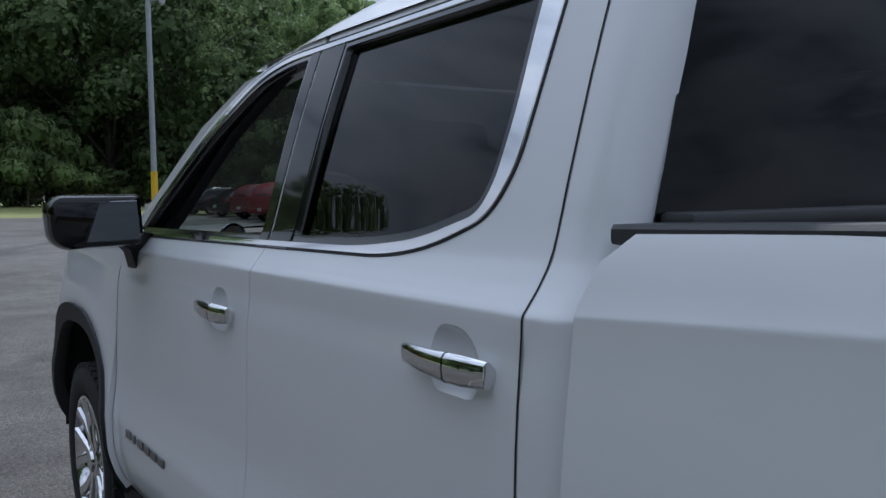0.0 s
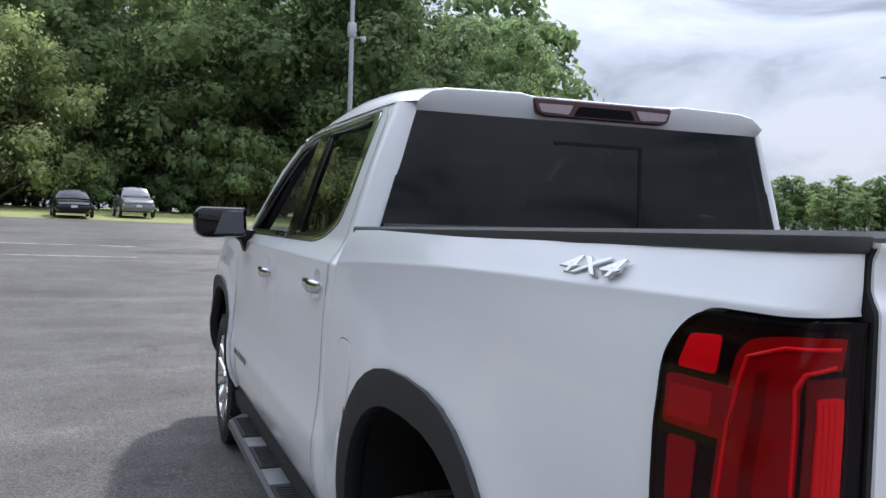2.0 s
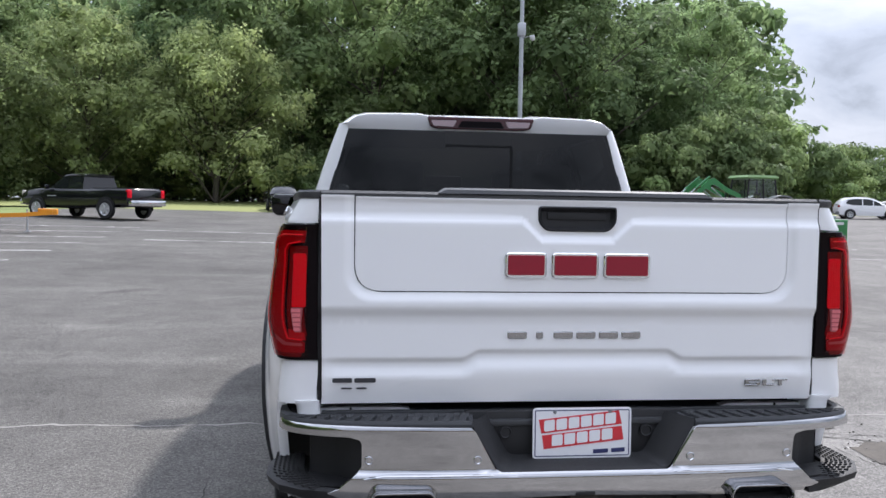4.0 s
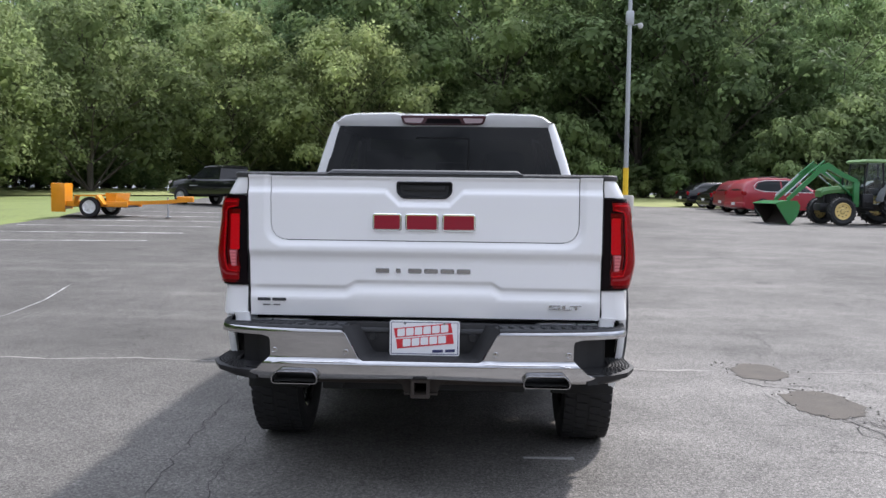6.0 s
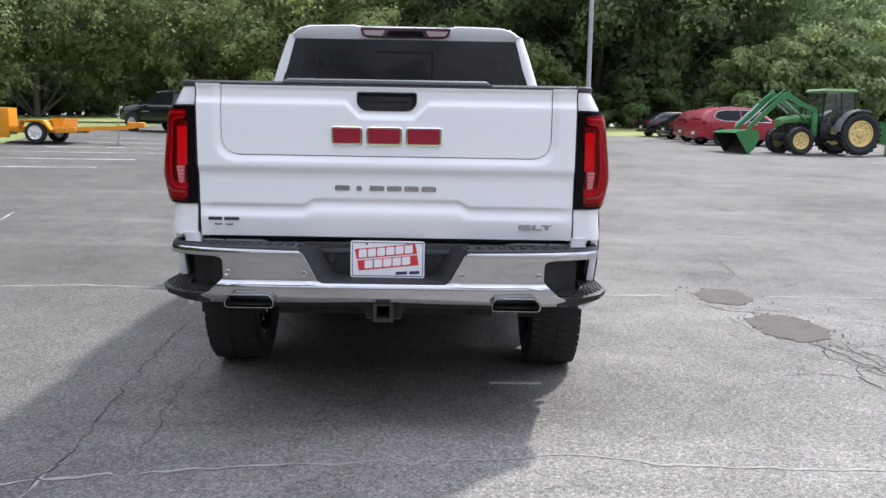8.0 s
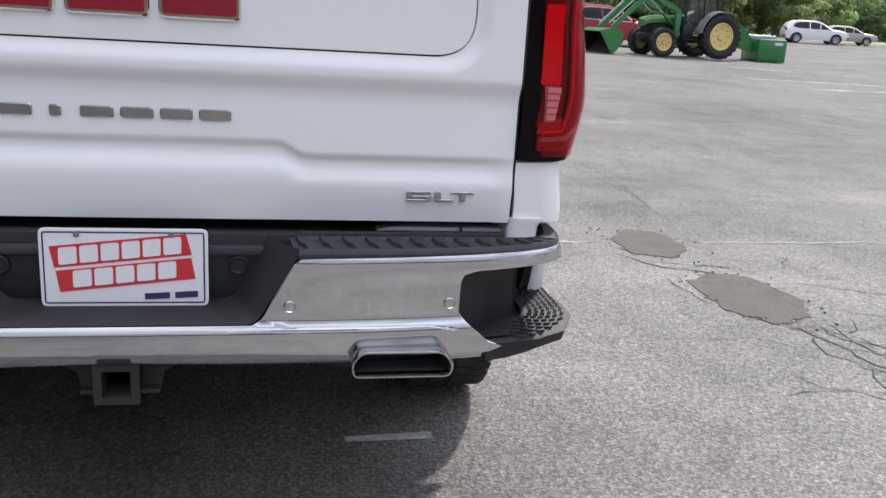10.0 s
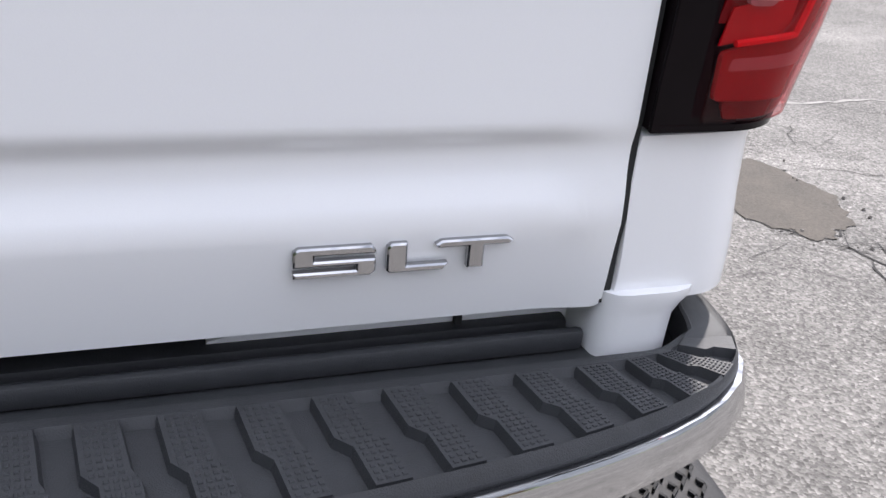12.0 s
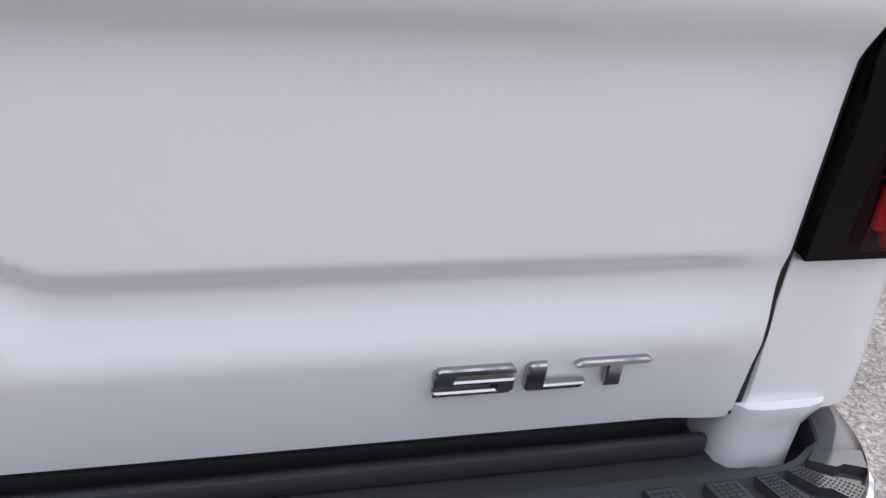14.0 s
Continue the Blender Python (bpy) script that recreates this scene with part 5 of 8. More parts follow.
def bump_place(off=0.0, prof=None):
    def f(u, v):
        x, y, t = bumper_plan(abs(u))
        d = off + (prof(v) if prof else 0.0)
        return (math.copysign(1, u) * (x + d * math.sin(t)), y - d * math.cos(t), v)
    return f


bprof = curve_of([(0.555, -0.035), (0.575, -0.006), (0.60, 0.004), (0.638, 0.006), (0.652, 0.000), (0.664, -0.007), (0.70, -0.005), (0.74, -0.001), (0.775, 0.001), (0.790, -0.002), (0.802, -0.010)])
bumper = thing("rear_bumper", "chrome rear bumper with black step pads", "bumper")
bumper.parent = truck
del bumper["category"]
half = [(0.255, 0.655), (0.275, 0.665), (0.335, 0.776), (0.350, 0.789), (1.16, 0.799), (1.16, 0.772), (0.705, 0.760), (0.676, 0.752), (0.670, 0.740), (0.670, 0.672), (0.682, 0.655), (0.735, 0.606), (0.80, 0.580), (0.93, 0.582), (0.90, 0.560), (0.70, 0.560), (0.0, 0.582)]
outl = [p for p in half] + [(-x, z) for x, z in half[::-1] if x > 0]
me = panel("bumper_face", outl, [], bump_place(0, bprof), steps(-1.2, 1.2, 0.03), steps(0.555, 0.81, 0.012), 0.025, (0, -1, 0))
face = part("bumper_face", me, BUMPERCHR, bumper, "dusty chrome bumper face")
for x in (-0.648, -0.328, 0.328, 0.648):
    bm = bmesh.new()
    px, py, t = bumper_plan(abs(x))
    lathe(bm, [(0.0, 0.013), (0.003, 0.013), (0.004, 0.011), (0.0015, 0.009), (0.0025, 0.0)], seg=20)
    bmesh.ops.transform(bm, matrix=Matrix.Translation((x, py - bprof(0.692), 0.692)) @ pose(0, 0, 0, 0, 0, -90), verts=bm.verts)
    part("parking_sensor", bm, BUMPERCHR, face, "round parking sensor")
# bright bead over the lower bar
for s in (-1, 1):
    bm = bmesh.new()
    tube(bm, [bump_place(0.008, bprof)(s * a, 0.650 if a < 0.64 else 0.642) for a in (0.28, 0.4, 0.5, 0.6, 0.655, 0.665)], [0.002, 0.004, 0.004, 0.004, 0.004, 0.001], 8)
    part("bead", bm, CHROME, face)
# black middle with the plate's recess
bm = bmesh.new()
loft(bm, [[(x, y, z) for x, z in rounded([(-w2, 0.806), (-w1, h), (w1, h), (w2, 0.806)], [0, 0.02, 0.02, 0], 4)] for w1, w2, h, y in ((0.262, 0.352, 0.652, -0.135), (0.250, 0.335, 0.660, -0.125), (0.228, 0.300, 0.668, -0.070), (0.215, 0.285, 0.676, -0.040))], caps=False, closed=False)
box(bm, (0, -0.018, 0.735), (0.70, 0.030, 0.150), 0.004)
box(bm, (0, -0.010, 0.640), (0.60, 0.25, 0.016), 0.004)
part("bumper_centre", bm, BLACKPL, bumper, "black plastic bumper centre")
for s in (-1, 1):
    bm = bmesh.new()
    lathe(bm, [(0, 0.020), (0.006, 0.020), (0.008, 0.017), (0.004, 0.014), (0.004, 0)], seg=16)
    bmesh.ops.transform(bm, matrix=Matrix.Translation((s * 0.225, -0.036, 0.745)) @ pose(0, 0, 0, 0, 0, -90), verts=bm.verts)
    part("plug", bm, BLACKPL, bumper)
# step pads on top
pad_z = 0.806


def pad_inner(a):
    """The pad's inner edge: straight along the tailgate, then round the hollow beside the bed bracket."""
    x = a if a < 0.70 else 0.70 + 0.235 * (1 - math.exp(-(a - 0.70) / 0.235))
    k = smooth(0.96, 1.04, a)
    return (min(x, bumper_plan(a)[0] - 0.02) + 0.006 * k, -0.021 + 0.020 * smooth(0.88, 1.02, a) + 1.02 * max(0.0, a - 1.0))


def pad_ring(a, s):
    x, y, t = bumper_plan(a)
    nx, ny = math.sin(t), -math.cos(t)
    ix, iy = pad_inner(a)
    d = math.hypot(x - ix, y - iy)
    g = 0.008 - 0.006 * smooth(0.93, 0.97, a)
    e = ((ix - x) / d, (iy - y) / d)
    w = min(1.0, d / 0.09)
    pts = [(ix, iy, pad_z - 0.05), (ix, iy, pad_z - 0.002), (ix - e[0] * 0.010 * w, iy - e[1] * 0.010 * w, pad_z - 0.001), (ix - e[0] * 0.014 * w, iy - e[1] * 0.014 * w, pad_z - g), (x + e[0] * 0.022 * w, y + e[1] * 0.022 * w, pad_z - g), (x + e[0] * 0.0185 * w, y + e[1] * 0.0185 * w, pad_z - 0.002)]
    for q, z in ((-0.0165, 0.0), (-0.0155, -0.002), (-0.0135, -0.005), (-0.0118, -0.011), (-0.018, -0.026)):
        q, z = q + 0.015 * smooth(0.88, 1.04, a), z * (1 + 0.7 * smooth(0.88, 1.04, a))
        pts.append((x + nx * q, y + ny * q, pad_z + z))
    return [(s * px, py, pz) for px, py, pz in pts]


for s in (-1, 1):
    bm = bmesh.new()
    loft(bm, [pad_ring(a, s) for a in [0.345, 0.36, 0.42, 0.5, 0.6, 0.66] + steps(0.70, 1.17, 0.0125)])
    pad = part("step_pad", bm, PADPL, bumper, "black ribbed plastic step pad")
    # raised treads with a jog and small knurls, fanning out round the corner
    for k in range(13):
        ak = 0.360 + 0.0470 * k
        def at(q, w, z):
            a = ak + w
            x, y, t = bumper_plan(a)
            ix, iy = pad_inner(a)
            d = math.hypot(x - ix, y - iy)
            e = ((ix - x) / d, (iy - y) / d)
            ww = min(1.0, d / 0.09)
            r = (0.019 + (d / ww - 0.019 - 0.012) * q) * ww
            return (s * (x + e[0] * r), y + e[1] * r, pad_z + z)
        bm = bmesh.new()
        shape = [(0.0, 0.004, 0.031), (0.40, 0.004, 0.031), (0.52, -0.004, 0.027), (1.0, -0.004, 0.026)]
        lo = [at(q, w0, -0.010) for q, w0, w1 in shape] + [at(q, w1, -0.010) for q, w0, w1 in shape[::-1]]
        hi = [at(q, w0 + 0.0025, 0.0) for q, w0, w1 in shape] + [at(q, w1 - 0.0025, 0.0) for q, w0, w1 in shape[::-1]]
        loft(bm, [lo, hi])
        tread = part("tread", bm, PADPL, pad, smooth=False)
        if k == 12:
            continue
        bm = bmesh.new()
        for i in range(15):
            q = 0.05 + 0.064 * i
            w0, w1 = (0.008, 0.028) if q < 0.46 else (0.001, 0.022)
            for j in range(4):
                w = w0 + (w1 - w0) * (j + 0.5) / 4
                lo = [at(q + dq, w + dw, -0.0005) for dq, dw in ((-0.020, -0.0019), (-0.020, 0.0019), (0.020, 0.0019), (0.020, -0.0019))]
                hi = [at(q + dq, w + dw, 0.0009) for dq, dw in ((-0.013, -0.0012), (-0.013, 0.0012), (0.013, 0.0012), (0.013, -0.0012))]
                loft(bm, [lo, hi])
        tagged(part("knurl", bm, PADPL, tread, smooth=False), kind="stuff")
    # corner step: a pocket with a treaded foot ledge
    bm = bmesh.new()
    aa = [0.665, 0.70, 0.745, 0.78, 0.82, 0.86, 0.90, 0.94, 0.98, 1.02, 1.06, 1.10, 1.15]
    rings = []
    for a in aa:
        k = smooth(0.66, 0.80, a)
        d = -0.06 * k - 0.004
        f = lambda dd, z: bump_place(dd)(s * a, z)
        rings.append([f(-0.010, 0.775), f(d - 0.03, 0.768), f(d - 0.03, 0.62), f(-0.006, 0.612), f(-0.03, 0.60), f(d - 0.07, 0.60), f(d - 0.07, 0.775)])
    loft(bm, rings)
    part("step_pocket", bm, BLACKPL, bumper, "black corner step pocket")
    bm = bmesh.new()
    rings = []
    for a in (0.735, 0.78, 0.84, 0.90, 0.96, 1.02, 1.08, 1.13):
        k = smooth(0.735, 0.90, a) * (1 - 0.6 * smooth(1.05, 1.14, a))
        zt = 0.606 + 0.026 * smooth(0.735, 1.0, a)
        f = lambda dd, z: bump_place(dd)(s * a, z)
        rings.append([f(-0.075, zt), f(0.032 * k - 0.010, zt), f(0.040 * k - 0.002, zt - 0.008), f(0.036 * k - 0.004, zt - 0.030), f(0.0, zt - 0.045), f(-0.075, zt - 0.045)])
    loft(bm, rings)
    ledge = part("foot_ledge", bm, BLACKPL, bumper, "black treaded foot ledge")
    bm = bmesh.new()
    for i in range(15):
        for j in range(6):
            a = 0.80 + 0.0230 * i + (0.0115 if j % 2 else 0)
            d = -0.054 + 0.0140 * j
            zt = 0.606 + 0.026 * smooth(0.735, 1.0, a)
            for bar in (((-0.0105, -0.0065), (-0.0060, -0.0065), (0.0035, 0.0015), (-0.0010, 0.0015)), ((-0.0010, 0.0020), (0.0035, 0.0020), (0.0110, -0.0020), (0.0075, -0.0040))):
                loft(bm, [[bump_place(d + dd)(s * (a + da), zt + h) for da, dd in bar] for h in (-0.002, 0.0035)])
    part("tread", bm, RUBBER, ledge, smooth=False)
    # body-coloured bracket between bed corner and bumper
    bm = bmesh.new()
    loft(bm, [[(s * (0.830 + (x - 0.830) * k + c), y + f, z) for x, y in ((0.793, 0.024), (0.795, 0.010), (0.802, 0.002), (0.812, 0.0), (0.842, 0.0), (0.855, 0.004), (0.863, 0.014), (0.866, 0.030), (0.866, 0.14), (0.793, 0.14))] for z, k, c, f in ((0.765, 0.96, -0.002, -0.004), (0.800, 0.97, -0.001, -0.003), (0.820, 1.0, 0.0, -0.002), (0.829, 1.06, 0.003, -0.003), (0.836, 1.15, 0.006, -0.004), (0.842, 1.16, 0.006, -0.004))])
    part("bed_bracket", bm, WHITE, truck)
    # exhaust tip
    tip = rounded([(0.450, 0.552), (0.650, 0.552), (0.656, 0.584), (0.632, 0.612), (0.466, 0.612), (0.444, 0.584)], [0.022, 0.022, 0.02, 0.014, 0.014, 0.02], 4)
    bm = bmesh.new()
    rings = [[(s * x, y, z) for x, z in offset(tip, d)] for y, d in ((0.10, -0.006), (-0.160, -0.001), (-0.178, 0.0), (-0.184, -0.003), (-0.184, -0.006), (-0.175, -0.011))]
    loft(bm, rings, caps=False)
    ex = part("exhaust_tip", bm, BADGECHR, truck, "chrome rectangular exhaust tip")
    bm = bmesh.new()
    loft(bm, [[(s * x, y, z) for x, z in offset(tip, d)] for y, d in ((-0.174, -0.013), (-0.165, -0.015), (0.02, -0.018), (0.02, -0.034))], caps=False)
    bm.faces.new([bm.verts.new((s * x, 0.015, z)) for x, z in offset(tip, -0.018)])
    part("exhaust_bore", bm, DARK, ex)
# ledge under the gate
for nm, c, d in (("gate_sill", (0, 0.090, 0.786), (1.58, 0.10, 0.024)), ("sill_lip", (0, 0.016, 0.796), (1.58, 0.010, 0.018)), ("sill_shelf", (0, 0.005, 0.776), (1.66, 0.10, 0.020)), ("sill_wall", (0, 0.16, 0.80), (1.58, 0.03, 0.12))):
    part(nm, box(bmesh.new(), c, d, 0.004), PADPL, truck, "black sill under the tailgate")
part("sill_flange", box(bmesh.new(), (0, 0.040, 0.768), (1.58, 0.006, 0.034), 0.002), CAPTRIM, truck, "dark steel flange under the tailgate")
for s in (-1, 1):
    bm = bmesh.new()
    loft(bm, [[(s * x, y, z) for x, z in ((0.50, 0.770), (0.795, 0.770), (0.795, 0.806), (0.545, 0.806), (0.515, 0.800))] for y in (0.052, 0.088)])
    part("bed_sill", bm, WHITE, truck)
    part("sill_notch", box(bmesh.new(), (s * 0.700, 0.050, 0.792), (0.006, 0.008, 0.030), 0.001), DARK, truck)
# tow hitch
bm = bmesh.new()
sq = lambda r, y: [(-r, y, 0.535 - r), (r, y, 0.535 - r), (r, y, 0.535 + r), (-r, y, 0.535 + r)]
loft(bm, [sq(0.036, 0.3), sq(0.036, -0.125), sq(0.042, -0.128), sq(0.042, -0.145), sq(0.027, -0.145), sq(0.026, 0.2)], caps=False)
for s in (-1, 1):
    loft(bm, [[(s * 0.040, y, 0.590), (s * 0.118, y, 0.590), (s * 0.112, y, 0.556), (s * 0.082, y, 0.540), (s * 0.074, y, 0.500), (s * 0.040, y, 0.500)] for y in (-0.08, -0.092)])
box(bm, (0, -0.085, 0.504), (0.15, 0.05, 0.010), 0.003)
tube(bm, [(-0.5, 0.0, 0.56), (0.5, 0.0, 0.56)], 0.035, 10)
RUST = pbr("dull_steel", (0.034, 0.026, 0.021), 0.75, 0.2, var=0.35, scale=20, fine=150)
hitch = part("tow_hitch", bm, RUST, truck, "dull steel tow-hitch receiver")
bm = bmesh.new()
box(bm, (0, -0.135, 0.588), (0.062, 0.04, 0.016), 0.004)
part("hitch_cover", bm, BLACKPL, hitch)
# dealer plate: red slanted panels and plain white bars
PLATEW = pbr("plate_white", (0.72, 0.72, 0.74), 0.35, var=0.03)
PLATER = pbr("plate_red", (0.55, 0.025, 0.035), 0.4, var=0.05)
PLATEB = pbr("plate_blue", (0.02, 0.025, 0.10), 0.4, var=0.05)
PM = Matrix.Translation((0.012, -0.060, 0.746)) @ pose(0, 0, 0, -2, 0, 0) @ Matrix.Scale(1.03, 4)
plate = part("licence_plate", prism(bmesh.new(), rounded([(-0.152, -0.076), (0.152, -0.076), (0.152, 0.076), (-0.152, 0.076)], 0.012, 4), 0.004, PM, 0.001), PLATEW, truck, "white dealer plate with red slanted panels")
part("rim", (lambda b: loft(b, [[PM @ Vector((x, -0.0045 - e, z)) for x, z in offset(rounded([(-0.152, -0.076), (0.152, -0.076), (0.152, 0.076), (-0.152, 0.076)], 0.012, 4), d)] for e, d in ((0, -0.009), (0.0006, -0.008), (0.0006, -0.0068), (0, -0.006))], caps=False))(bmesh.new()), PLATEB, plate)
for pts, mt, lift in (([(-0.126, -0.0), (0.122, 0.026), (0.112, 0.067), (-0.134, 0.041)], PLATER, 0.0052), ([(-0.118, -0.047), (0.128, -0.021), (0.121, 0.020), (-0.124, -0.006)], PLATER, 0.0052)):
    part("plate_panel", prism(bmesh.new(), pts, lift, PM), mt, plate, "red slanted panel", smooth=False)
for x0, x1, z0, h, n in ((-0.118, 0.108, 0.018, 0.033, 6), (-0.094, 0.098, -0.026, 0.033, 5)):
    for k in range(n):
        a = x0 + (x1 - x0) * k / n
        b = a + (x1 - x0) / n - 0.005
        sl = 0.105
        zc = lambda x: z0 + 0.004 + (x - x0) * sl
        part("plate_bar", prism(bmesh.new(), rounded([(a, zc(a) - h / 2), (b, zc(b) - h / 2), (b, zc(b) + h / 2), (a, zc(a) + h / 2)], 0.004, 2), 0.0060, PM), PLATEW, plate, "plain white bar", smooth=False)
for a, b in ((0.034, 0.080), (0.090, 0.132)):
    part("plate_bar", prism(bmesh.new(), [(a, -0.064 + a * 0.05), (b, -0.064 + b * 0.05), (b, -0.052 + b * 0.05), (a, -0.052 + a * 0.05)], 0.0055, PM), PLATEB, plate, "plain blue bar", smooth=False)
for x in (-0.085, 0.085):
    bm = bmesh.new()
    lathe(bm, [(0, 0.006), (0.003, 0.005), (0.004, 0)], seg=10)
    bmesh.ops.transform(bm, matrix=PM @ Matrix.Translation((x, -0.004, 0.064)) @ pose(0, 0, 0, 0, 0, -90), verts=bm.verts)
    part("screw", bm, GREYTRIM, plate)

# ---- wheels ----
def wheel(name, sign, parent, at, radius=0.415, width=0.275, rim_r=0.262, chrome=None, spokes=6, treads=44, label="chrome multi-spoke wheel with black tyre"):
    """One wheel on an axle along x, its outer face on the side of sign."""
    w = thing(name, label, "wheel")
    if parent:
        w.parent = parent
        del w["category"]
    w.location = at
    h = width / 2
    bm = bmesh.new()
    r, q = radius, rim_r
    prof = [(-h * 0.75, q), (-h * 0.95, q + 0.03), (-h, q + (r - q) * 0.5), (-h * 0.94, r - 0.035), (-h * 0.8, r - 0.012), (-h * 0.45, r - 0.006), (0, r - 0.005), (h * 0.45, r - 0.006), (h * 0.8, r - 0.012), (h * 0.94, r - 0.035), (h, q + (r - q) * 0.5), (h * 0.95, q + 0.03), (h * 0.75, q)]
    lathe(bm, [(a * sign, b) for a, b in prof], seg=56)
    tyre = part("tyre", bm, RUBBER, w, "black rubber tyre")
    bm = bmesh.new()
    for k in range(treads):
        a = 2 * math.pi * k / treads
        for row, (x0, x1, sh) in enumerate(((-0.90, -0.52, 0.0), (-0.46, -0.06, 0.5), (0.06, 0.46, 0.0), (0.52, 0.90, 0.5))):
            t0, t1 = a + sh * math.pi / treads * 2, a + (sh + 0.76) * math.pi * 2 / treads
            ring = lambda rr: [(x * h, rr * math.cos(t), rr * math.sin(t)) for x, t in ((x0, t0), (x1, t0 + 0.02), (x1, t1 + 0.02), (x0, t1))]
            drop = 0.010 if row in (0, 3) else 0.0
            loft(bm, [ring(r - 0.018 - drop), ring(r - drop * 0.5)])
    part("tread", bm, RUBBER, tyre, smooth=False)
    bm = bmesh.new()
    lathe(bm, [(sign * a, b) for a, b in ((h * 0.80, q + 0.006), (h * 0.92, q + 0.010), (h * 0.93, q - 0.002), (h * 0.80, q - 0.016), (h * 0.2, q - 0.03), (-h * 0.7, q - 0.012), (-h * 0.8, q + 0.006))], seg=56)
    rim = part("rim", bm, chrome or CHROME, w, "bright metal rim")
    for k in range(spokes):
        for tw in (-0.5, 0.5):
            a0 = 2 * math.pi * (k + 0.20 * tw) / spokes
            a1 = 2 * math.pi * (k + 0.52 * tw) / spokes
            bm = bmesh.new()
            rings = []
            for f in (0.0, 0.3, 0.65, 1.0):
                rr, aa = 0.055 + (q - 0.055 - 0.008) * f, a0 + (a1 - a0) * f
                wd, tx = (0.020 + 0.008 * f), h * (0.70 + 0.16 * f ** 2)
                c, s = math.cos(aa), math.sin(aa)
                rings.append([(sign * (tx + dx), rr * c - dw * s, rr * s + dw * c) for dx, dw in ((0.0, -wd), (0.012, -wd * 0.7), (0.012, wd * 0.7), (0.0, wd), (-0.03, wd * 0.8), (-0.03, -wd * 0.8))])
            loft(bm, rings)
            part("spoke", bm, chrome or CHROME, rim)
    bm = bmesh.new()
    lathe(bm, [(sign * a, b) for a, b in ((h * 0.45, 0.085), (h * 0.72, 0.082), (h * 0.80, 0.070), (h * 0.82, 0.045), (h * 0.90, 0.040), (h * 0.92, 0.030), (h * 0.92, 0.0))], seg=24)
    part("hub", bm, chrome or CHROME, rim)
    bm = bmesh.new()
    lathe(bm, [(sign * -0.02, 0.0), (sign * -0.02, 0.17), (sign * 0.0, 0.17), (sign * 0.0, 0.0)], seg=28)
    part("brake_disc", bm, RUST, w)
    return w


for y in (REAR_Y, FRONT_Y):
    for s in (-1, 1):
        wheel("wheel", s, truck, (s * 0.845, y, WHEEL_R), treads=52 if y == REAR_Y else 44)

# ---- mirrors ----
for s in (-1, 1):
    bm = bmesh.new()
    sec = lambda y, k, dz=0: [(s * x, y, z) for x, z in offset(rounded([(0.978, 1.352), (1.205, 1.345), (1.243, 1.375), (1.250, 1.470), (1.225, 1.503), (0.985, 1.503)], [0.03, 0.03, 0.03, 0.05, 0.03, 0.02], 4), k)]
    loft(bm, [sec(3.795, -0.014), sec(3.80, -0.004), sec(3.815, 0.0), sec(3.87, 0.004), sec(3.93, -0.004), sec(3.975, -0.030), sec(3.99, -0.060)])
    mir = part("door_mirror", bm, PIANO, truck, "black door mirror")
    bm = bmesh.new()
    loft(bm, [sec(3.796, -0.016), sec(3.792, -0.019)])
    bmesh.ops.rotate(bm, cent=(s * 1.11, 3.794, 1.425), matrix=Matrix.Rotation(radians(-3.5), 3, 'X') @ Matrix.Rotation(radians(10 * s), 3, 'Z'), verts=bm.verts)
    part("mirror_glass", bm, MIRROR, mir, "mirror glass")
    bm = bmesh.new()
    loft(bm, [[(s * x, y, z) for x, y, z in ring] for ring in (((0.90, 4.14, 1.36), (0.90, 3.95, 1.38), (0.955, 3.99, 1.25), (0.955, 4.10, 1.25)), ((0.985, 4.06, 1.385), (0.985, 3.90, 1.39), (0.99, 3.93, 1.33), (0.99, 4.02, 1.32)), ((1.03, 3.98, 1.395), (1.03, 3.87, 1.395), (1.03, 3.88, 1.35), (1.03, 3.96, 1.35)))])
    part("mirror_arm", bm, BLACKPL, mir, "black mirror arm")
    bm = bmesh.new()
    loft(bm, [sec(3.80, 0.002), sec(3.806, 0.003)], caps=False)
    part("mirror_rim", bm, BLACKPL, mir)

# ---- side steps ----
for s in (-1, 1):
    bm = bmesh.new()
    prof = ((0.905, 0.375), (0.915, 0.408), (1.040, 0.408), (1.062, 0.398), (1.068, 0.372), (1.05, 0.345), (0.93, 0.345))
    loft(bm, [[(s * (x - k), y, z) for x, z in prof] for y, k in ((1.72, 0.06), (1.80, 0.0), (3.72, 0.0), (3.80, 0.05))])
    step = part("side_step", bm, CAPTRIM, truck, "dark side step with black pads")
    for y0, y1 in ((1.95, 2.55), (2.80, 3.12), (3.32, 3.70)):
        bm = bmesh.new()
        box(bm, (s * 0.985, (y0 + y1) / 2, 0.410), (0.118, y1 - y0, 0.010), 0.003)
        pad = part("step_tread", bm, RUBBER, step, "black rubber step pad")
        bm = bmesh.new()
        for k in range(int((y1 - y0) / 0.03)):
            box(bm, (s * 0.985, y0 + 0.02 + 0.03 * k, 0.416), (0.09, 0.012, 0.006))
        part("rib", bm, RUBBER, pad, smooth=False)
    for y0, y1 in ((2.57, 2.78), (3.14, 3.30)):
        bm = bmesh.new()
        box(bm, (s * 0.985, (y0 + y1) / 2, 0.409), (0.118, y1 - y0, 0.008), 0.003)
        part("step_plate", bm, GREYTRIM, step, "grey plate between the pads")
    for y in (2.0, 2.8, 3.6):
        bm = bmesh.new()
        box(bm, (s * 0.86, y, 0.37), (0.22, 0.06, 0.03), 0.006)
        part("bracket", bm, DARK, step)

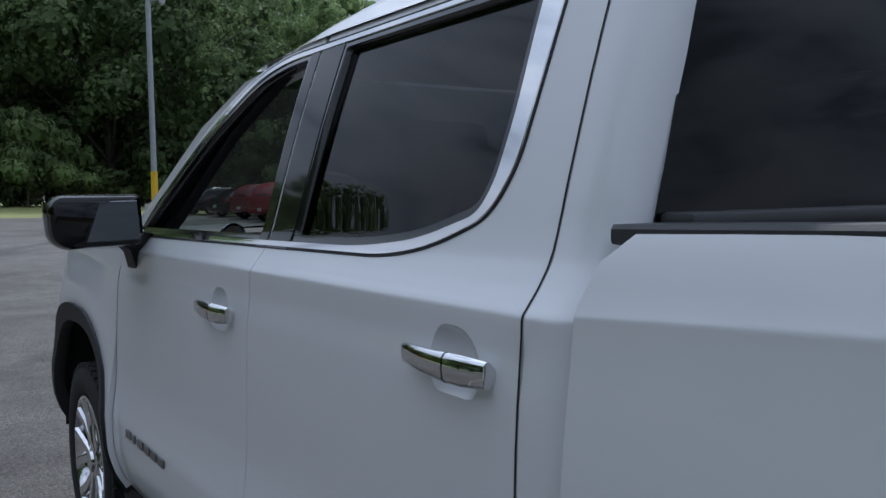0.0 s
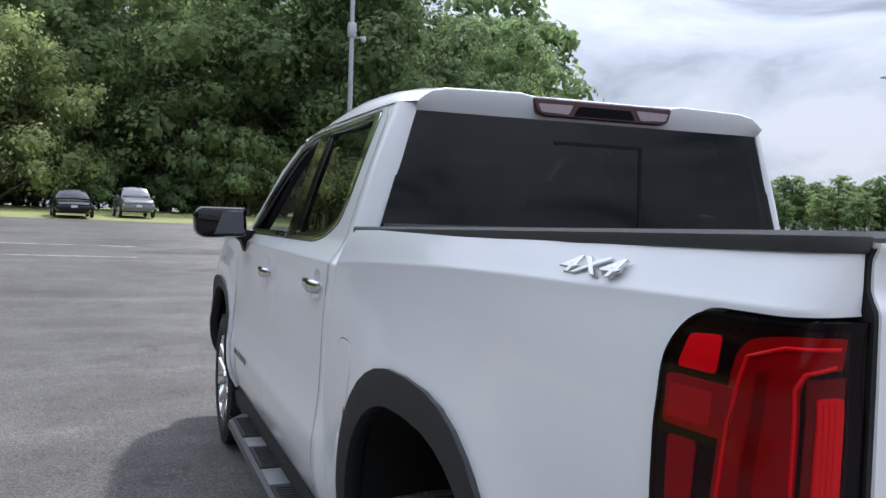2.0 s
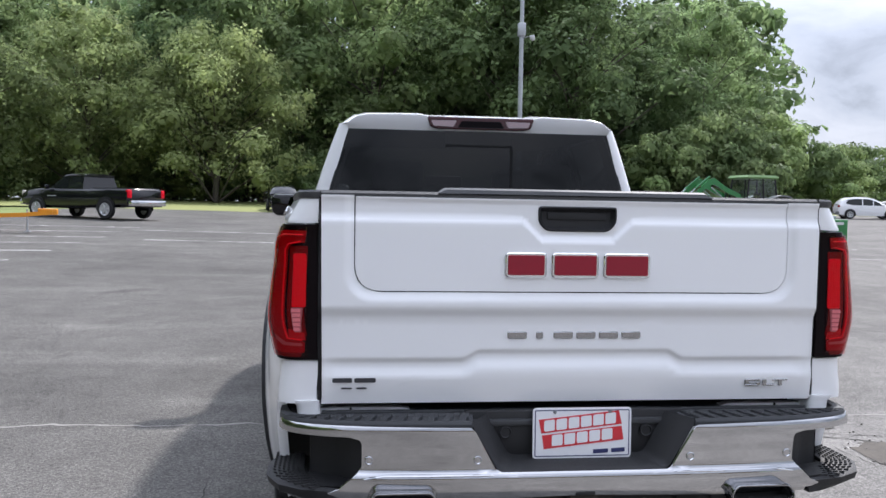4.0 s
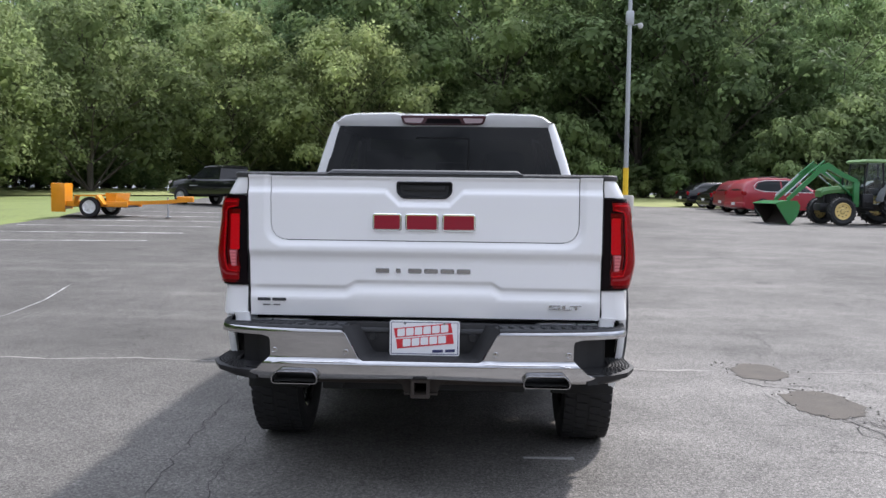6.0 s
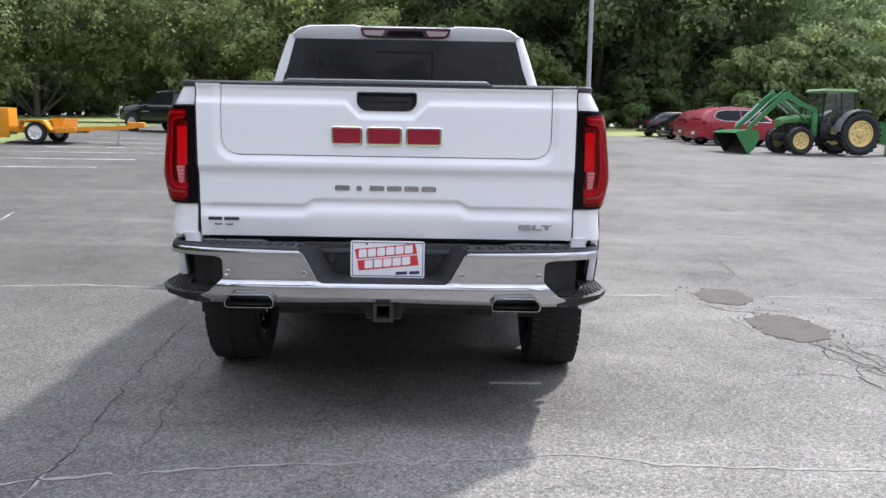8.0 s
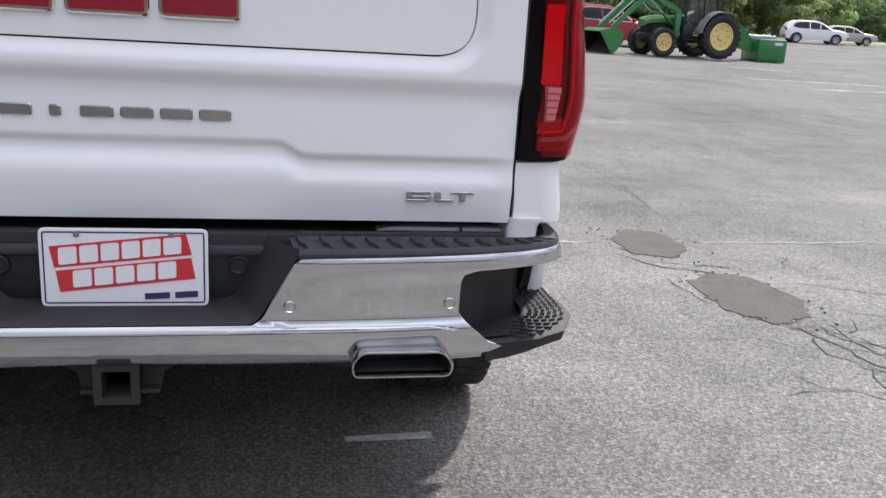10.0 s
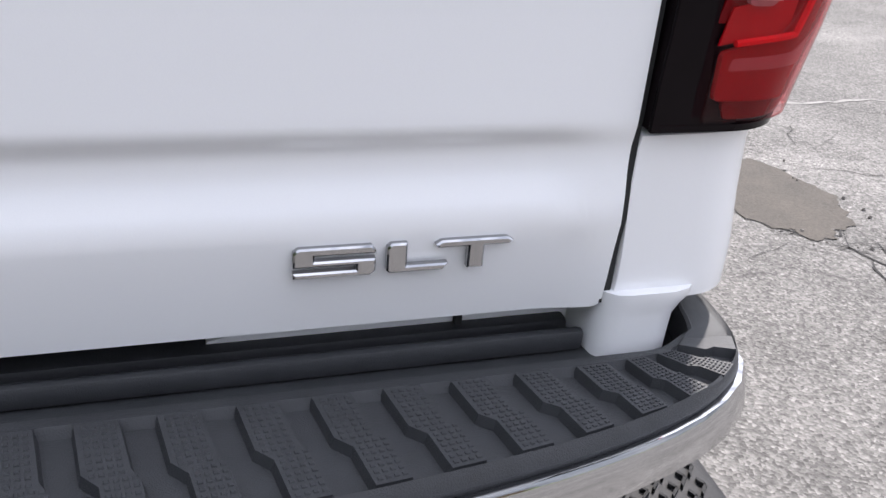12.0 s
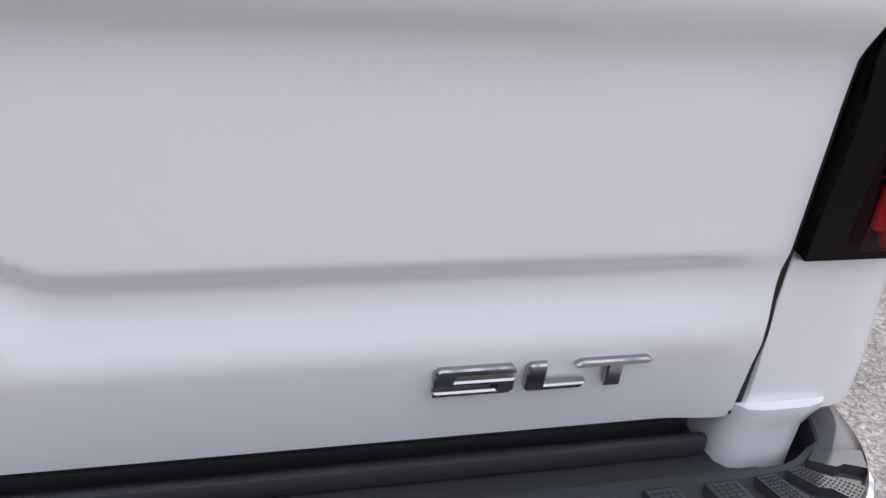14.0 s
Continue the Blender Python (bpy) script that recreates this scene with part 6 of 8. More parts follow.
# ---- fuel flap, side badges, lock ----
def flap_loop(g):
    return offset(rounded([(1.615, 0.765), (1.775, 0.765), (1.810, 0.830), (1.800, 1.050), (1.755, 1.115), (1.635, 1.115), (1.600, 1.060), (1.595, 0.820)], [0.05, 0.06, 0.06, 0.05, 0.05, 0.05, 0.05, 0.05], 4), g)


me = panel("fuel_flap", flap_loop(0.0014), [flap_loop(-0.0014)], lambda u, v: (-(bed_w(u, v) + 0.0008), u, v), steps(1.55, 1.85, 0.04), steps(0.75, 1.13, 0.03), 0.002, (-1, 0, 0), rim=False)
flap = part("fuel_flap", me, BLACKGL, truck, "round-cornered fuel flap seam")
me = panel("flap_face", flap_loop(-0.003), [], lambda u, v: (-(bed_w(u, v) + 0.0020), u, v), steps(1.55, 1.85, 0.04), steps(0.75, 1.13, 0.03), 0.002, (-1, 0, 0))
part("flap_face", me, WHITE, flap)
notch = blob(1.607, 0.915, 0.011, 0.020, 0, 3, 14, 0.02)
me = panel("finger_notch", notch, [], lambda u, v: (-(bed_w(u, v) + 0.0032), u, v), (), (), 0.001, (-1, 0, 0))
part("finger_notch", me, BLACKGL, flap, "dark finger notch")
for s in (-1, 1):
    lean = math.degrees(math.atan2(bed_w(0.45, 1.385) - bed_w(0.45, 1.435), 0.05))
    m = Matrix.Translation((s * (bed_w(0.43, 1.412) + 0.002), 0.43, 1.412)) @ pose(0, 0, 0, 0, 0, 90 * s) @ pose(0, 0, 0, 90 - lean, 0, 0)
    text("drive_badge", "4X4", 0.043, 0.003, m, CHROME, truck, "chrome four-wheel-drive badge", 0.35, 2.35)
    for k in range(6):
        y = 3.59 + 0.073 * k
        bm = bmesh.new()
        wd = 0.012 if k == 4 else 0.028
        loft(bm, [[(s * (door_prof(z) + d), y + 0.03 + a, z) for a, z in ((-wd, 0.708), (wd, 0.708), (wd, 0.732), (-wd, 0.732))] for d in (-0.002, 0.006)])
        part("badge_bar", bm, DARKCHR, truck, "chrome badge bar")

# ---- inside the cab ----
LEATHER = pbr("black_leather", (0.025, 0.024, 0.024), 0.55, var=0.15, bump=0.4, bscale=220)


def seat(x, y, w):
    st = part("seat", box(box(bmesh.new(), (x, y + 0.22, 0.93), (w, 0.52, 0.16), 0.05, 3), (x, y - 0.05, 1.22), (w, 0.14, 0.62), 0.05, 3, None), LEATHER, truck, "black leather seat")
    for dx in ((0,) if w < 0.8 else (-0.42, 0.42)):
        part("headrest", box(bmesh.new(), (x + dx, y - 0.08, 1.60), (0.27, 0.10, 0.17), 0.04, 3), LEATHER, st)
        b = bmesh.new()
        for q in (-0.06, 0.06):
            tube(b, [(x + dx + q, y - 0.07, 1.50), (x + dx + q, y - 0.075, 1.56)], 0.007, 6)
        part("headrest_post", b, CHROME, st)


seat(-0.40, 3.10, 0.52)
seat(0.40, 3.10, 0.52)
seat(0.0, 2.20, 1.42)
bm = bmesh.new()
loft(bm, [[(x, y, z) for y, z in ((4.25, 1.32), (3.98, 1.385), (3.84, 1.375), (3.79, 1.30), (3.80, 1.18), (3.90, 0.95), (4.25, 0.9))] for x in (-0.84, -0.2, 0.2, 0.84)])
dash = part("dashboard", bm, INTERIOR, truck, "dark dashboard")
bm = bmesh.new()
ring = [(-0.40 + 0.19 * math.cos(2 * math.pi * k / 28), 3.62 + 0.085 * math.sin(2 * math.pi * k / 28), 1.385 + 0.172 * math.sin(2 * math.pi * k / 28)) for k in range(29)]
tube(bm, ring, 0.017, 8, caps=False)
for a in (0.1, math.pi - 0.1, -math.pi / 2):
    tube(bm, [(-0.40, 3.64, 1.38), (-0.40 + 0.18 * math.cos(a), 3.62 + 0.085 * math.sin(a), 1.385 + 0.17 * math.sin(a))], 0.015, 6)
box(bm, (-0.40, 3.64, 1.38), (0.15, 0.05, 0.12), 0.03)
tube(bm, [(-0.40, 3.66, 1.37), (-0.40, 3.95, 1.22)], 0.03, 8)
part("steering_wheel", bm, LEATHER, truck, "black steering wheel")
for x in (-0.70, 0.70):
    vent = lathe(bmesh.new(), [(0.0, 0.045), (-0.012, 0.044), (-0.014, 0.036), (-0.004, 0.034), (0.0, 0.0)], seg=24)
    bmesh.ops.transform(vent, matrix=Matrix.Translation((x, 3.80, 1.365)) @ pose(0, 0, 0, 0, 0, 90), verts=vent.verts)
    part("air_vent", vent, CHROME, dash, "round chrome air vent")
for s in (-1, 1):
    me = panel("inner_pillar", [(4.10, 1.36), (3.70, 1.69), (3.40, 1.82), (3.26, 1.83), (3.56, 1.665), (3.93, 1.36)], [], lambda u, v, s=s: (s * (door_prof(v) - 0.062), u, v), steps(3.2, 4.1, 0.1), steps(1.36, 1.84, 0.06), 0.03, (-s, 0, 0))
    part("inner_pillar", me, INTERIOR, truck)
bm = bmesh.new()
box(bm, (0, 3.5, 1.62), (0.26, 0.03, 0.07), 0.015)
part("inner_mirror", bm, INTERIOR, truck)

# ---- lamp posts ----
GALV = pbr("galvanised_steel", (0.42, 0.44, 0.46), 0.45, 0.6, var=0.12, fine=30)
YELLOW = pbr("safety_yellow", (0.75, 0.48, 0.02), 0.5, var=0.12)
LAMPWHITE = pbr("lamp_housing", (0.5, 0.5, 0.5), 0.5, var=0.05)


def street_lamp(x, y, height, label, r0=0.085, yellow=True, heads=2, cam_z=None):
    z = gz(x, y)
    lp = thing("street_lamp", label, "street lamp", "lamp posts of the lot", (x, y, z))
    b0 = 0.0
    if yellow:
        bm = bmesh.new()
        lathe(bm, [(0, 0.0), (0, 0.30), (0.74, 0.30), (0.78, 0.27), (0.78, 0.0)], seg=20)
        bmesh.ops.transform(bm, matrix=pose(0, 0, 0, 0, -90, 0), verts=bm.verts)
        part("base", bm, CONCRETE, lp, "round concrete base")
        bm = bmesh.new()
        tube(bm, [(0, 0, 0.76), (0, 0, 1.75)], r0 + 0.012, 14)
        part("sleeve", bm, YELLOW, lp, "yellow protective sleeve")
        b0 = 0.75
    bm = bmesh.new()
    tube(bm, [(0, 0, b0), (0, 0, height * 0.5), (0, 0, height)], [r0, r0 * 0.9, r0 * 0.7], 12)
    part("pole", bm, GALV, lp, "grey metal pole")
    for k in range(heads):
        s = -1 if k == 0 else 1
        bm = bmesh.new()
        tube(bm, [(0, 0, height - 0.1), (s * 0.35, 0, height - 0.05)], 0.03, 8)
        part("arm", bm, GALV, lp)
        bm = bmesh.new()
        box(bm, (s * 0.75, 0, height - 0.03), (0.85, 0.35, 0.12), 0.03)
        part("lamp_head", bm, LAMPWHITE, lp, "flat lamp head")
    if cam_z:
        bm = bmesh.new()
        tube(bm, [(0, -0.05, cam_z - 0.05), (0.18, -0.22, cam_z - 0.03), (0.30, -0.30, cam_z)], 0.018, 6)
        box(bm, (0.0, 0.0, cam_z + 0.25), (0.26, 0.22, 0.45), 0.02)
        cam_part = part("bracket", bm, GALV, lp)
        bm = bmesh.new()
        tube(bm, [(0.30, -0.30, cam_z - 0.02), (0.32, -0.32, cam_z - 0.10), (0.33, -0.33, cam_z - 0.17)], [0.09, 0.09, 0.05], 10)
        part("camera_dome", bm, LAMPWHITE, cam_part, "white dome camera")
    return lp


street_lamp(5.46, 26.6, 10.5, "grey lamp post with yellow sleeve on a concrete base", cam_z=6.75)
street_lamp(43.5, 38.7, 10.2, "tall grey lamp post with twin heads", r0=0.11, yellow=False)
street_lamp(86.0, 71.0, 10.2, "tall grey lamp post with twin heads", r0=0.11, yellow=False)

# ---- parked vehicles ----
CARGLASS = pbr("car_glass", (0.012, 0.014, 0.015), 0.05, var=0.1)
CARGLASS.node_tree.nodes["Principled BSDF"].inputs["Specular IOR Level"].default_value = 0.3
CARBLACK = pbr("black_car_paint", (0.006, 0.006, 0.008), 0.12, var=0.1, coat=0.1)
CARRED = pbr("red_car_paint", (0.27, 0.006, 0.018), 0.35, var=0.06, coat=0.45)
CARMAROON = pbr("maroon_car_paint", (0.17, 0.010, 0.018), 0.35, var=0.06, coat=0.4)
CARSILVER = pbr("silver_car_paint", (0.42, 0.41, 0.38), 0.35, 0.3, var=0.06, coat=1.0)
CARGREY = pbr("grey_car_paint", (0.15, 0.15, 0.16), 0.35, 0.2, var=0.06, coat=1.0)
ALLOY = pbr("alloy", (0.55, 0.55, 0.56), 0.35, 0.35, var=0.08)
PLATEBAR = pbr("plate_plain", (0.6, 0.6, 0.6), 0.4, var=0.05)


def small_wheel(parent, at, side, r, w, rim_mat, spokes=5):
    bm = bmesh.new()
    h, q = w / 2, r * 0.64
    lathe(bm, [(-h * 0.8, q), (-h, (r + q) / 2), (-h * 0.85, r * 0.97), (0, r), (h * 0.85, r * 0.97), (h, (r + q) / 2), (h * 0.8, q)], seg=28)
    bmesh.ops.transform(bm, matrix=Matrix.Translation(at), verts=bm.verts)
    wh = part("wheel", bm, RUBBER, parent, "black tyre on a bright rim")
    bm = bmesh.new()
    lathe(bm, [(side * h * 0.82, q * 1.02), (side * h * 0.95, q), (side * h * 0.75, q * 0.86), (side * h * 0.5, q * 0.8), (side * h * 0.5, 0)], seg=28)
    for k in range(spokes):
        a = 2 * math.pi * k / spokes
        c, s = math.cos(a), math.sin(a)
        loft(bm, [[(side * h * x, rr * c - d * s, rr * s + d * c) for x, d in ((0.45, -wd), (0.9, -wd * 0.7), (0.9, wd * 0.7), (0.45, wd))] for rr, wd in ((q * 0.1, q * 0.17), (q * 0.9, q * 0.14))])
    bmesh.ops.transform(bm, matrix=Matrix.Translation(at), verts=bm.verts)
    part("rim", bm, rim_mat, wh, "bright rim")
    return wh


def car(name, label, at, heading, L, W, H, stations, roof, belt, paint, wheels, r=0.34, face="grille", rim=None, clad=None, category="car", rim_line=False, size=1.0):
    """A parked vehicle that heads along its own y. stations: (y as a share of the length from the tail, top, bottom, width share);
    roof: shares of the length where the glass house meets the belt and the roof, from tail to nose."""
    x, y = at
    v = thing(name, label, category, "cars parked in the lot", (x, y, gz(x, y)))
    v.rotation_euler = (0, 0, radians(heading))
    v.scale = (size, size, size)
    hw = W / 2
    rings = []
    for f, top, bot, ws in stations:
        yy, w = (f - 0.5) * L, hw * ws
        sh = min(top, belt)
        rings.append([(px, yy, pz) for px, pz in ((-w * 0.86, bot), (-w * 0.97, bot + 0.10), (-w, bot + (sh - bot) * 0.45), (-w * 0.985, sh - 0.10), (-w * 0.90, sh - 0.005), (-w * 0.5, top + 0.012), (0, top + 0.02), (w * 0.5, top + 0.012), (w * 0.90, sh - 0.005), (w * 0.985, sh - 0.10), (w, bot + (sh - bot) * 0.45), (w * 0.97, bot + 0.10), (w * 0.86, bot))])
    bm = bmesh.new()
    loft(bm, rings)
    body = part("body", bm, paint, v)
    # glass house
    t0, t1, t2, t3 = [(q - 0.5) * L for q in roof]
    gw, rw = hw * 0.88, hw * 0.70
    side_x = lambda z: gw + (rw - gw) * (z - belt) / (H - 0.05 - belt)
    # painted upper body with rounded roof
    rings = []
    for k in range(25):
        yy = t0 + (t3 - t0) * k / 24
        up = min(1.0, (yy - t0) / (t1 - t0), (t3 - yy) / (t3 - t2))
        up = 1 - (1 - max(0.0, up)) ** 1.7
        top = belt + (H - belt) * up + 0.025 * math.sin(math.pi * k / 24) * up
        zs = belt - 0.03
        e = min(0.06, (top - zs) * 0.4)
        rings.append([(-side_x(zs), yy, zs), (-side_x(top - e), yy, top - e), (-side_x(top) + 0.05, yy, top - e * 0.25), (-rw * 0.5, yy, top + 0.01), (0, yy, top + 0.015), (rw * 0.5, yy, top + 0.01), (side_x(top) - 0.05, yy, top - e * 0.25), (side_x(top - e), yy, top - e), (side_x(zs), yy, zs)])
    bm = bmesh.new()
    loft(bm, rings)
    part("roof", bm, paint, v)
    lo_z, hi_z = belt + 0.045, H - 0.13
    at_rear = lambda z: t0 + (t1 - t0) * (z - belt) / (H - belt)
    at_front = lambda z: t3 - (t3 - t2) * (z - belt) / (H - belt)
    mid = t0 + (t3 - t0) * 0.50
    rear_in = 0.30 if t1 - t0 < 0.6 else 0.16
    for s in (-1, 1):
        for poly in ([(at_rear(lo_z) + rear_in, lo_z + 0.11), (mid - 0.03, lo_z), (mid - 0.03, hi_z + 0.02), (at_rear(hi_z) + rear_in * 0.9, hi_z - 0.02)], [(mid + 0.03, lo_z), (at_front(lo_z) - 0.16, lo_z), (at_front(hi_z) - 0.08, hi_z), (mid + 0.03, hi_z + 0.02)]):
            poly = rounded(poly, 0.05, 3)
            bm = bmesh.new()
            loft(bm, [[(s * (side_x(z) + d), yy, z) for yy, z in poly] for d in (-0.02, 0.007)])
            win = part("window", bm, CARGLASS, v, "dark side window")
            if rim_line:
                bm = bmesh.new()
                loop = [(s * (side_x(z) + 0.008), yy, z) for yy, z in offset(poly, 0.012)]
                tube(bm, loop + loop[:1], 0.007, 6)
                part("window_trim", bm, ALLOY, win, "bright window line")
    for edge, sg in ((at_rear, -1), (at_front, 1)):
        bm = bmesh.new()
        quad = [(-1, lo_z), (1, lo_z), (1, hi_z + 0.03), (-1, hi_z + 0.03)]
        loft(bm, [[(q * (side_x(z) - 0.10), edge(z) + sg * d, z + 0.01) for q, z in quad] for d in (-0.03, 0.03)])
        part("rear_window" if sg < 0 else "windscreen", bm, CARGLASS, v, "dark rear window" if sg < 0 else "dark windscreen")
    for s in (-1, 1):
        for f in wheels:
            small_wheel(v, (s * (hw - 0.03), (f - 0.5) * L, r), s, r, 0.16, rim or ALLOY)
            bm = bmesh.new()
            pts = [((f - 0.5) * L + (r + 0.07) * math.cos(a), r + (r + 0.07) * math.sin(a)) for a in (math.pi * (k / 12 * 1.16 - 0.08) for k in range(13))]
            bm.faces.new([bm.verts.new((s * (hw * 1.002), yy, zz)) for yy, zz in pts])
            part("wheel_opening", bm, clad or DARK, body)
        bm = bmesh.new()
        box(bm, (s * (hw + 0.06), t3 - 0.10, belt + 0.06), (0.17, 0.10, 0.13), 0.03)
        part("mirror", bm, paint, v)
        bm = bmesh.new()
        box(bm, (s * hw * 0.72, L / 2 - 0.10, stations[-1][1] - 0.16), (hw * 0.42, 0.16, 0.15), 0.03)
        part("headlamp", bm, LENSCLR, v, "clear headlamp")
        bm = bmesh.new()
        box(bm, (s * hw * 0.74, -L / 2 + 0.08, belt - 0.18), (hw * 0.24, 0.14, 0.22), 0.03)
        part("tail_lamp", bm, LENSRED, v, "red tail lamp")
        bm = bmesh.new()
        box(bm, (s * hw * 0.99, t3 - 1.15, belt - 0.14), (0.03, 0.17, 0.03), 0.008)
        part("door_handle", bm, ALLOY if paint is not CARBLACK else CARBLACK, v)
    nose = stations[-1][1]
    bm = bmesh.new()
    box(bm, (0, L / 2 - 0.015, nose - 0.17), (hw * 0.95, 0.05, 0.15), 0.02)
    grille = part("grille", bm, DARK, v, "dark grille")
    if face == "slots":
        for k in range(7):
            bm = bmesh.new()
            box(bm, (-0.36 + 0.12 * k, L / 2 + 0.02, nose - 0.17), (0.035, 0.03, 0.17), 0.008)
            part("grille_bar", bm, ALLOY, grille)
    else:
        bm = bmesh.new()
        box(bm, (0, L / 2 + 0.012, nose - 0.15), (hw * 0.9, 0.02, 0.03), 0.006)
        part("grille_bar", bm, ALLOY, grille)
    for yy, nm in ((L / 2 - 0.02, "front_bumper"), (-L / 2 + 0.02, "rear_bumper")):
        bm = bmesh.new()
        box(bm, (0, yy, stations[0][2] + 0.20), (W * 0.93, 0.14, 0.22), 0.05)
        bp = part(nm, bm, clad or paint, v)
        bm = bmesh.new()
        box(bm, (0, yy + math.copysign(0.075, yy), stations[0][2] + 0.26), (0.30, 0.012, 0.14), 0.003)
        part("licence_plate", bm, PLATEBAR, bp, "plain pale plate")
    return v


def crossover(name, label, at, heading, L, W, H, paint, r=0.37, clad=None, size=1.0, rails=True):
    """A parked crossover: one body lofted from bumper to bumper, with glass set into its sides and ends."""
    x, y = at
    v = thing(name, label, "car", "cars parked in the lot", (x, y, gz(x, y)))
    v.rotation_euler = (0, 0, radians(heading))
    v.scale = (size, size, size)
    hw, k = W / 2, H / 1.74
    share = (0.0, 0.015, 0.05, 0.10, 0.16, 0.30, 0.46, 0.56, 0.66, 0.75, 0.82, 0.92, 0.975, 1.0)
    top_of = curve_of(list(zip(share, [k * q for q in (0.98, 1.16, 1.44, 1.62, 1.70, 1.745, 1.735, 1.64, 1.40, 1.16, 1.12, 1.04, 0.92, 0.74)])))
    belt_of = curve_of([(0.0, 0.96 * k), (0.05, 1.08 * k), (0.3, 1.08 * k), (0.72, 1.04 * k), (0.92, 0.96 * k), (1.0, 0.72 * k)])
    low_of = curve_of([(0.0, 0.46), (0.04, 0.34), (0.2, 0.27), (0.8, 0.27), (0.96, 0.33), (1.0, 0.44)])
    wide_of = curve_of([(0.0, 0.84), (0.03, 0.94), (0.15, 0.99), (0.5, 1.0), (0.8, 0.99), (0.93, 0.94), (1.0, 0.80)])

    def skin(f, z):
        """Half the width at a share of the length and a height."""
        w, belt, top = hw * wide_of(f), belt_of(f), top_of(f)
        if z <= belt:
            q = (z - low_of(f)) / max(0.05, belt - low_of(f))
            return w * (0.90 + 0.10 * math.sin(math.pi * min(1.0, max(0.0, 0.12 + 0.62 * q))))
        q = min(1.0, (z - belt) / max(0.04, top - belt))
        return w * (0.972 - 0.20 * q - 0.06 * q ** 6)

    rings = []
    for n in range(41):
        f = n / 40
        low, belt, top = low_of(f), min(belt_of(f), top_of(f) - 0.02), top_of(f)
        half = [(skin(f, z), z) for z in (low, low + 0.10, (low + belt) / 2, belt - 0.10, belt - 0.03, belt)]
        half += [(skin(f, belt + (top - belt) * q), belt + (top - belt) * q) for q in (0.3, 0.6, 0.85, 0.95)] + [(skin(f, top) * 0.80, top + 0.004), (skin(f, top) * 0.4, top + 0.016)]
        rings.append([(-a, (f - 0.5) * L, z) for a, z in half] + [(a, (f - 0.5) * L, z) for a, z in half[::-1]])
    body = part("body", loft(bmesh.new(), rings), paint, v)
    for s in (-1, 1):
        place = lambda u, z, s=s: (s * (skin(u, z) + 0.006), (u - 0.5) * L, z)
        for poly in ([(0.115, 1.24), (0.21, 1.13), (0.37, 1.115), (0.37, 1.60), (0.22, 1.595), (0.145, 1.50)], [(0.385, 1.113), (0.535, 1.10), (0.535, 1.52), (0.47, 1.595), (0.385, 1.602)], [(0.548, 1.10), (0.70, 1.09), (0.615, 1.38), (0.548, 1.505)]):
            me = panel("window", rounded([(u, z * k) for u, z in poly], 0.02, 3), [], place, steps(0.1, 0.72, 0.03), steps(1.05, 1.65, 0.08), 0.02, (s, 0, 0))
            part("window", me, CARGLASS, v, "dark side window")
        bm = bmesh.new()
        tube(bm, [place(f, k * z) for f, z in ((0.54, 1.545), (0.46, 1.612), (0.34, 1.622), (0.22, 1.612), (0.14, 1.53), (0.105, 1.36), (0.108, 1.235), (0.16, 1.155), (0.21, 1.112), (0.37, 1.098), (0.54, 1.085), (0.70, 1.075))], 0.014, 6)
        part("window_trim", bm, ALLOY, body, "bright line over the side windows")
        if rails:
            bm = bmesh.new()
            tube(bm, [(s * hw * 0.66, (q - 0.5) * L, top_of(q) + h) for q, h in ((0.17, 0.0), (0.20, 0.05), (0.34, 0.055), (0.48, 0.05), (0.51, 0.0))], 0.018, 6)
            part("roof_rail", bm, BLACKPL, v)
        for f in (0.185, 0.80):
            small_wheel(v, (s * (hw - 0.05), (f - 0.5) * L, r), s, r, 0.20, ALLOY, 6)
            bm = bmesh.new()
            bm.faces.new([bm.verts.new((s * (hw * 1.004), (f - 0.5) * L + (r + 0.06) * math.cos(q), r + (r + 0.06) * math.sin(q))) for q in (math.pi * (n / 12 * 1.16 - 0.08) for n in range(13))])
            part("wheel_opening", bm, DARK, body)
        part("mirror", box(bmesh.new(), (s * (hw + 0.07), 0.20 * L, 1.14 * k), (0.20, 0.12, 0.14), 0.04), paint, v)
        part("headlamp", box(bmesh.new(), (s * hw * 0.68, 0.465 * L, 0.86 * k), (hw * 0.40, 0.22, 0.15), 0.05), LENSCLR, v, "clear headlamp")
        part("tail_lamp", box(bmesh.new(), (s * hw * 0.80, -0.485 * L, 1.03 * k), (hw * 0.26, 0.16, 0.20), 0.05), LENSRED, v, "red tail lamp")
        for f in (0.36, 0.53):
            part("door_handle", box(bmesh.new(), (s * (skin(f, 0.98 * k) + 0.004), (f - 0.5) * L, 0.98 * k), (0.03, 0.17, 0.03), 0.008), ALLOY, v)
    rear = [(-0.62, 1.16), (0.62, 1.16), (0.55, 1.56), (-0.55, 1.56)]
    back_y = lambda z: float(np.interp(z, [k * q for q in (0.98, 1.16, 1.44, 1.62)], [(q - 0.5) * L for q in (0.0, 0.015, 0.05, 0.10)]))
    me = panel("rear_window", rounded([(a * hw, z * k) for a, z in rear], 0.06, 3), [], lambda u, z: (u, back_y(z) - 0.012 + 0.05 * (u / hw) ** 2, z), steps(-0.6, 0.6, 0.15), steps(1.1, 1.6, 0.06), 0.02, (0, -1, 0))
    part("rear_window", me, CARGLASS, v, "dark rear window")
    front_y = lambda z: float(np.interp(z, [k * q for q in (1.16, 1.40, 1.64)], [(q - 0.5) * L for q in (0.75, 0.66, 0.56)]))
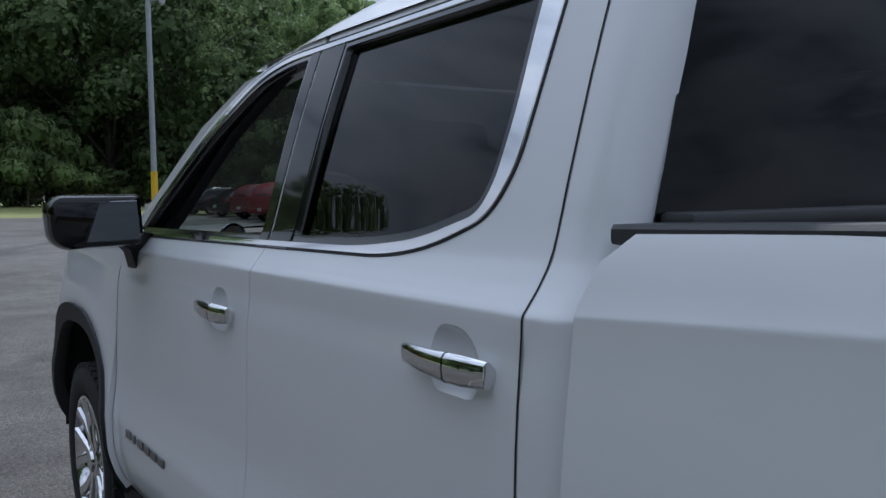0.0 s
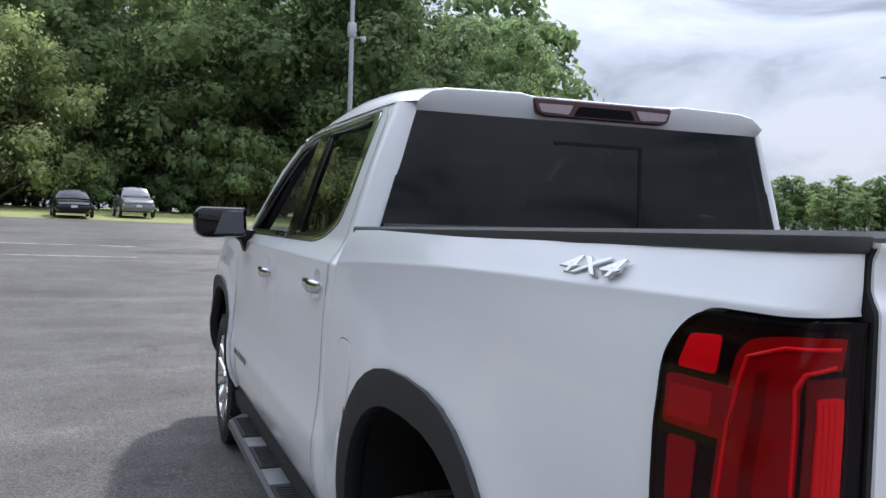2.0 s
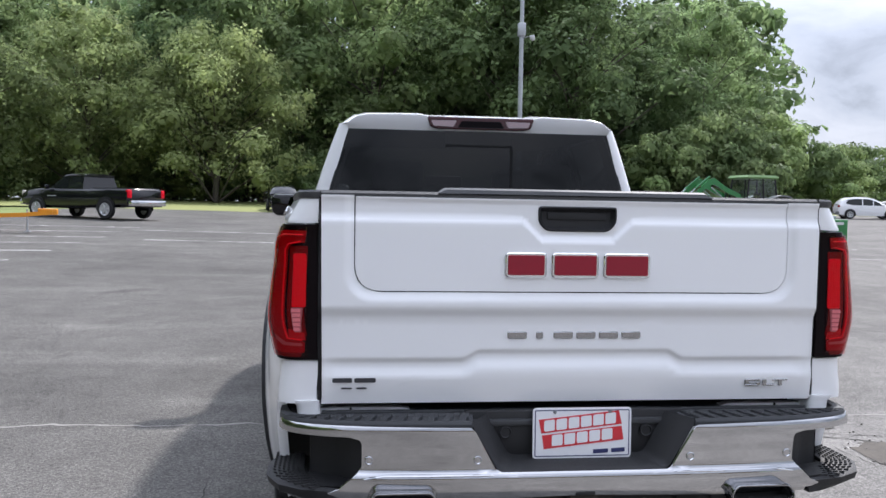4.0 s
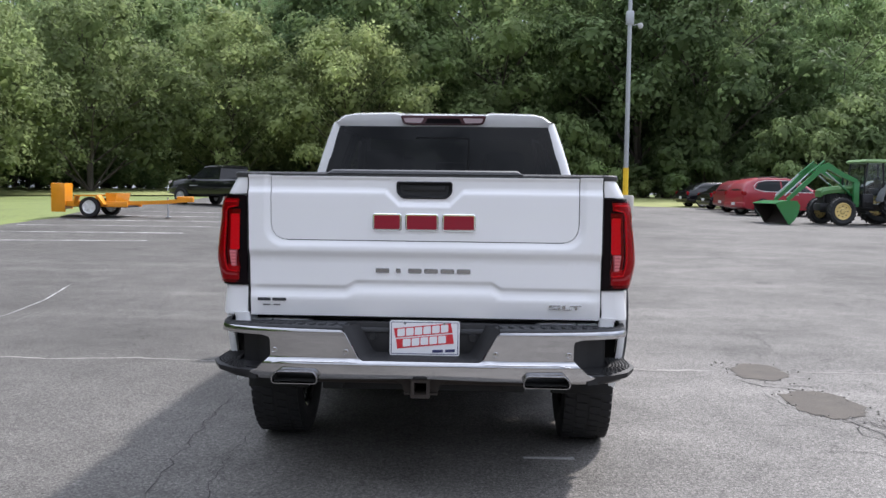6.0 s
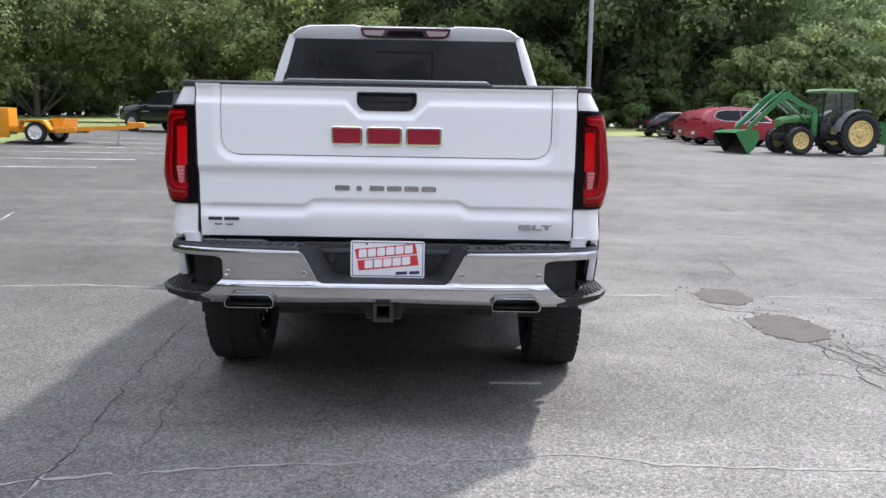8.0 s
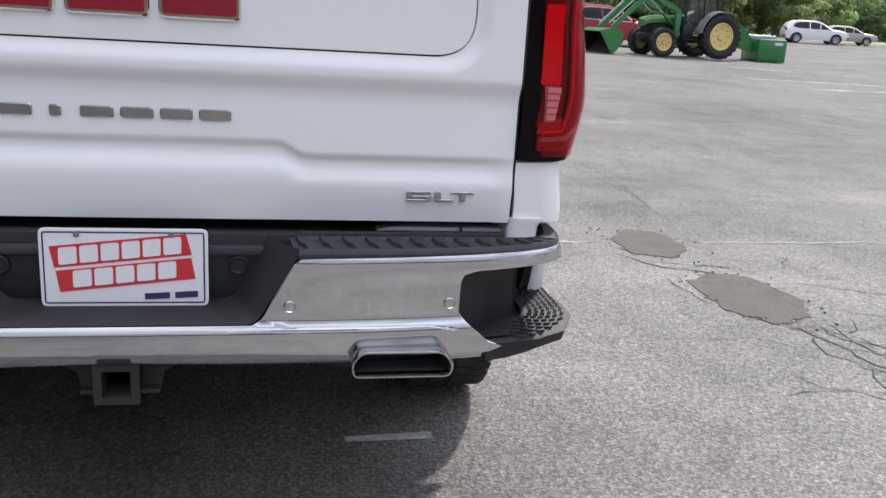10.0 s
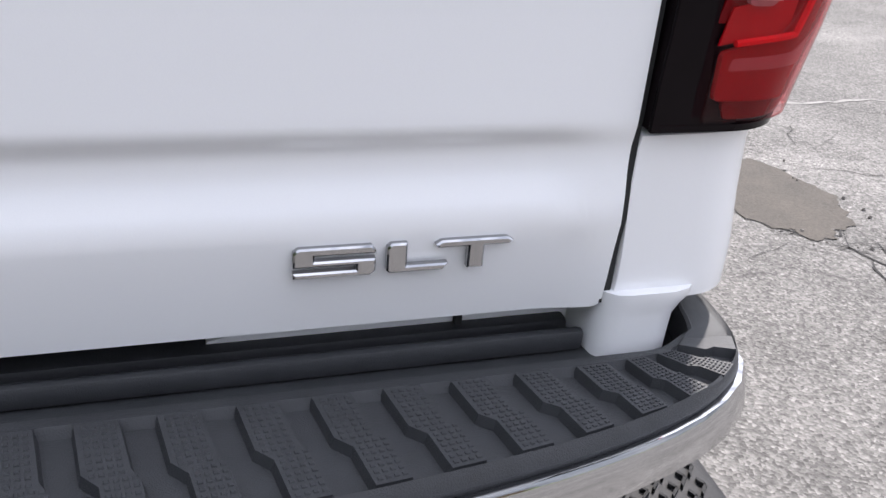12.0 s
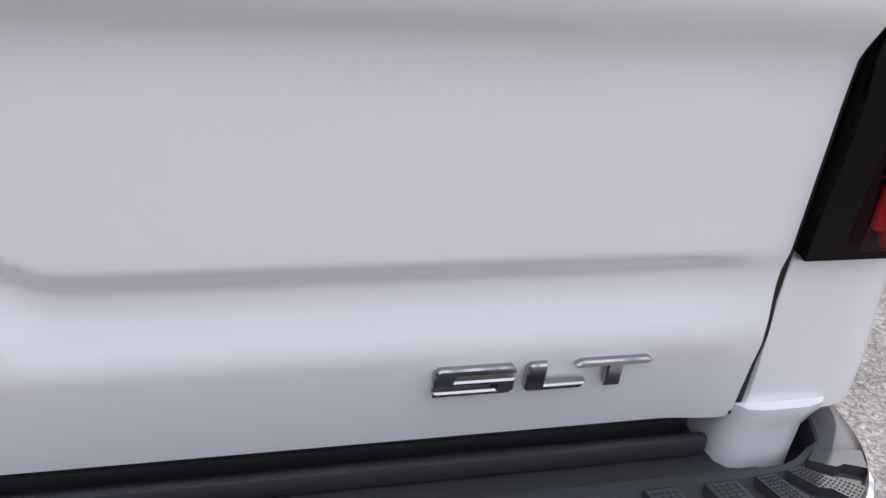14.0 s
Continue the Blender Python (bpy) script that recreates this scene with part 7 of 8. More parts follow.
    me = panel("windscreen", rounded([(a * hw, z * k) for a, z in ((-0.74, 1.18), (0.74, 1.18), (0.62, 1.60), (-0.62, 1.60))], 0.05, 3), [], lambda u, z: (u, front_y(z) + 0.014 - 0.05 * (u / hw) ** 2, z + 0.012), steps(-0.8, 0.8, 0.15), steps(1.1, 1.65, 0.06), 0.02, (0, 1, 0.6))
    part("windscreen", me, CARGLASS, v, "dark windscreen")
    part("grille", box(bmesh.new(), (0, 0.492 * L, 0.74 * k), (hw * 0.95, 0.05, 0.20), 0.03), DARK, v, "dark grille")
    for yy, nm in ((0.488 * L, "front_bumper"), (-0.488 * L, "rear_bumper")):
        bp = part(nm, box(bmesh.new(), (0, yy, 0.50), (W * 0.90, 0.16, 0.26), 0.07, 3), clad or paint, v)
        part("licence_plate", box(bmesh.new(), (0, yy + math.copysign(0.085, yy), 0.62 if yy > 0 else 0.55), (0.30, 0.012, 0.14), 0.003), PLATEBAR, bp, "plain pale plate")
    return v


SEDAN = [(0.0, 0.86, 0.30, 0.80), (0.04, 0.98, 0.24, 0.92), (0.18, 1.02, 0.20, 0.99), (0.5, 0.96, 0.19, 1.0), (0.70, 0.95, 0.20, 1.0), (0.90, 0.84, 0.21, 0.96), (0.97, 0.74, 0.24, 0.88), (1.0, 0.66, 0.30, 0.78)]
SUVST = [(0.0, 1.00, 0.38, 0.86), (0.03, 1.12, 0.32, 0.95), (0.2, 1.12, 0.28, 1.0), (0.5, 1.10, 0.27, 1.0), (0.72, 1.10, 0.28, 1.0), (0.92, 1.02, 0.29, 0.97), (0.98, 0.92, 0.32, 0.90), (1.0, 0.82, 0.38, 0.82)]
car("sedan", "black four-door sedan parked facing the lot", (-3.62, 41.0), 186, 4.7, 1.84, 1.44, SEDAN, (0.10, 0.27, 0.55, 0.74), 0.98, CARBLACK, (0.19, 0.81), size=0.86)
car("jeep", "grey off-road wagon with black cladding at the lot's edge", (-0.95, 43.6), 187, 4.4, 1.80, 1.68, SUVST, (0.02, 0.10, 0.58, 0.72), 1.10, CARGREY, (0.20, 0.80), 0.37, "slots", clad=GREYTRIM, size=0.86)
crossover("suv", "red crossover with chrome window line parked beside others", (12.86, 31.95), -78, 4.9, 1.96, 1.74, CARRED, size=0.89)
crossover("suv", "maroon crossover parked between two others", (12.95, 34.7), -79, 4.6, 1.86, 1.66, CARMAROON, 0.35, size=0.87, rails=False)
car("sedan", "black sedan parked in a row", (12.95, 37.4), -78, 4.7, 1.82, 1.44, SEDAN, (0.08, 0.27, 0.55, 0.76), 0.98, CARBLACK, (0.19, 0.81), size=0.87)
car("sedan", "dark grey sedan parked at the end of a row", (12.5, 40.0), -78, 4.7, 1.82, 1.42, SEDAN, (0.08, 0.27, 0.55, 0.76), 0.98, CARBLACK, (0.19, 0.81), size=0.87)
crossover("suv", "white crossover with dark cladding parked across the lot", (30.2, 44.0), -108, 4.9, 1.95, 1.76, WHITE, 0.38, GREYTRIM, 0.72)
crossover("hatchback", "silver hatchback parked beside a white crossover", (33.5, 45.6), -108, 4.3, 1.78, 1.5, CARSILVER, 0.33, size=0.72, rails=False)

# black pickup, side on
PKX, PKY, PKH = -9.34, 28.07, 58.0
pk = thing("pickup_truck", "black crew-cab pickup truck with chrome bumpers parked by the grass", "pickup truck", "", (PKX, PKY, gz(PKX, PKY)))
pk.rotation_euler = (0, 0, radians(PKH))
pk.scale = (0.86, 0.86, 0.82)
PST = [(-2.98, 1.18, 0.62, 0.90), (-2.92, 1.24, 0.50, 0.98), (-2.0, 1.25, 0.48, 1.0), (-0.95, 1.24, 0.46, 1.0), (-0.90, 1.22, 0.44, 1.0), (0.5, 1.22, 0.42, 1.0), (1.25, 1.24, 0.42, 1.0), (1.5, 1.25, 0.44, 1.0), (2.4, 1.20, 0.48, 0.98), (2.78, 1.12, 0.52, 0.94), (2.86, 0.98, 0.55, 0.90)]
bm = bmesh.new()
loft(bm, [[(px, yy, pz) for px, pz in ((-w * 0.88, bot), (-w * 0.98, bot + 0.10), (-w, 0.8), (-w * 0.98, top - 0.12), (-w * 0.90, top - 0.02), (-w * 0.4, top + 0.01), (w * 0.4, top + 0.01), (w * 0.90, top - 0.02), (w * 0.98, top - 0.12), (w, 0.8), (w * 0.98, bot + 0.10), (w * 0.88, bot))] for yy, top, bot, w in PST])
pkb = part("body", bm, CARBLACK, pk)
bm = bmesh.new()
loft(bm, [[(-0.90, -0.55, 1.2), (0.90, -0.55, 1.2), (0.90, 1.35, 1.2), (-0.90, 1.35, 1.2)], [(-0.72, -0.45, 1.80), (0.72, -0.45, 1.80), (0.72, 0.55, 1.80), (-0.72, 0.55, 1.80)]])
part("upper_cab", bm, CARBLACK, pk)
for s in (-1, 1):
    for poly in ([(-0.42, 1.27), (0.22, 1.27), (0.18, 1.72), (-0.38, 1.72)], [(0.32, 1.27), (1.08, 1.27), (0.56, 1.72), (0.27, 1.72)]):
        bm = bmesh.new()
        loft(bm, [[(s * (0.90 - 0.30 * (z - 1.2) + d), yy, z) for yy, z in rounded(poly, 0.04, 3)] for d in (-0.02, 0.008)])
        part("window", bm, CARGLASS, pk, "dark side window")
bm = bmesh.new()
loft(bm, [[(px, yy, pz + dz) for px, pz in ((-0.76, 1.76), (-0.73, 1.82), (-0.5, 1.86), (0.5, 1.86), (0.73, 1.82), (0.76, 1.76))] for yy, dz in ((-0.52, -0.03), (-0.35, 0.0), (0.2, 0.01), (0.60, -0.03))])
part("roof", bm, CARBLACK, pk)
for s in (-1, 1):
    for y in (-1.86, 1.88):
        small_wheel(pk, (s * 0.965, y, 0.40), s, 0.40, 0.20, ALLOY, 6)
        bm = bmesh.new()
        bm.faces.new([bm.verts.new((s * 1.003, y + 0.49 * math.cos(a), 0.42 + 0.49 * math.sin(a))) for a in (math.pi * (k / 14 * 1.1 - 0.05) for k in range(15))])
        part("wheel_opening", bm, DARK, pkb)
    bm = bmesh.new()
    box(bm, (s * 0.86, -2.92, 1.03), (0.20, 0.14, 0.34), 0.03)
    part("tail_lamp", bm, LENSBRIGHT, pk, "red tail lamp")
    bm = bmesh.new()
    box(bm, (s * 0.78, 2.76, 1.02), (0.28, 0.18, 0.22), 0.03)
    part("headlamp", bm, LENSCLR, pk, "clear headlamp")
    bm = bmesh.new()
    box(bm, (s * 1.06, 1.25, 1.28), (0.18, 0.10, 0.18), 0.03)
    part("mirror", bm, CARBLACK, pk)
    bm = bmesh.new()
    box(bm, (s * 1.004, 1.05, 0.92), (0.012, 0.5, 0.03), 0.003)
    part("badge_bar", bm, ALLOY, pk, "bright badge bar")
bm = bmesh.new()
box(bm, (0, -1.95, 1.25), (1.6, 1.9, 0.03))
part("bed_cover", bm, BLACKPL, pk)
for yy, nm in ((-3.02, "rear_bumper"), (2.88, "front_bumper")):
    bm = bmesh.new()
    box(bm, (0, yy, 0.66), (1.86, 0.20, 0.24), 0.05)
    part(nm, bm, CHROME, pk, "chrome bumper")

# ---- orange equipment trailer ----
ORANGE = pbr("orange_paint", (0.72, 0.27, 0.01), 0.4, var=0.1, scale=3, fine=40, coat=0.4)
WHITERIM = pbr("white_rim", (0.75, 0.75, 0.74), 0.4, var=0.08)
TX, TY = -10.65, 20.15
trailer = thing("trailer", "orange low equipment trailer with white rims and a raised ramp", "trailer", "", (TX, TY, gz(TX, TY)))
for s in (-1, 1):
    small_wheel(trailer, (0, s * 0.78, 0.33), 1, 0.33, 0.20, WHITERIM, 5).matrix_local = Matrix.Translation((0, s * 0.78, 0.33)) @ pose(0, 0, 0, 0, 0, -90 if s < 0 else 90) @ Matrix.Translation((0, -s * 0.78, -0.33))
    bm = bmesh.new()
    prof = [(-0.52, 0.42), (-0.44, 0.72), (0.30, 0.72), (0.52, 0.42), (0.46, 0.40), (0.27, 0.67), (-0.40, 0.67), (-0.47, 0.40)]
    loft(bm, [[(x, s * y, z) for x, z in prof] for y in (0.62, 0.92)])
    part("fender", bm, ORANGE, trailer, "orange wheel fender")
    bm = bmesh.new()
    box(bm, (-0.10, s * 0.58, 0.42), (2.5, 0.07, 0.18), 0.01)
    part("side_rail", bm, ORANGE, trailer)
    bm = bmesh.new()
    loft(bm, [[(x, s * y + dy, z + dz) for dy, dz in ((-0.04, -0.06), (0.04, -0.06), (0.04, 0.06), (-0.04, 0.06))] for x, y, z in ((0.9, 0.50, 0.45), (2.2, 0.10, 0.50), (3.0, 0.05, 0.58))])
    part("draw_bar", bm, ORANGE, trailer, "orange draw bar")
bm = bmesh.new()
box(bm, (-0.15, 0, 0.34), (2.4, 1.15, 0.05), 0.01)
part("deck", bm, BLACKPL, trailer, "dark trailer deck")
ramp = part("ramp", box(bmesh.new(), (-1.30, 0, 0.66), (0.06, 1.35, 0.86), 0.01), ORANGE, trailer, "raised orange ramp")
part("ramp_wing", box(bmesh.new(), (-1.10, -0.66, 0.62), (0.46, 0.05, 0.92), 0.01), ORANGE, ramp)
bm = bmesh.new()
loft(bm, [[(x, y, z) for x, z in ((0.45, 0.42), (0.70, 0.42), (0.78, 0.78), (0.40, 0.78))] for y in (-0.55, 0.55)])
part("front_board", bm, ORANGE, trailer)
bm = bmesh.new()
tube(bm, [(2.3, -0.10, 0.66), (2.3, -0.10, 0.03)], 0.025, 8)
box(bm, (2.3, -0.10, 0.015), (0.16, 0.16, 0.03), 0.005)
part("jack", bm, GALV, trailer, "steel jack leg")
bm = bmesh.new()
box(bm, (2.85, 0, 0.60), (0.55, 0.14, 0.19), 0.03)
part("coupler", bm, ORANGE, trailer)

trailer.scale = (0.87, 0.87, 0.87)
# ---- green tractor with front loader ----
GREEN = pbr("tractor_green", (0.015, 0.16, 0.035), 0.35, var=0.12, scale=3, fine=40, coat=0.5)
TYELLOW = pbr("tractor_yellow", (0.70, 0.53, 0.20), 0.4, var=0.12, scale=5, fine=50)
TRX, TRY = 13.02, 25.04
tractor = thing("tractor", "green farm tractor with yellow rims, cab and front loader bucket", "tractor", "", (TRX, TRY, gz(TRX, TRY)))
tractor.rotation_euler = (0, 0, radians(97))
tractor.scale = (0.82, 0.82, 0.82)


def lug_wheel(x, y, r, w, side):
    bm = bmesh.new()
    h, q = w / 2, r * 0.60
    lathe(bm, [(-h * 0.7, q), (-h, r * 0.82), (-h * 0.85, r * 0.94), (0, r * 0.955), (h * 0.85, r * 0.94), (h, r * 0.82), (h * 0.7, q)], seg=36)
    bmesh.ops.transform(bm, matrix=Matrix.Translation((x, y, r)), verts=bm.verts)
    wh = part("wheel", bm, RUBBER, tractor, "big lugged black tyre on yellow rim")
    bm = bmesh.new()
    n = 22
    for k in range(n):
        for s in (-1, 1):
            a = 2 * math.pi * (k + (0.5 if s > 0 else 0)) / n
            ring = lambda rr: [(x + u * h, y + rr * math.cos(t), r + rr * math.sin(t)) for u, t in ((s * 0.04, a + 0.20), (s * 0.04, a + 0.27), (s * 1.0, a + 0.07), (s * 1.0, a))]
            loft(bm, [ring(r * 0.92), ring(r)])
    part("lug", bm, RUBBER, wh, smooth=False)
    bm = bmesh.new()
    lathe(bm, [(side * h * 0.72, q * 1.02), (side * h * 0.80, q * 0.98), (side * h * 0.80, q * 0.93), (side * h * 0.56, q * 0.88), (side * h * 0.50, q * 0.36), (side * h * 0.62, q * 0.30), (side * h * 0.66, q * 0.22), (side * h * 0.66, 0)], seg=30)
    bmesh.ops.transform(bm, matrix=Matrix.Translation((x, y, r)), verts=bm.verts)
    rim = part("rim", bm, TYELLOW, wh, "pale yellow rim")
    bm = bmesh.new()
    for n in range(8):
        a = 2 * math.pi * n / 8
        for rr, sz in ((0.62, 0.020), (0.26, 0.014)):
            box(bm, (x + side * h * (0.56 if rr > 0.5 else 0.66), y + q * rr * math.cos(a), r + q * rr * math.sin(a)), (0.03, sz * 2, sz * 2), 0.006)
    tagged(part("bolt", bm, RUST, rim, smooth=False), kind="stuff")


for s in (-1, 1):
    lug_wheel(s * 0.85, -1.20, 0.87, 0.46, s)
    lug_wheel(s * 0.80, 1.28, 0.56, 0.36, s)
bm = bmesh.new()
loft(bm, [[(x * w, y, z) for x, z in ((-0.31, z1 - 0.26), (-0.33, z1 - 0.12), (-0.25, z1), (0.25, z1), (0.33, z1 - 0.12), (0.31, z1 - 0.26))] for y, z1, w in ((0.30, 1.62, 1.0), (0.9, 1.59, 1.0), (1.55, 1.52, 0.95), (1.76, 1.46, 0.88), (1.84, 1.38, 0.78))])
part("bonnet", bm, pbr("worn_green", (0.07, 0.20, 0.055), 0.4, var=0.15, coat=0.4), tractor, "sun-faded green bonnet")
bm = bmesh.new()
box(bm, (0, 0.95, 1.02), (0.44, 1.30, 0.48), 0.05)
for q in range(5):
    tube(bm, [(-0.26, 0.45 + 0.24 * q, 0.85), (-0.26, 0.53 + 0.24 * q, 1.22)], 0.03, 6)
box(bm, (0, 1.70, 1.02), (0.46, 0.10, 0.56), 0.03)
part("engine", bm, DARK, tractor, "dark open engine")
bm = bmesh.new()
box(bm, (0, 0.25, 0.72), (0.50, 3.3, 0.30), 0.05)
box(bm, (0, 1.28, 0.56), (1.4, 0.16, 0.14), 0.03)
box(bm, (0, -1.17, 0.80), (1.4, 0.26, 0.24), 0.05)
part("chassis", bm, BLACKPL, tractor)
bm = bmesh.new()
loft(bm, [[(-0.62, -1.05, 1.45), (0.62, -1.05, 1.45), (0.58, 0.18, 0.80), (-0.58, 0.18, 0.80)], [(-0.68, -1.10, 1.70), (0.68, -1.10, 1.70), (0.64, 0.26, 1.60), (-0.64, 0.26, 1.60)], [(-0.62, -1.02, 2.52), (0.62, -1.02, 2.52), (0.60, 0.14, 2.52), (-0.60, 0.14, 2.52)]])
cab = part("cab", bm, glass("tractor_glass", (0.80, 0.86, 0.86)), tractor, "glazed cab")
for s in (-1, 1):
    for pts in (((0.63, -1.06, 1.45), (0.69, -1.11, 1.7), (0.63, -1.03, 2.52)), ((0.59, 0.19, 0.8), (0.65, 0.27, 1.6), (0.61, 0.15, 2.52)), ((0.67, -0.50, 1.3), (0.67, -0.50, 1.7), (0.62, -0.48, 2.52))):
        bm = bmesh.new()
        tube(bm, [(s * a, b, c) for a, b, c in pts], 0.032, 6)
        part("post", bm, BLACKPL, cab)
    bm = bmesh.new()
    box(bm, (s * 0.56, 0.10, 0.98), (0.22, 0.46, 0.56), 0.05)
    for q in range(3):
        box(bm, (s * 0.72, 0.10, 0.48 + 0.22 * q), (0.20, 0.34, 0.03), 0.008)
    part("step_box", bm, BLACKPL, tractor)
    bm = bmesh.new()
    arc = [math.pi * (0.03 + 0.60 * k / 14) for k in range(15)]
    pts = [(-1.20 + 0.97 * math.cos(a), 0.87 + 0.97 * math.sin(a)) for a in arc] + [(-1.20 + 0.92 * math.cos(a), 0.87 + 0.92 * math.sin(a)) for a in arc[::-1]]
    loft(bm, [[(s * x, y, z) for y, z in pts] for x in (0.62, 1.05)])
    part("fender", bm, GREYTRIM, tractor)
bm = bmesh.new()
box(bm, (0, -0.42, 1.35), (0.46, 0.46, 0.30), 0.08)
box(bm, (0, -0.66, 1.68), (0.44, 0.12, 0.50), 0.05)
box(bm, (0, 0.08, 1.30), (0.50, 0.10, 0.56), 0.04)
part("seat", bm, INTERIOR, tractor)
bm = bmesh.new()
loft(bm, [[(x, y, z) for x, y in ((-w, y0), (w, y0), (w, y1), (-w, y1))] for w, y0, y1, z in ((0.70, -1.12, 0.28, 2.50), (0.72, -1.15, 0.32, 2.56), (0.66, -1.06, 0.22, 2.65))])
part("cab_roof", bm, pbr("faded_green", (0.12, 0.22, 0.07), 0.5, var=0.15), tractor, "faded green cab roof")
bm = bmesh.new()
tube(bm, [(0.36, 0.62, 1.45), (0.36, 0.62, 2.20)], 0.04, 8)
part("exhaust_pipe", bm, DARK, tractor)
for s in (-1, 1):
    bm = bmesh.new()
    box(bm, (s * 0.52, 0.55, 1.24), (0.12, 0.24, 1.00), 0.02)
    part("loader_mast", bm, GREEN, tractor)
    bm = bmesh.new()
    loft(bm, [[(s * 0.52 + dx, y + dy, z + dz) for dx, dy, dz in ((-0.06, 0, -w), (0.06, 0, -w), (0.06, 0, w), (-0.06, 0, w))] for y, z, w in ((0.50, 1.74, 0.09), (1.2, 2.04, 0.10), (1.75, 2.36, 0.13), (2.0, 2.28, 0.13), (2.65, 1.66, 0.12), (3.40, 0.98, 0.09))])
    part("loader_arm", bm, GREEN, tractor, "green loader arm")
    for pts, rr in ((((0.65, 1.20), (1.20, 1.66)), 0.045), (((1.20, 1.66), (1.75, 2.10)), 0.028), (((1.85, 2.56), (2.50, 2.04)), 0.042), (((2.50, 2.04), (3.44, 1.16)), 0.026)):
        bm = bmesh.new()
        tube(bm, [(s * 0.40, y, z) for y, z in pts], rr, 8)
        part("ram", bm, GALV if rr < 0.03 else GREEN, tractor)
bm = bmesh.new()
curve_in = [(4.10, 0.84), (3.65, 0.93), (3.27, 0.92), (3.15, 0.80), (3.20, 0.52), (3.34, 0.24), (3.56, 0.03)]
loft(bm, [[(x, y, z) for y, z in curve_in] + [(x, y - 0.05, z + (0.04 if i < 3 else -0.03)) for i, (y, z) in reversed(list(enumerate(curve_in)))] for x in (-1.02, 1.02)])
for s in (-1, 1):
    loft(bm, [[(s * x, y, z) for y, z in curve_in] for x in (0.99, 1.03)])
bucket = part("bucket", bm, GREEN, tractor, "green loader bucket")
bm = bmesh.new()
liner = [(y + 0.012, z + (-0.014 if i < 3 else 0.014)) for i, (y, z) in enumerate(curve_in)]
loft(bm, [[(x, y, z) for y, z in liner] for x in (-0.98, 0.98)], closed=False)
for s in (-1, 1):
    bm.faces.new([bm.verts.new((s * 0.984, y, z)) for y, z in liner])
part("bucket_inside", bm, RUST, bucket, "dark dirty steel inside the bucket")
# box blade behind the tractor
BX, BY = 15.9, 25.2
scraper = thing("box_scraper", "green steel box scraper standing behind the tractor", "farm implement", "", (BX, BY, gz(BX, BY)))
scraper.rotation_euler = (0, 0, radians(-6))
scraper.scale = (0.76, 0.80, 0.92)
bm = bmesh.new()
box(bm, (0.3, 0, 0.42), (1.25, 1.7, 0.78), 0.03)
part("box", bm, GREEN, scraper)
bm = bmesh.new()
loft(bm, [[(x, y, z) for x, z in ((-1.15, 0.9), (-0.95, 1.25), (-0.3, 0.65), (-0.3, 0.35), (-1.0, 0.45))] for y in (-0.35, 0.35)])
part("hitch_frame", bm, GREEN, scraper)
bm = bmesh.new()
box(bm, (0.15, 0.3, 0.88), (1.3, 0.7, 0.14), 0.04)
part("lid", bm, GALV, scraper, "pale lid")
bm = bmesh.new()
box(bm, (0.55, -0.86, 0.66), (0.36, 0.012, 0.10), 0.003)
part("label_bar", bm, PLATEBAR, scraper)

# ---- building across the lot, mirrored in the back glass ----
BRICKRED = pbr("dull_brown_brick", (0.11, 0.075, 0.055), 0.85, var=0.2, scale=0.6, fine=14, bump=0.4, bscale=40)
ROOFING = pbr("dark_roofing", (0.06, 0.06, 0.062), 0.8, var=0.2, scale=0.5, fine=10)
hall = thing("building", "long low brown brick building with a flat dark roof", "building", "", (-12, -58, 0))
for nm, c, d in (("wall_front", (0, 0, 2.4), (104, 0.3, 4.8)), ("wall_back", (0, -16, 2.4), (104, 0.3, 4.8)), ("wall_side", (-51.85, -8, 2.4), (0.3, 15.7, 4.8)), ("wall_side", (51.85, -8, 2.4), (0.3, 15.7, 4.8))):
    part(nm, box(bmesh.new(), c, d), BRICKRED, hall, smooth=False)
part("roof", box(box(bmesh.new(), (0, -8, 5.05), (105, 17.2, 0.5), 0.05), (14, -7, 5.9), (7, 5, 1.3), 0.05), ROOFING, hall, "flat dark roof with a plant box", smooth=False)

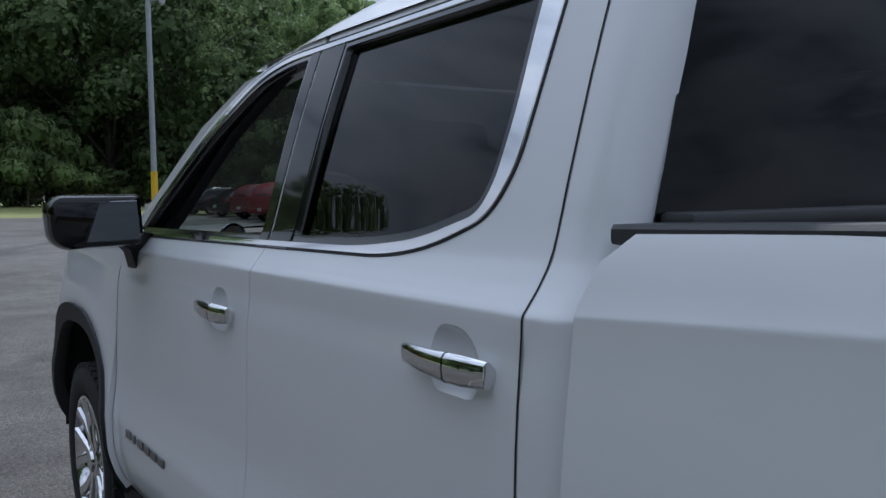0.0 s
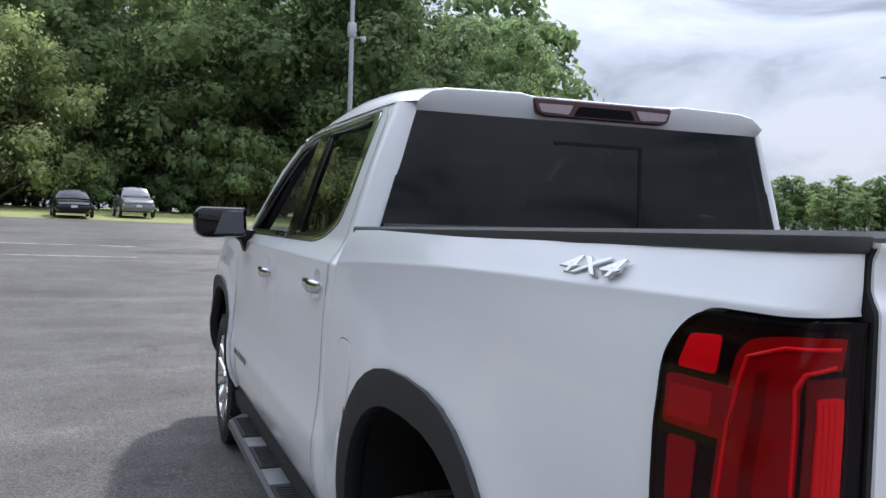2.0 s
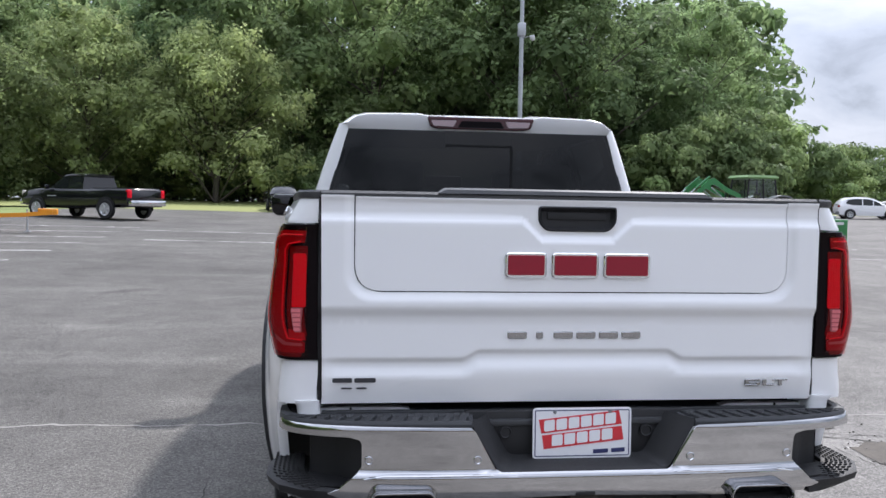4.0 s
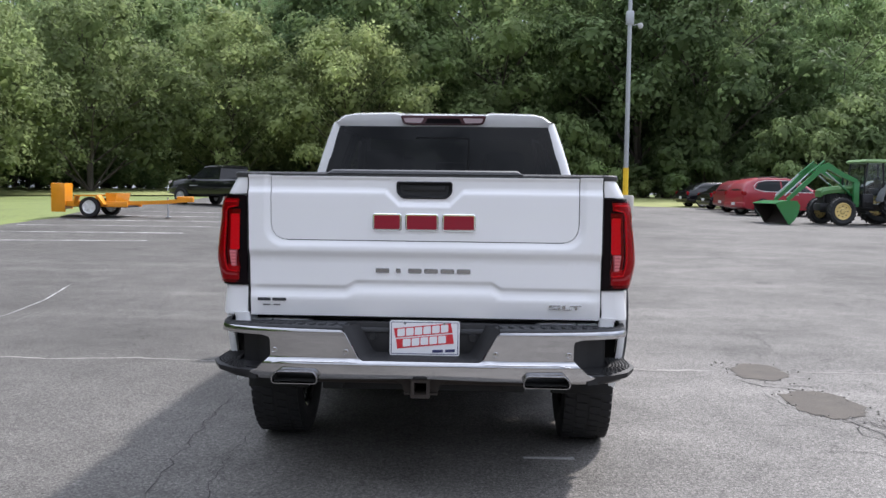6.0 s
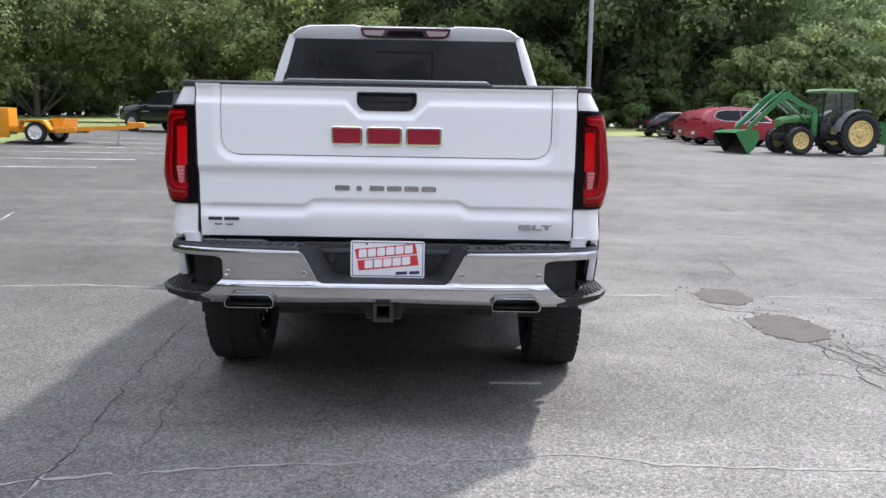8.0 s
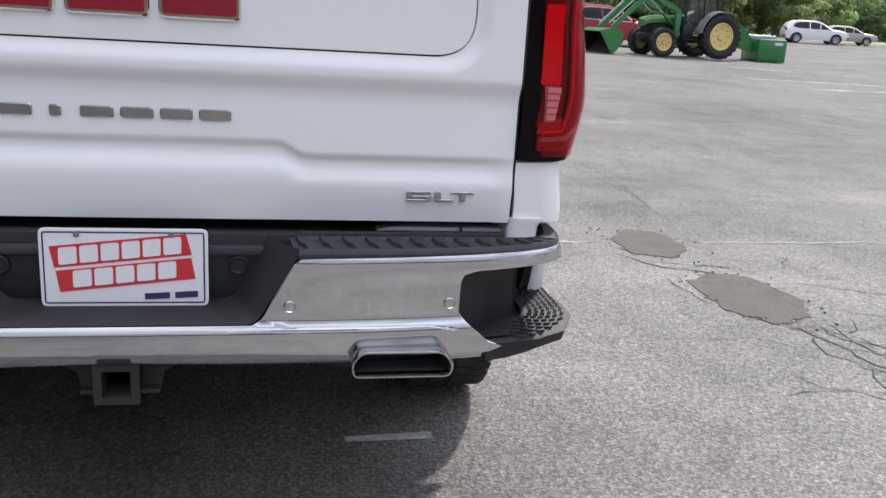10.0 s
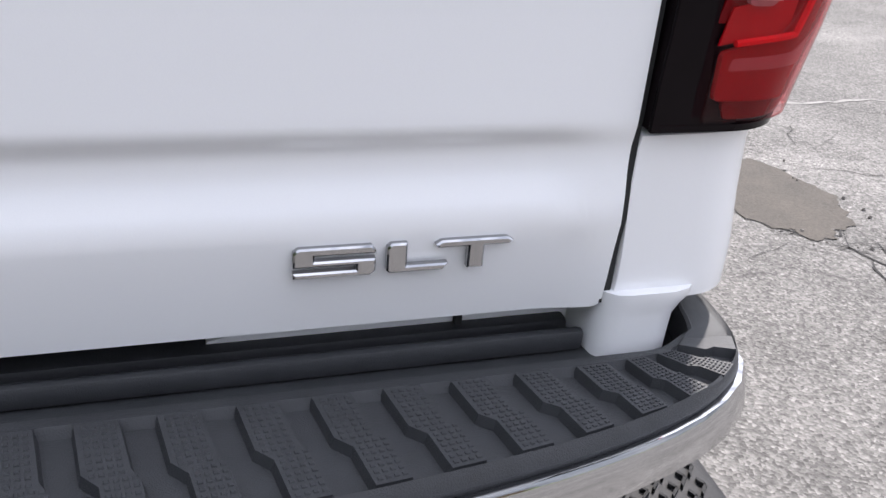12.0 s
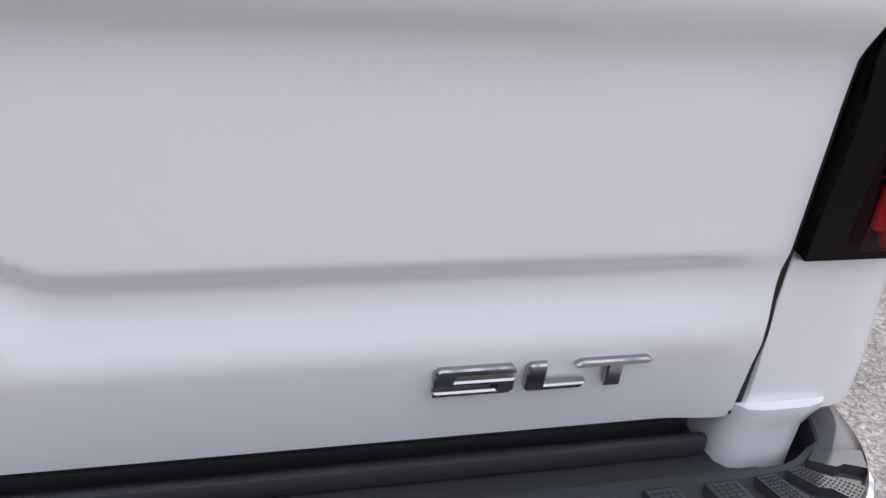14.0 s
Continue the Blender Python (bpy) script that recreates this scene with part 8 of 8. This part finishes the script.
# ---- trees ----
def leaf_material(name, base, tip):
    m = bpy.data.materials.new(name)
    m.use_nodes = True
    nt, ln = m.node_tree.nodes, m.node_tree.links
    b = nt["Principled BSDF"]
    geo, rmp, tx, n2, mx, obi, hue = (nt.new("ShaderNode" + k) for k in ("NewGeometry", "ValToRGB", "TexCoord", "TexNoise", "Mix", "ObjectInfo", "HueSaturation"))
    rmp.color_ramp.elements[0].color, rmp.color_ramp.elements[1].color = (*base, 1), (*tip, 1)
    ln.new(geo.outputs["Random Per Island"], rmp.inputs["Fac"])
    n2.inputs["Scale"].default_value, n2.inputs["Detail"].default_value = 0.38, 3
    ln.new(tx.outputs["Object"], n2.inputs["Vector"])
    r2, r3, r4 = (nt.new("ShaderNodeMapRange") for _ in range(3))
    for node, src, vals in ((r2, n2.outputs["Fac"], (0.3, 0.7, 0.62, 1.35)), (r3, obi.outputs["Random"], (0.0, 1.0, 0.72, 1.28)), (r4, obi.outputs["Random"], (0.0, 1.0, 0.512, 0.490))):
        for key, val in zip(("From Min", "From Max", "To Min", "To Max"), vals):
            node.inputs[key].default_value = val
        ln.new(src, node.inputs["Value"])
    ml = nt.new("ShaderNodeMath")
    ml.operation = "MULTIPLY"
    ln.new(r2.outputs["Result"], ml.inputs[0])
    ln.new(r3.outputs["Result"], ml.inputs[1])
    mx.data_type, mx.blend_type = "RGBA", "MULTIPLY"
    mx.inputs["Factor"].default_value = 1.0
    ln.new(rmp.outputs["Color"], hue.inputs["Color"])
    ln.new(r4.outputs["Result"], hue.inputs["Hue"])
    ln.new(hue.outputs["Color"], mx.inputs["A"])
    ln.new(ml.outputs[0], mx.inputs["B"])
    ln.new(mx.outputs["Result"], b.inputs["Base Color"])
    b.inputs["Roughness"].default_value = 0.6
    b.inputs["Specular IOR Level"].default_value = 0.2
    tr, ms = nt.new("ShaderNodeBsdfTranslucent"), nt.new("ShaderNodeMixShader")
    ln.new(mx.outputs["Result"], tr.inputs["Color"])
    ms.inputs[0].default_value = 0.62
    ln.new(b.outputs[0], ms.inputs[1])
    ln.new(tr.outputs[0], ms.inputs[2])
    ln.new(ms.outputs[0], nt["Material Output"].inputs["Surface"])
    return m


LEAF_DARK = leaf_material("leaves_dark", (0.196, 0.276, 0.128), (0.250, 0.340, 0.160))
LEAF_MID = leaf_material("leaves_mid", (0.205, 0.276, 0.122), (0.262, 0.344, 0.156))
LEAF_PALE = leaf_material("leaves_pale", (0.245, 0.300, 0.125), (0.310, 0.372, 0.170))
BARK = pbr("bark", (0.10, 0.085, 0.07), 0.9, var=0.3, scale=2, fine=14, bump=0.8, bscale=25)


def leaf_mesh(name, clumps, count, size, rng, droop=0.0):
    """Many small leaf sprays on a set of ragged clumps, fuller on their upper sides, with dense large sprays inside."""
    w = np.array([c[3] * c[4] for c in clumps])
    total = count + count // 9
    pick = rng.choice(len(clumps), total, p=w / w.sum())
    c = np.array(clumps)[pick]
    d = rng.normal(size=(total, 3))
    d[:, 2] = np.where((d[:, 2] < 0) & (rng.uniform(0, 1, total) < 0.45), -d[:, 2], d[:, 2])
    d /= np.linalg.norm(d, axis=1)[:, None]
    core = np.arange(total) >= count
    r = np.where(core, rng.uniform(0.15, 0.55, total), 1.0 + 0.08 * rng.normal(size=total) - 0.16 * rng.uniform(0, 1, total) ** 2)
    # lobes make each clump uneven
    lobe = 1 + 0.20 * np.sin(5.1 * d[:, 0] + pick) * np.sin(4.3 * d[:, 2] + 1.7 * pick) + 0.12 * np.sin(9.0 * d[:, 1] + 2.3 * pick)
    p = c[:, :3] + d * (r * lobe)[:, None] * c[:, 3:6]
    p[:, 2] -= droop * rng.uniform(0, 1, total) ** 2
    n = d * 1.0 + rng.normal(size=(total, 3)) * 0.30 + np.array([0, 0, 0.3])
    n /= np.linalg.norm(n, axis=1)[:, None]
    a = np.cross(n, rng.normal(size=(total, 3)))
    a /= np.linalg.norm(a, axis=1)[:, None]
    b = np.cross(n, a)
    s = (size * rng.uniform(0.5, 1.35, total))
    s = np.where(core, np.minimum(c[:, 3] * 0.40, size * 2.8), s)[:, None]
    k = rng.uniform(0.40, 0.80, total)[:, None]
    bend = n * s * 0.22
    v = np.stack([p - a * s, p - b * s * k + bend, p + a * s, p + b * s * k + bend], 1).reshape(-1, 3)
    f = np.arange(total * 4).reshape(-1, 4)
    me = bpy.data.meshes.new(name)
    me.from_pydata(v.tolist(), [], f.tolist())
    # soft shading: each spray is lit as a piece of its rounded clump
    q = d * 1.0 + n * 0.30 + np.array([0, 0, 0.12])
    q /= np.linalg.norm(q, axis=1)[:, None]
    me.polygons.foreach_set("use_smooth", [True] * len(me.polygons))
    me.normals_split_custom_set_from_vertices(np.repeat(q, 4, axis=0).tolist())
    return me


def tree(kind, label, height, spread, seed, leaf, count, size, trunk_r=0.22, low=0.18, droop=0.0, boughs=26):
    rng = np.random.default_rng(seed)
    t = thing(kind, label, "tree" if kind != "bush" else "bush")
    bm = bmesh.new()
    top = height * 0.82
    pts = [(0.3 * math.sin(seed + k * 1.3) * k / 6, 0.3 * math.cos(seed * 2 + k) * k / 6, top * k / 6) for k in range(7)]
    tube(bm, pts, [trunk_r * (1 - 0.85 * k / 6) for k in range(7)], 8)
    clumps = []
    n = boughs if kind != "bush" else 9
    for k in range(n):
        f = low + (0.94 - low) * ((k + 0.5) / n) ** 0.9
        a = k * 2.4 + seed + rng.uniform(-0.4, 0.4)
        env = math.sin(math.pi * min(1.0, (f - low * 0.6) / (1.03 - low * 0.6)) ** 0.72) ** 0.65
        rr = spread * env * rng.uniform(0.55, 0.92)
        c = (rr * math.cos(a), rr * math.sin(a), height * f)
        s = spread * rng.uniform(0.20, 0.36) * (0.6 + 0.5 * env)
        clumps.append((*c, s, s, s * rng.uniform(0.55, 0.8)))
        z0 = max(height * 0.1, c[2] - spread * 0.45)
        i = min(5, int(z0 / top * 6))
        st = Vector(pts[i])
        en = Vector(c)
        if kind != "bush" or k < 4:
            lb = bmesh.new() if kind == "willow" else bm
            tube(lb, [st, st.lerp(en, 0.5) + Vector((0, 0, 0.15 * spread * 0.3)), en], [trunk_r * 0.42 * (1 - 0.6 * f), trunk_r * 0.25 * (1 - 0.5 * f), 0.02], 5)
            if kind == "willow":
                part("limb", lb, BARK, t)
        for _ in range(3):
            o = np.clip(rng.normal(size=3), -1.2, 1.2) * s * (0.9, 0.9, 0.6)
            q = s * rng.uniform(0.32, 0.58)
            clumps.append((c[0] + o[0], c[1] + o[1], max(0.3, c[2] + o[2]), q, q, q * 0.7))
    # the crown's inside, and its top
    for f in (0.35, 0.55, 0.75):
        clumps.append((0, 0, height * f, spread * 0.42, spread * 0.42, height * 0.12))
    for k in range(4):
        a = 1.6 * k + seed
        q = spread * rng.uniform(0.14, 0.24)
        clumps.append((spread * 0.22 * math.cos(a), spread * 0.22 * math.sin(a), height * (0.90 + 0.025 * k), q, q, q * 0.9))
    part("trunk", bm, BARK, t, "grey-brown trunk and limbs")
    me = leaf_mesh("crown", clumps, count, size, rng, droop)
    part("crown", me, leaf, t, "dense green leaves")
    return t


BROAD = [tree("tree", "tall broad-leaved tree with dense dark green crown", 15.5, 4.6, 3, LEAF_DARK, 18500, 0.108), tree("tree", "tall leafy tree with mid-green crown", 17.0, 4.2, 11, LEAF_MID, 18500, 0.108),
         tree("tree", "slender tall tree with dark green leaves", 16.5, 3.4, 19, LEAF_DARK, 17000, 0.104), tree("tree", "rounded green tree at the wood's edge", 11.0, 4.4, 27, LEAF_MID, 18000, 0.100, 0.2, 0.10)]
FAR = [tree("tree", "distant green tree in the far woods", 15.0, 4.6, 31, LEAF_DARK, 1900, 0.36, low=0.02, boughs=18), tree("tree", "distant tall tree with mid-green crown", 16.0, 4.3, 37, LEAF_MID, 1900, 0.36, low=0.02, boughs=18)]
WILLOW = [tree("willow", "pale grey-green spreading tree at the lot's edge", 9.6, 4.9, 5, LEAF_PALE, 21000, 0.095, 0.17, 0.14, 0.5, 30), tree("willow", "pale feathery tree with low boughs", 10.5, 4.6, 8, LEAF_PALE, 21000, 0.095, 0.16, 0.12, 0.6, 30)]
BUSHES = [tree("bush", "dense green undergrowth bush under trees", 2.6, 2.1, 2, LEAF_DARK, 3600, 0.105, 0.05, 0.1), tree("bush", "light green bush at the wood's edge", 3.4, 2.3, 9, LEAF_MID, 3900, 0.105, 0.05, 0.1), tree("bush", "pale green shrub at the wood's edge", 2.9, 2.0, 14, LEAF_PALE, 3600, 0.095, 0.05, 0.1)]
for kind, name in ((BROAD, "woodland trees"), (FAR, "far trees"), (WILLOW, "pale trees"), (BUSHES, "undergrowth")):
    for t in kind:
        tagged(t, group=name)
used = set()


def plant(src, x, y, scale, turn, zs=1.0):
    m = Matrix.Translation((x, y, gz(x, y) - 0.08)) @ pose(0, 0, 0, 0, 0, turn) @ Matrix.Diagonal((scale, scale, scale * zs, 1))
    if src.name in used:
        copy_thing(src, m)
    else:
        used.add(src.name)
        src.matrix_basis = m


rt = random.Random(7)
wood_top = curve_of([(-60, 11.5), (-25, 12.6), (-8, 14.2), (0, 15.0), (11, 15.0), (14, 13.9), (26, 13.9), (28.5, 12.9), (29.8, 11.6), (30.7, 8.4), (31.4, 5.2), (33.5, 3.5), (50, 3.0)])
HEIGHT = {t.name: h for t, h in zip(BROAD + FAR, (15.5, 17.0, 16.5, 11.0, 15.0, 16.0))}
# the wood's three rows across the far side, ending on the right
for row, (y0, step, smin, smax) in enumerate(((60.0, 5.4, 1.0, 1.18), (67.0, 6.0, 1.14, 1.34), (75.0, 4.4, 1.28, 1.48))):
    x = -66.0 + row * 2
    while x < 35 + row * 4.0:
        yy = y0 + rt.uniform(-1.6, 1.6) - (0.0 if x > -20 else (-20 - x) * 0.22)
        az = math.degrees(math.atan2(x + 1.5, yy + 1.0))
        src = BROAD[rt.choice((0, 1, 2, 3) if row == 0 else (0, 1, 1, 2, 0))] if row < 2 else FAR[rt.choice((0, 1))]
        # the wood's outline: level across the middle, falling away at its right end
        top = (yy + 1.0) / math.cos(radians(az)) * math.tan(radians(wood_top(az + (2.25 if az > 10 else 0.0)))) + 1.5 - gz(x, yy)
        sc = top * rt.uniform(0.86, 1.0) / HEIGHT[src.name]
        plant(src, x, yy, max(0.26, sc), rt.uniform(0, 360), rt.uniform(0.96, 1.02))
        x += step * rt.uniform(0.8, 1.2)
# pale trees at the edge
for x, y, s, t, k in ((-8.6, 52.5, 1.15, 40, 0), (-16.5, 52.5, 1.12, 200, 1), (-23.5, 47.0, 1.1, 310, 0), (-26.5, 38.5, 1.0, 120, 1), (-33.5, 44.0, 1.15, 20, 1)):
    plant(WILLOW[k], x, y, s, t)
# undergrowth along the edge
x = -40.0
while x < 33:
    yy = 55.5 + rt.uniform(-0.8, 1.5) - (0 if x > -20 else (-20 - x) * 0.45)
    plant(BUSHES[rt.choice((0, 0, 1, 1, 2))], x, yy, rt.uniform(0.75, 1.35), rt.uniform(0, 360), rt.uniform(0.7, 1.25))
    x += rt.uniform(1.9, 2.9)
x = -42.0
while x < 34:
    yy = 62.5 + rt.uniform(-0.8, 1.5) - (0 if x > -20 else (-20 - x) * 0.4)
    plant(BUSHES[rt.choice((0, 0, 1))], x, yy, rt.uniform(1.3, 1.9), rt.uniform(0, 360), rt.uniform(0.8, 1.3))
    x += rt.uniform(2.6, 3.8)
# a last dense row that closes the wood near the ground
ru = random.Random(77)
for k in range(34):
    x = -62 + 2.9 * k
    plant(BUSHES[ru.choice((0, 0, 1))], x, 71.0 + ru.uniform(-1, 1) - max(0.0, -20 - x) * 0.4, ru.uniform(1.7, 2.2), ru.uniform(0, 360), ru.uniform(0.9, 1.2))
# lighter shrubs where the wood ends, and the far low woods
for x, y, s in ((24.0, 56.0, 1.3), (27.5, 56.5, 1.6), (31.0, 57.0, 1.2), (34.0, 56.0, 1.1), (37.5, 58.0, 1.1), (41.0, 62.0, 1.2), (45.0, 66.0, 1.2), (29.5, 55.5, 1.5), (35.5, 63.0, 1.3), (22.6, 51.5, 1.25), (24.4, 52.4, 1.45), (26.0, 51.4, 1.3), (27.6, 52.6, 1.1), (20.8, 52.6, 1.15)):
    plant(BUSHES[rt.choice((1, 2, 1))], x, y, s, rt.uniform(0, 360))
for k in range(64):
    a = radians(30.0 + 0.62 * k)
    d = 122 + rt.uniform(-14, 18)
    plant(FAR[rt.choice((0, 1))], -1 + d * math.sin(a), d * math.cos(a), rt.uniform(0.36, 0.50), rt.uniform(0, 360), rt.uniform(0.75, 0.95))
for k in range(60):
    a = radians(30.5 + 0.66 * k)
    d = 108 + rt.uniform(-4, 6)
    plant(FAR[rt.choice((0, 1))], -1 + d * math.sin(a), d * math.cos(a), rt.uniform(0.26, 0.40), rt.uniform(0, 360), 0.75)
# dense young growth that closes the wood near the ground
for k in range(41):
    x = -58 + 2.1 * k
    plant(FAR[ru.choice((0, 1))], x, 65.0 + ru.uniform(-1.5, 1.5) - max(0.0, -20 - x) * 0.3, ru.uniform(0.36, 0.5), ru.uniform(0, 360), 0.9)
# tall woods close beside the lot, and low woods behind it
for k in range(38):
    plant(FAR[rt.choice((0, 1))], -29 - 5.0 * (k % 2) + rt.uniform(-1, 1), 26 - 2.4 * k, rt.uniform(0.98, 1.2), rt.uniform(0, 360))
for k in range(46):
    plant(FAR[rt.choice((0, 1))], -120 + 5.4 * k, -170 + rt.uniform(-6, 6), rt.uniform(0.55, 0.72), rt.uniform(0, 360))
